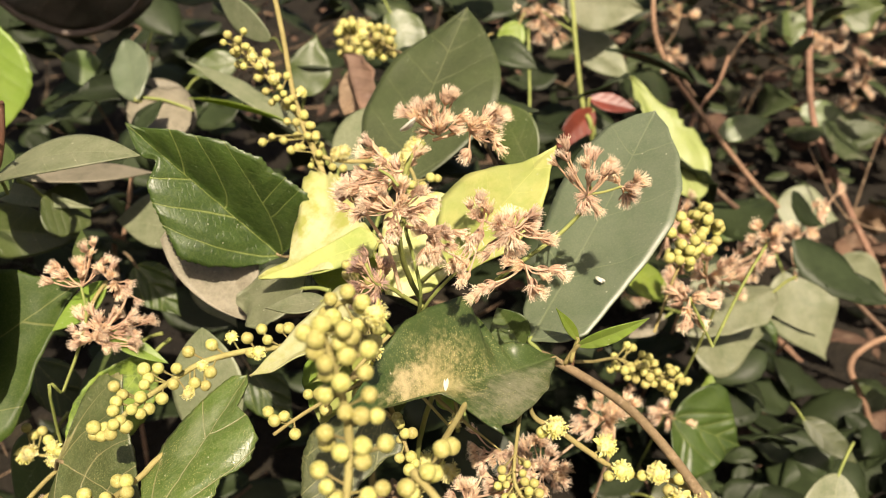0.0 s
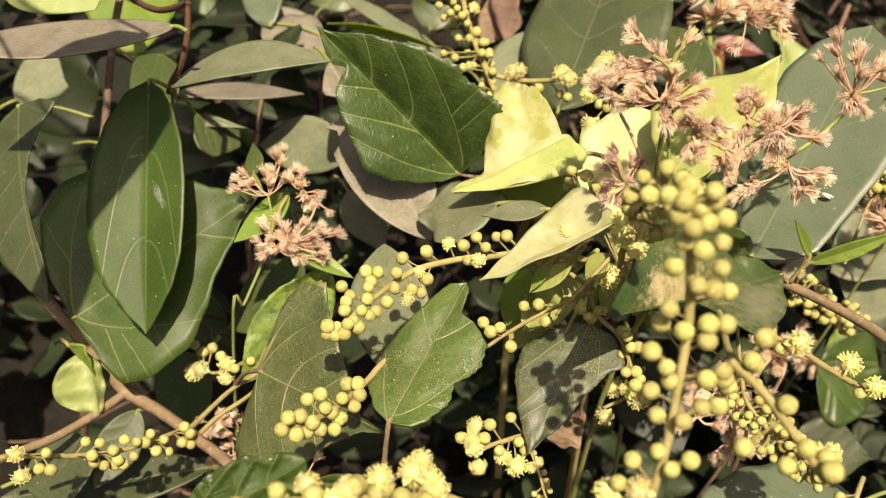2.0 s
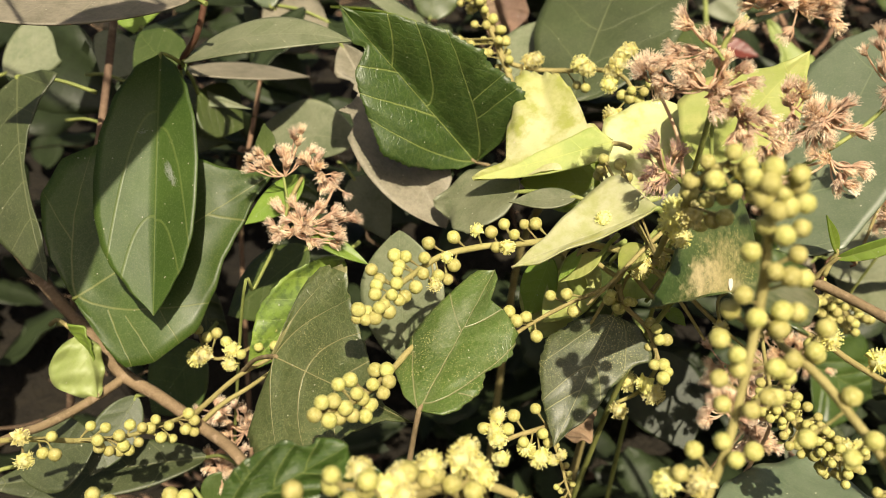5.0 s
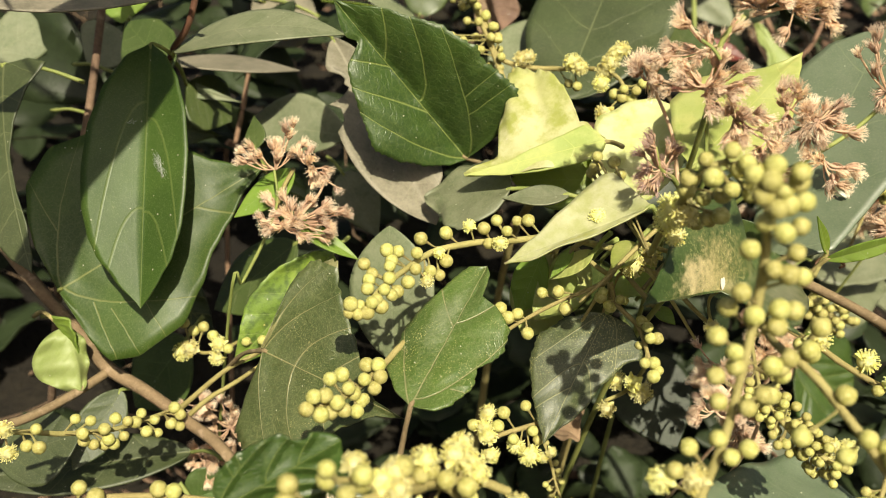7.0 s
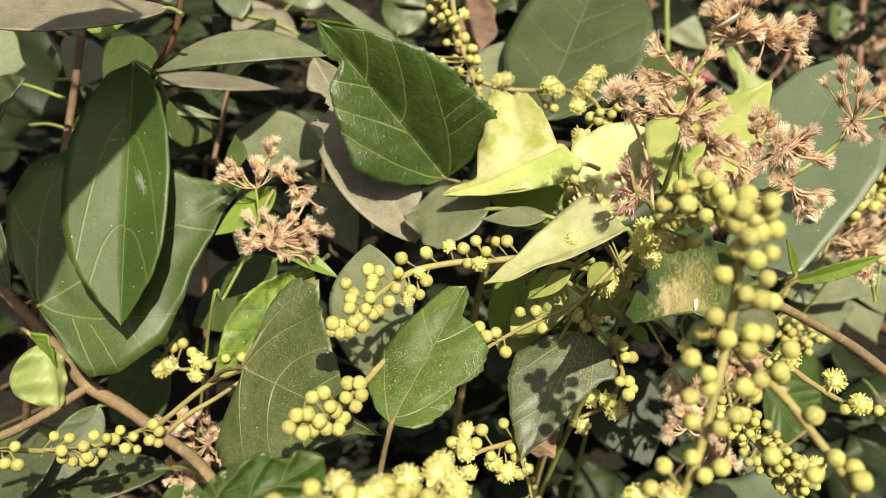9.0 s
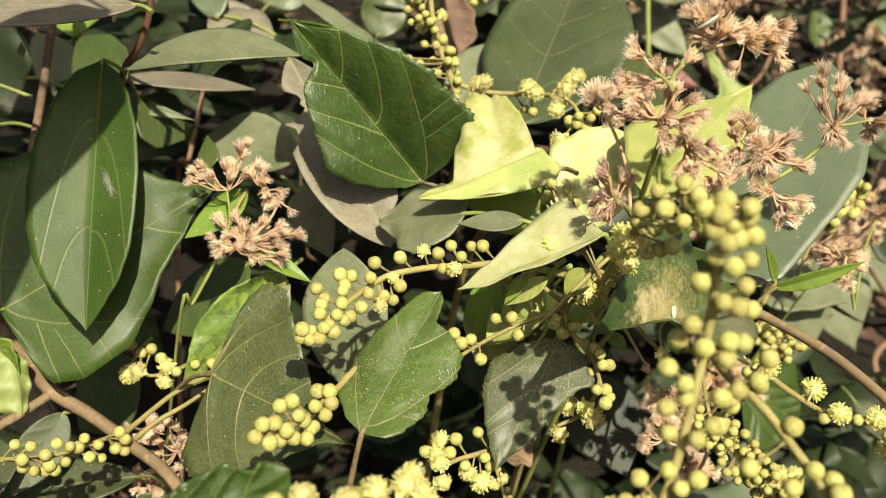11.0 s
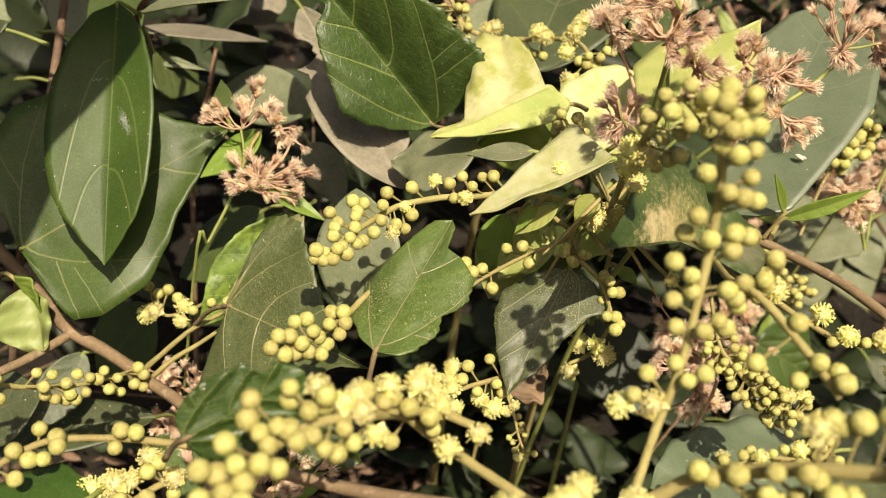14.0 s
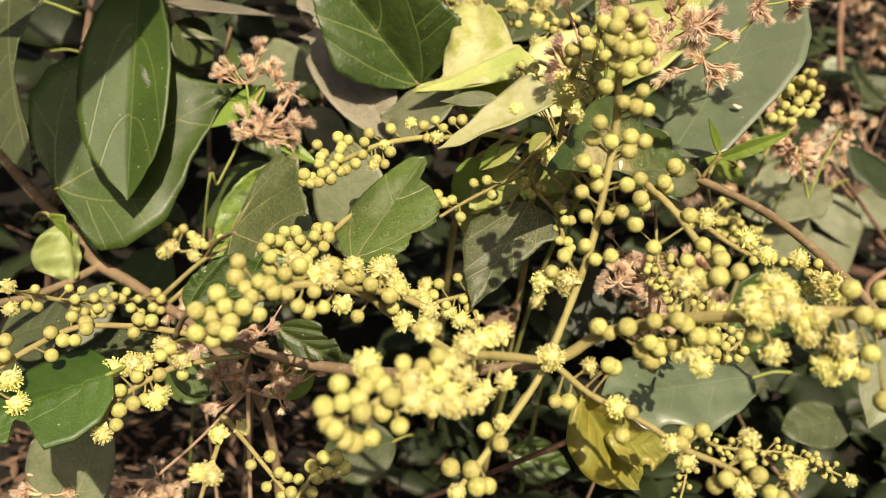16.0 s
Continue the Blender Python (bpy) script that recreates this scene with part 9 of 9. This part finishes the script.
leaf(backing, (-0.0662, 0.4198, 0.9254), (-0.0607, 0.4300, 0.9534), (-0.0526, 0.4244, 0.9382), "green", stem=(-0.0691, 0.4272, 0.9165), at=0.38, q=0.95, rb=0.5, fold=0.12, wave=0.08, hump=0.03)
leaf(backing, (-0.0273, 0.4647, 0.9610), (-0.0070, 0.4538, 0.9310), (-0.0070, 0.4607, 0.9501), "green", stem=(-0.0331, 0.4778, 0.9679), at=0.38, q=0.95, rb=0.5, fold=0.12, wave=0.08, hump=0.03)
leaf(backing, (-0.1194, 0.3173, 0.8777), (-0.1019, 0.3106, 0.8592), (-0.1019, 0.3151, 0.8715), "dark", stem=(-0.1275, 0.3284, 0.8789), at=0.38, q=0.95, rb=0.5, fold=0.12, wave=0.08, hump=0.03)
leaf(backing, (-0.0755, 0.3038, 0.8406), (-0.0580, 0.2955, 0.8179), (-0.0580, 0.3008, 0.8323), "dark", stem=(-0.0823, 0.3149, 0.8417), at=0.38, q=0.95, rb=0.5, fold=0.12, wave=0.08, hump=0.03)
leaf(backing, (-0.1589, 0.3046, 0.8427), (-0.1326, 0.2955, 0.8179), (-0.1370, 0.3015, 0.8344), "dark", stem=(-0.1704, 0.3158, 0.8444), at=0.38, q=0.95, rb=0.5, fold=0.12, wave=0.08, hump=0.03)
leaf(backing, (0.1357, 0.2554, 0.8253), (0.1232, 0.2350, 0.7977), (0.1405, 0.2441, 0.8103), "grey", stem=(0.1451, 0.2673, 0.8299), at=0.42, q=0.6, fold=0.12, wave=0.08, hump=0.03)
leaf(backing, (0.1596, 0.3396, 0.7967), (0.1829, 0.3313, 0.7785), (0.1764, 0.3363, 0.7907), "dull", stem=(0.1587, 0.3507, 0.7976), at=0.42, q=0.6, fold=0.12, wave=0.08, hump=0.03)
leaf(backing, (0.1049, 0.3026, 0.7470), (0.1394, 0.2972, 0.7381), (0.1214, 0.2976, 0.7364), "dull", stem=(0.1001, 0.3124, 0.7440), at=0.42, q=0.6, fold=0.12, wave=0.08, hump=0.03)
leaf(backing, (-0.0097, 0.2182, 0.7892), (0.0120, 0.2156, 0.7857), (0.0008, 0.2139, 0.7793), "dark", stem=(-0.0138, 0.2274, 0.7845), at=0.42, q=0.6, fold=0.12, wave=0.08, hump=0.03)
leaf(backing, (-0.0486, 0.2206, 0.7893), (-0.0750, 0.2184, 0.7796), (-0.0589, 0.2153, 0.7738), "dull", stem=(-0.0416, 0.2297, 0.7861), at=0.42, q=0.6, fold=0.12, wave=0.08, hump=0.03)
leaf(backing, (-0.1269, 0.2280, 0.7966), (-0.1124, 0.2317, 0.8088), (-0.1152, 0.2270, 0.7958), "green", stem=(-0.1331, 0.2358, 0.7880), at=0.42, q=0.6, fold=0.12, wave=0.08, hump=0.03)
redplant = thing("shrub_leaves", (0.0742, 0.4320, 0.9005), "two glossy red-brown leaves on a green stalk", "leaf")
leaf(redplant, (0.0756, 0.4374, 0.9152), (0.0558, 0.4211, 0.8996), (0.0705, 0.4271, 0.9016), "red", stem=(0.0767, 0.4359, 0.9025), at=0.45, q=0.6, fold=0.3)
leaf(redplant, (0.0750, 0.4493, 0.9187), (0.0991, 0.4473, 0.9133), (0.0860, 0.4503, 0.9215), "red", stem=(0.0736, 0.4409, 0.9102), at=0.45, q=0.6, fold=0.3)
tagged(stalk("vine_stem", [(0.1198, 0.5230, 0.9749, 0.00140), (0.1214, 0.5119, 0.9446, 0.00145), (0.1311, 0.5042, 0.9233, 0.00150), (0.1472, 0.4965, 0.9021, 0.00150), (0.1666, 0.4876, 0.8778, 0.00150), (0.1908, 0.4782, 0.8520, 0.00140), (0.3000, 0.5200, 0.7600, 0.00150)], M["dry_vine"]), "thin brown dry vine stem crossing the thicket", "vine", "dry vines")
tagged(stalk("vine_stem", [(0.2336, 0.5882, 0.9787, 0.00200), (0.2343, 0.5783, 0.9515, 0.00200), (0.2319, 0.5461, 0.8923, 0.00210), (0.2427, 0.5219, 0.8550, 0.00200), (0.2587, 0.4970, 0.8158, 0.00200), (0.2758, 0.4864, 0.7869, 0.00190), (0.3400, 0.5400, 0.7600, 0.00200)], M["dry_vine"]), "thin brown dry vine stem crossing the thicket", "vine", "dry vines")
tagged(stalk("vine_stem", [(0.1500, 0.5400, 0.7700, 0.00100), (0.1419, 0.4996, 0.8816, 0.00100), (0.1502, 0.5075, 0.9032, 0.00110), (0.1600, 0.5120, 0.9156, 0.00110), (0.1666, 0.5177, 0.9311, 0.00100)], M["dry_vine"]), "thin brown dry vine stem crossing the thicket", "vine", "dry vines")
tagged(stalk("vine_stem", [(0.1900, 0.5500, 0.8000, 0.00100), (0.1617, 0.4479, 0.7686, 0.00100), (0.1666, 0.4390, 0.7443, 0.00100), (0.1795, 0.4291, 0.7170, 0.00100), (0.1892, 0.4203, 0.6928, 0.00100), (0.2600, 0.5000, 0.6200, 0.00100)], M["dry_vine"]), "thin brown dry vine stem crossing the thicket", "vine", "dry vines")
tagged(stalk("vine_stem", [(0.2000, 0.5500, 0.7900, 0.00100), (0.1682, 0.4451, 0.7610, 0.00110), (0.1827, 0.4379, 0.7413, 0.00110), (0.2086, 0.4302, 0.7201, 0.00110), (0.2344, 0.4203, 0.6928, 0.00110), (0.3300, 0.5000, 0.6200, 0.00100)], M["dry_vine"]), "thin brown dry vine stem crossing the thicket", "vine", "dry vines")
tagged(stalk("vine_stem", [(0.2476, 0.4262, 0.7968, 0.00160), (0.2294, 0.4241, 0.7911, 0.00160), (0.2188, 0.4200, 0.7796, 0.00180), (0.2279, 0.4117, 0.7568, 0.00160), (0.2309, 0.4023, 0.7312, 0.00160), (0.2325, 0.3940, 0.7084, 0.00160), (0.3000, 0.4200, 0.6200, 0.00150)], M["dry_vine"]), "thin brown dry vine stem crossing the thicket", "vine", "dry vines")
tagged(stalk("vine_stem", [(0.2099, 0.4975, 0.7588, 0.00180), (0.2294, 0.4914, 0.7421, 0.00180), (0.2507, 0.4854, 0.7255, 0.00180), (0.2756, 0.4781, 0.7054, 0.00180), (0.4000, 0.5200, 0.6600, 0.00150)], M["dry_vine"]), "thin brown dry vine stem crossing the thicket", "vine", "dry vines")
tagged(stalk("vine_stem", [(-0.1348, 0.3690, 0.9030, 0.00090), (-0.1362, 0.3639, 0.8899, 0.00100), (-0.1386, 0.3580, 0.8745, 0.00100), (-0.1412, 0.3529, 0.8613, 0.00100), (-0.1400, 0.3600, 0.6900, 0.00100)], M["dry_vine"]), "dry pale stalk behind the leaves", "vine", "dry vines")
tagged(stalk("vine_stem", [(-0.0600, 0.3000, 0.6900, 0.00100), (-0.0093, 0.1671, 0.8238, 0.00080), (-0.0019, 0.1682, 0.8281, 0.00100), (0.0057, 0.1686, 0.8303, 0.00100)], M["dry_vine"]), "thin brown dry vine stem crossing the thicket", "vine", "dry vines")
tagged(stalk("vine_stem", [(0.1000, 0.4400, 0.7400, 0.00100), (0.0866, 0.2849, 0.7824, 0.00070), (0.0998, 0.2787, 0.7679, 0.00080), (0.1130, 0.2724, 0.7535, 0.00080), (0.1260, 0.2670, 0.7412, 0.00080), (0.2000, 0.3600, 0.6600, 0.00100)], M["dry_vine"]), "thin brown dry vine stem crossing the thicket", "vine", "dry vines")
bowl = tagged(leaf(None, (-0.1364, 0.4345, 0.9804), (-0.2181, 0.4345, 0.9804), (-0.1886, 0.4501, 0.9502), "shaded_dark_dead", name="dead_leaf", at=0.5, q=0.1, rb=0.5, hump=-0.05, wave=0.15), "dark brown curled dead leaf like a bowl, its shade put into the colour", "dead leaf", "dead leaves")
stalk("curled_rim", [(-0.2112, 0.4277, 0.9706, 0.00120), (-0.2031, 0.4328, 0.9611, 0.00160), (-0.1946, 0.4391, 0.9552, 0.00180), (-0.1829, 0.4433, 0.9520, 0.00180), (-0.1655, 0.4391, 0.9552, 0.00170), (-0.1502, 0.4335, 0.9631, 0.00150), (-0.1382, 0.4270, 0.9745, 0.00100)], M["shaded_dark_dead"], bowl, "lighter curled rim")
tagged(leaf(None, (-0.0416, 0.3760, 0.9511), (-0.0335, 0.3571, 0.9284), (-0.0265, 0.3614, 0.9404), "dead", name="dead_leaf", at=0.5, q=0.45, fold=-0.6, wave=0.3), "curled dry brown dead leaf", "dead leaf", "dead leaves")
tagged(leaf(None, (-0.0324, 0.3790, 0.9448), (-0.0416, 0.3670, 0.9264), (-0.0440, 0.3715, 0.9388), "dead", name="dead_leaf", at=0.5, q=0.45, fold=0.6, wave=0.3), "curled dry brown dead leaf", "dead leaf", "dead leaves")
tagged(leaf(None, (-0.0240, 0.2260, 0.8358), (-0.0112, 0.2270, 0.8405), (-0.0192, 0.2149, 0.8355), "dead", name="dead_leaf", at=0.5, q=0.5, fold=-0.3, wave=0.2), "curled dry brown dead leaf", "dead leaf", "dead leaves")
tagged(leaf(None, (0.2543, 0.5242, 0.8322), (0.2791, 0.5206, 0.8222), (0.2636, 0.5171, 0.8418), "dead", name="dead_leaf", at=0.5, q=0.5, fold=-0.3, wave=0.3), "curled dry brown dead leaf", "dead leaf", "dead leaves")

# ---- an unseen overhanging climber shoot, added to shade the long leaves and thicket ----
shade_shoot = thing("climbing_plant", (-0.1406, 0.2553, 0.9522), "unseen climber shoot added to shade the leaves and thicket", "climbing plant")
leaf(shade_shoot, (-0.1198, 0.1410, 1.0383), (-0.1605, 0.1069, 0.9787), (-0.1270, 0.1242, 1.0167), "smooth", stem=(-0.1457, 0.1315, 1.0704), nv=50, edge=[(0.06, 1.0), (0.11, 1.47), (0.35, 1.35), (0.55, 1.22), (0.66, 1.45), (0.78, 1.75), (0.85, 1.78), (0.93, 1.2)], edge2=[(0.05, 1.0), (0.2, 1.6), (0.47, 1.5), (0.59, 1.1), (0.70, 0.6), (0.85, 0.4), (0.95, 0.3)])
leaf(shade_shoot, (-0.1493, 0.1334, 1.0249), (-0.1448, 0.1098, 0.9877), (-0.1378, 0.1215, 1.0070), "smooth", side2=(-0.1562, 0.1209, 1.0042), stem=(-0.1750, 0.1282, 1.0800), at=0.45, q=0.5, wave=0.08)
stalk("stem", [(-0.1457, 0.1315, 1.0704, 0.0011), (-0.2304, 0.1318, 1.1220, 0.0014), (-0.4046, 0.1520, 1.0586, 0.0020), (-0.4200, 0.1400, 0.7000, 0.0026), (-0.4300, 0.1500, 0.3600, 0.0030)], M["stem"], shade_shoot)



def shade_leaf(plant, at, turn, length, width, root):
    """A leaf of an unseen overhanging shoot, spread to the sun to cast shade."""
    at = Vector(at)
    d = toward_sun.orthogonal().normalized()
    d = Matrix.Rotation(turn, 3, toward_sun) @ d
    side = toward_sun.cross(d)
    leaf(plant, at - d * length / 2, at + d * length / 2, at + side * width / 2, "smooth", stem=root, at=0.45, q=0.55, fold=0.1, wave=0.08)


# More added leaves out of view, darkening the upper left of the thicket.
stalk("stem", [(-0.2304, 0.1318, 1.1220, 0.0013), (-0.2128, 0.2126, 1.1464, 0.0012), (-0.1528, 0.2776, 1.1464, 0.0011), (-0.0628, 0.2976, 1.1314, 0.0009)], M["stem"], shade_shoot)
for spot, turn, length, width, root in (
        ((-0.1828, 0.2926, 1.1094), 0.3, 0.060, 0.040, (-0.1828, 0.2576, 1.1464)), ((-0.1448, 0.2946, 1.1054), 1.6, 0.055, 0.036, (-0.1528, 0.2776, 1.1464)),
        ((-0.1078, 0.2926, 1.1034), 2.7, 0.060, 0.038, (-0.1178, 0.2876, 1.1414)), ((-0.1688, 0.2806, 1.0734), 0.9, 0.048, 0.032, (-0.1728, 0.2626, 1.1464)),
        ((-0.1278, 0.2846, 1.0794), 2.1, 0.045, 0.030, (-0.1328, 0.2826, 1.1434)), ((-0.0628, 0.2886, 1.0914), 0.5, 0.055, 0.034, (-0.0778, 0.2946, 1.1334)),
        ((-0.2128, 0.2876, 1.0964), 2.4, 0.055, 0.036, (-0.2078, 0.2276, 1.1464))):
    shade_leaf(shade_shoot, spot, turn, length, width, root)
# A second unseen shoot, added to shade the upper right of the thicket.
right_shade_shoot = thing("climbing_plant", (0.4500, 0.3000, 0.7000), "unseen climber shoot added to shade the bank", "climbing plant")
stalk("stem", [(0.4500, 0.3000, 0.6600, 0.0022), (0.3718, 0.2807, 0.9529, 0.0018), (0.2672, 0.2826, 1.1114, 0.0014), (0.1672, 0.2976, 1.1314, 0.0010)], M["stem"], right_shade_shoot)
for spot, turn, length, width, root in (
        ((0.2112, 0.2936, 1.1044), 0.4, 0.060, 0.040, (0.2172, 0.2906, 1.1234)), ((0.1722, 0.2916, 1.1014), 1.5, 0.050, 0.032, (0.1772, 0.2956, 1.1304)),
        ((0.2352, 0.2866, 1.0854), 2.5, 0.055, 0.036, (0.2472, 0.2856, 1.1164))):
    shade_leaf(right_shade_shoot, spot, turn, length, width, root)

# ---- small fallen bits on the leaves ----
tagged(part("insect_egg", leaf_mesh(bmesh.new(), (0.0398, 0.2118, 0.9151), (0.0412, 0.2095, 0.9144), (0.0401, 0.2105, 0.9145), at=0.5, q=0.3, nv=10, nu=3, thick=0.0002, hump=0.15), M["white"]), "tiny white oval grain on a smooth leaf", "grain")
tagged(part("insect_egg", leaf_mesh(bmesh.new(), (0.0409, 0.2108, 0.9151), (0.0419, 0.2094, 0.9148), (0.0411, 0.2100, 0.9148), at=0.5, q=0.3, nv=10, nu=3, thick=0.0002), M["white"]), "tiny white oval grain on a smooth leaf", "grain")
tagged(part("fallen_husk", leaf_mesh(bmesh.new(), (0.0092, 0.1772, 0.8997), (0.0112, 0.1726, 0.8992), (0.0094, 0.1746, 0.8991), at=0.5, q=0.3, nv=10, nu=3, thick=0.0002, hump=0.2, wave=0.3), M["white"]), "pale dry husk lying on a dusty leaf", "husk")
tagged(part("fallen_husk", leaf_mesh(bmesh.new(), (0.0094, 0.1718, 0.8997), (0.0134, 0.1771, 0.8986), (0.0116, 0.1742, 0.8988), at=0.5, q=0.3, nv=10, nu=3, thick=0.0002, hump=0.2), M["white"]), "pale dry husk lying on a dusty leaf", "husk")
tagged(part("seed_down", leaf_mesh(bmesh.new(), (0.0005, 0.1733, 0.9031), (0.0011, 0.1755, 0.9051), (0.0012, 0.1743, 0.9040), at=0.5, q=0.3, nv=10, nu=3, thick=0.0002), M["white"]), "white seed down stuck to a dusty leaf", "seed down")
tagged(part("seed_down", leaf_mesh(bmesh.new(), (0.0005, 0.1733, 0.9031), (0.0003, 0.1746, 0.9053), (0.0007, 0.1740, 0.9042), at=0.5, q=0.3, nv=10, nu=3, thick=0.0002), M["white"]), "white seed down stuck to a dusty leaf", "seed down")
def web_patch(at, along, across, strands, seed, label):
    """A wisp of silk on a leaf: fine crossing threads that thicken in the middle."""
    rng = random.Random(seed)
    at, along, across = Vector(at), Vector(along), Vector(across)
    lift = along.cross(across).normalized()
    if lift.y > 0:
        lift = -lift
    bm = bmesh.new()
    for _ in range(strands):
        a = at + along * rng.gauss(0, 0.35) + across * rng.gauss(0, 0.35)
        turn = rng.uniform(0, 6.283)
        b = a + (along * math.cos(turn) + across * math.sin(turn)) * rng.uniform(0.4, 1.1)
        c = (a + b) / 2 + lift * rng.uniform(0.0002, 0.0007) + across * rng.uniform(-0.2, 0.2)
        r = rng.uniform(0.000012, 0.000035)
        tube(bm, [(*(a + lift * 0.0003), r * 0.6), (*c, r), (*(b + lift * 0.0003), r * 0.5)], 4, 4, 0.3)
    return tagged(part("web_patch", bm, M["web"]), label, "web")


web_patch((-0.1312, 0.2265, 0.9052), (0.0016, -0.0022, -0.0024), (-0.0013, -0.0002, -0.0003), 90, 3, "wispy whitish silk patch on a smooth green leaf")
web_patch((-0.1403, 0.2345, 0.9142), (0.0012, 0.0002, 0.0002), (0.0001, -0.0004, -0.0006), 16, 4, "small whitish silk wisp on a leaf")
tagged(part("dry_husk", leaf_mesh(bmesh.new(), (-0.0722, 0.2529, 0.9072), (-0.0677, 0.2513, 0.9066), (-0.0704, 0.2513, 0.9058), at=0.5, q=0.3, nv=10, nu=3, thick=0.0002, hump=0.4, wave=0.4), M["rachis"]), "curled dry yellow husk on a grey leaf", "husk")
fallen = tagged(new("fallen_flower", FLOWERS[1]), "small pale yellow fallen flower on a pale leaf", "flower")
fallen.matrix_world = Matrix.Translation((-0.0261, 0.1830, 0.9145)) @ Vector((-0.35, -0.62, 0.70)).to_track_quat('Z', 'Y').to_matrix().to_4x4() @ Matrix.Diagonal((0.0017, 0.0017, 0.0009, 1))
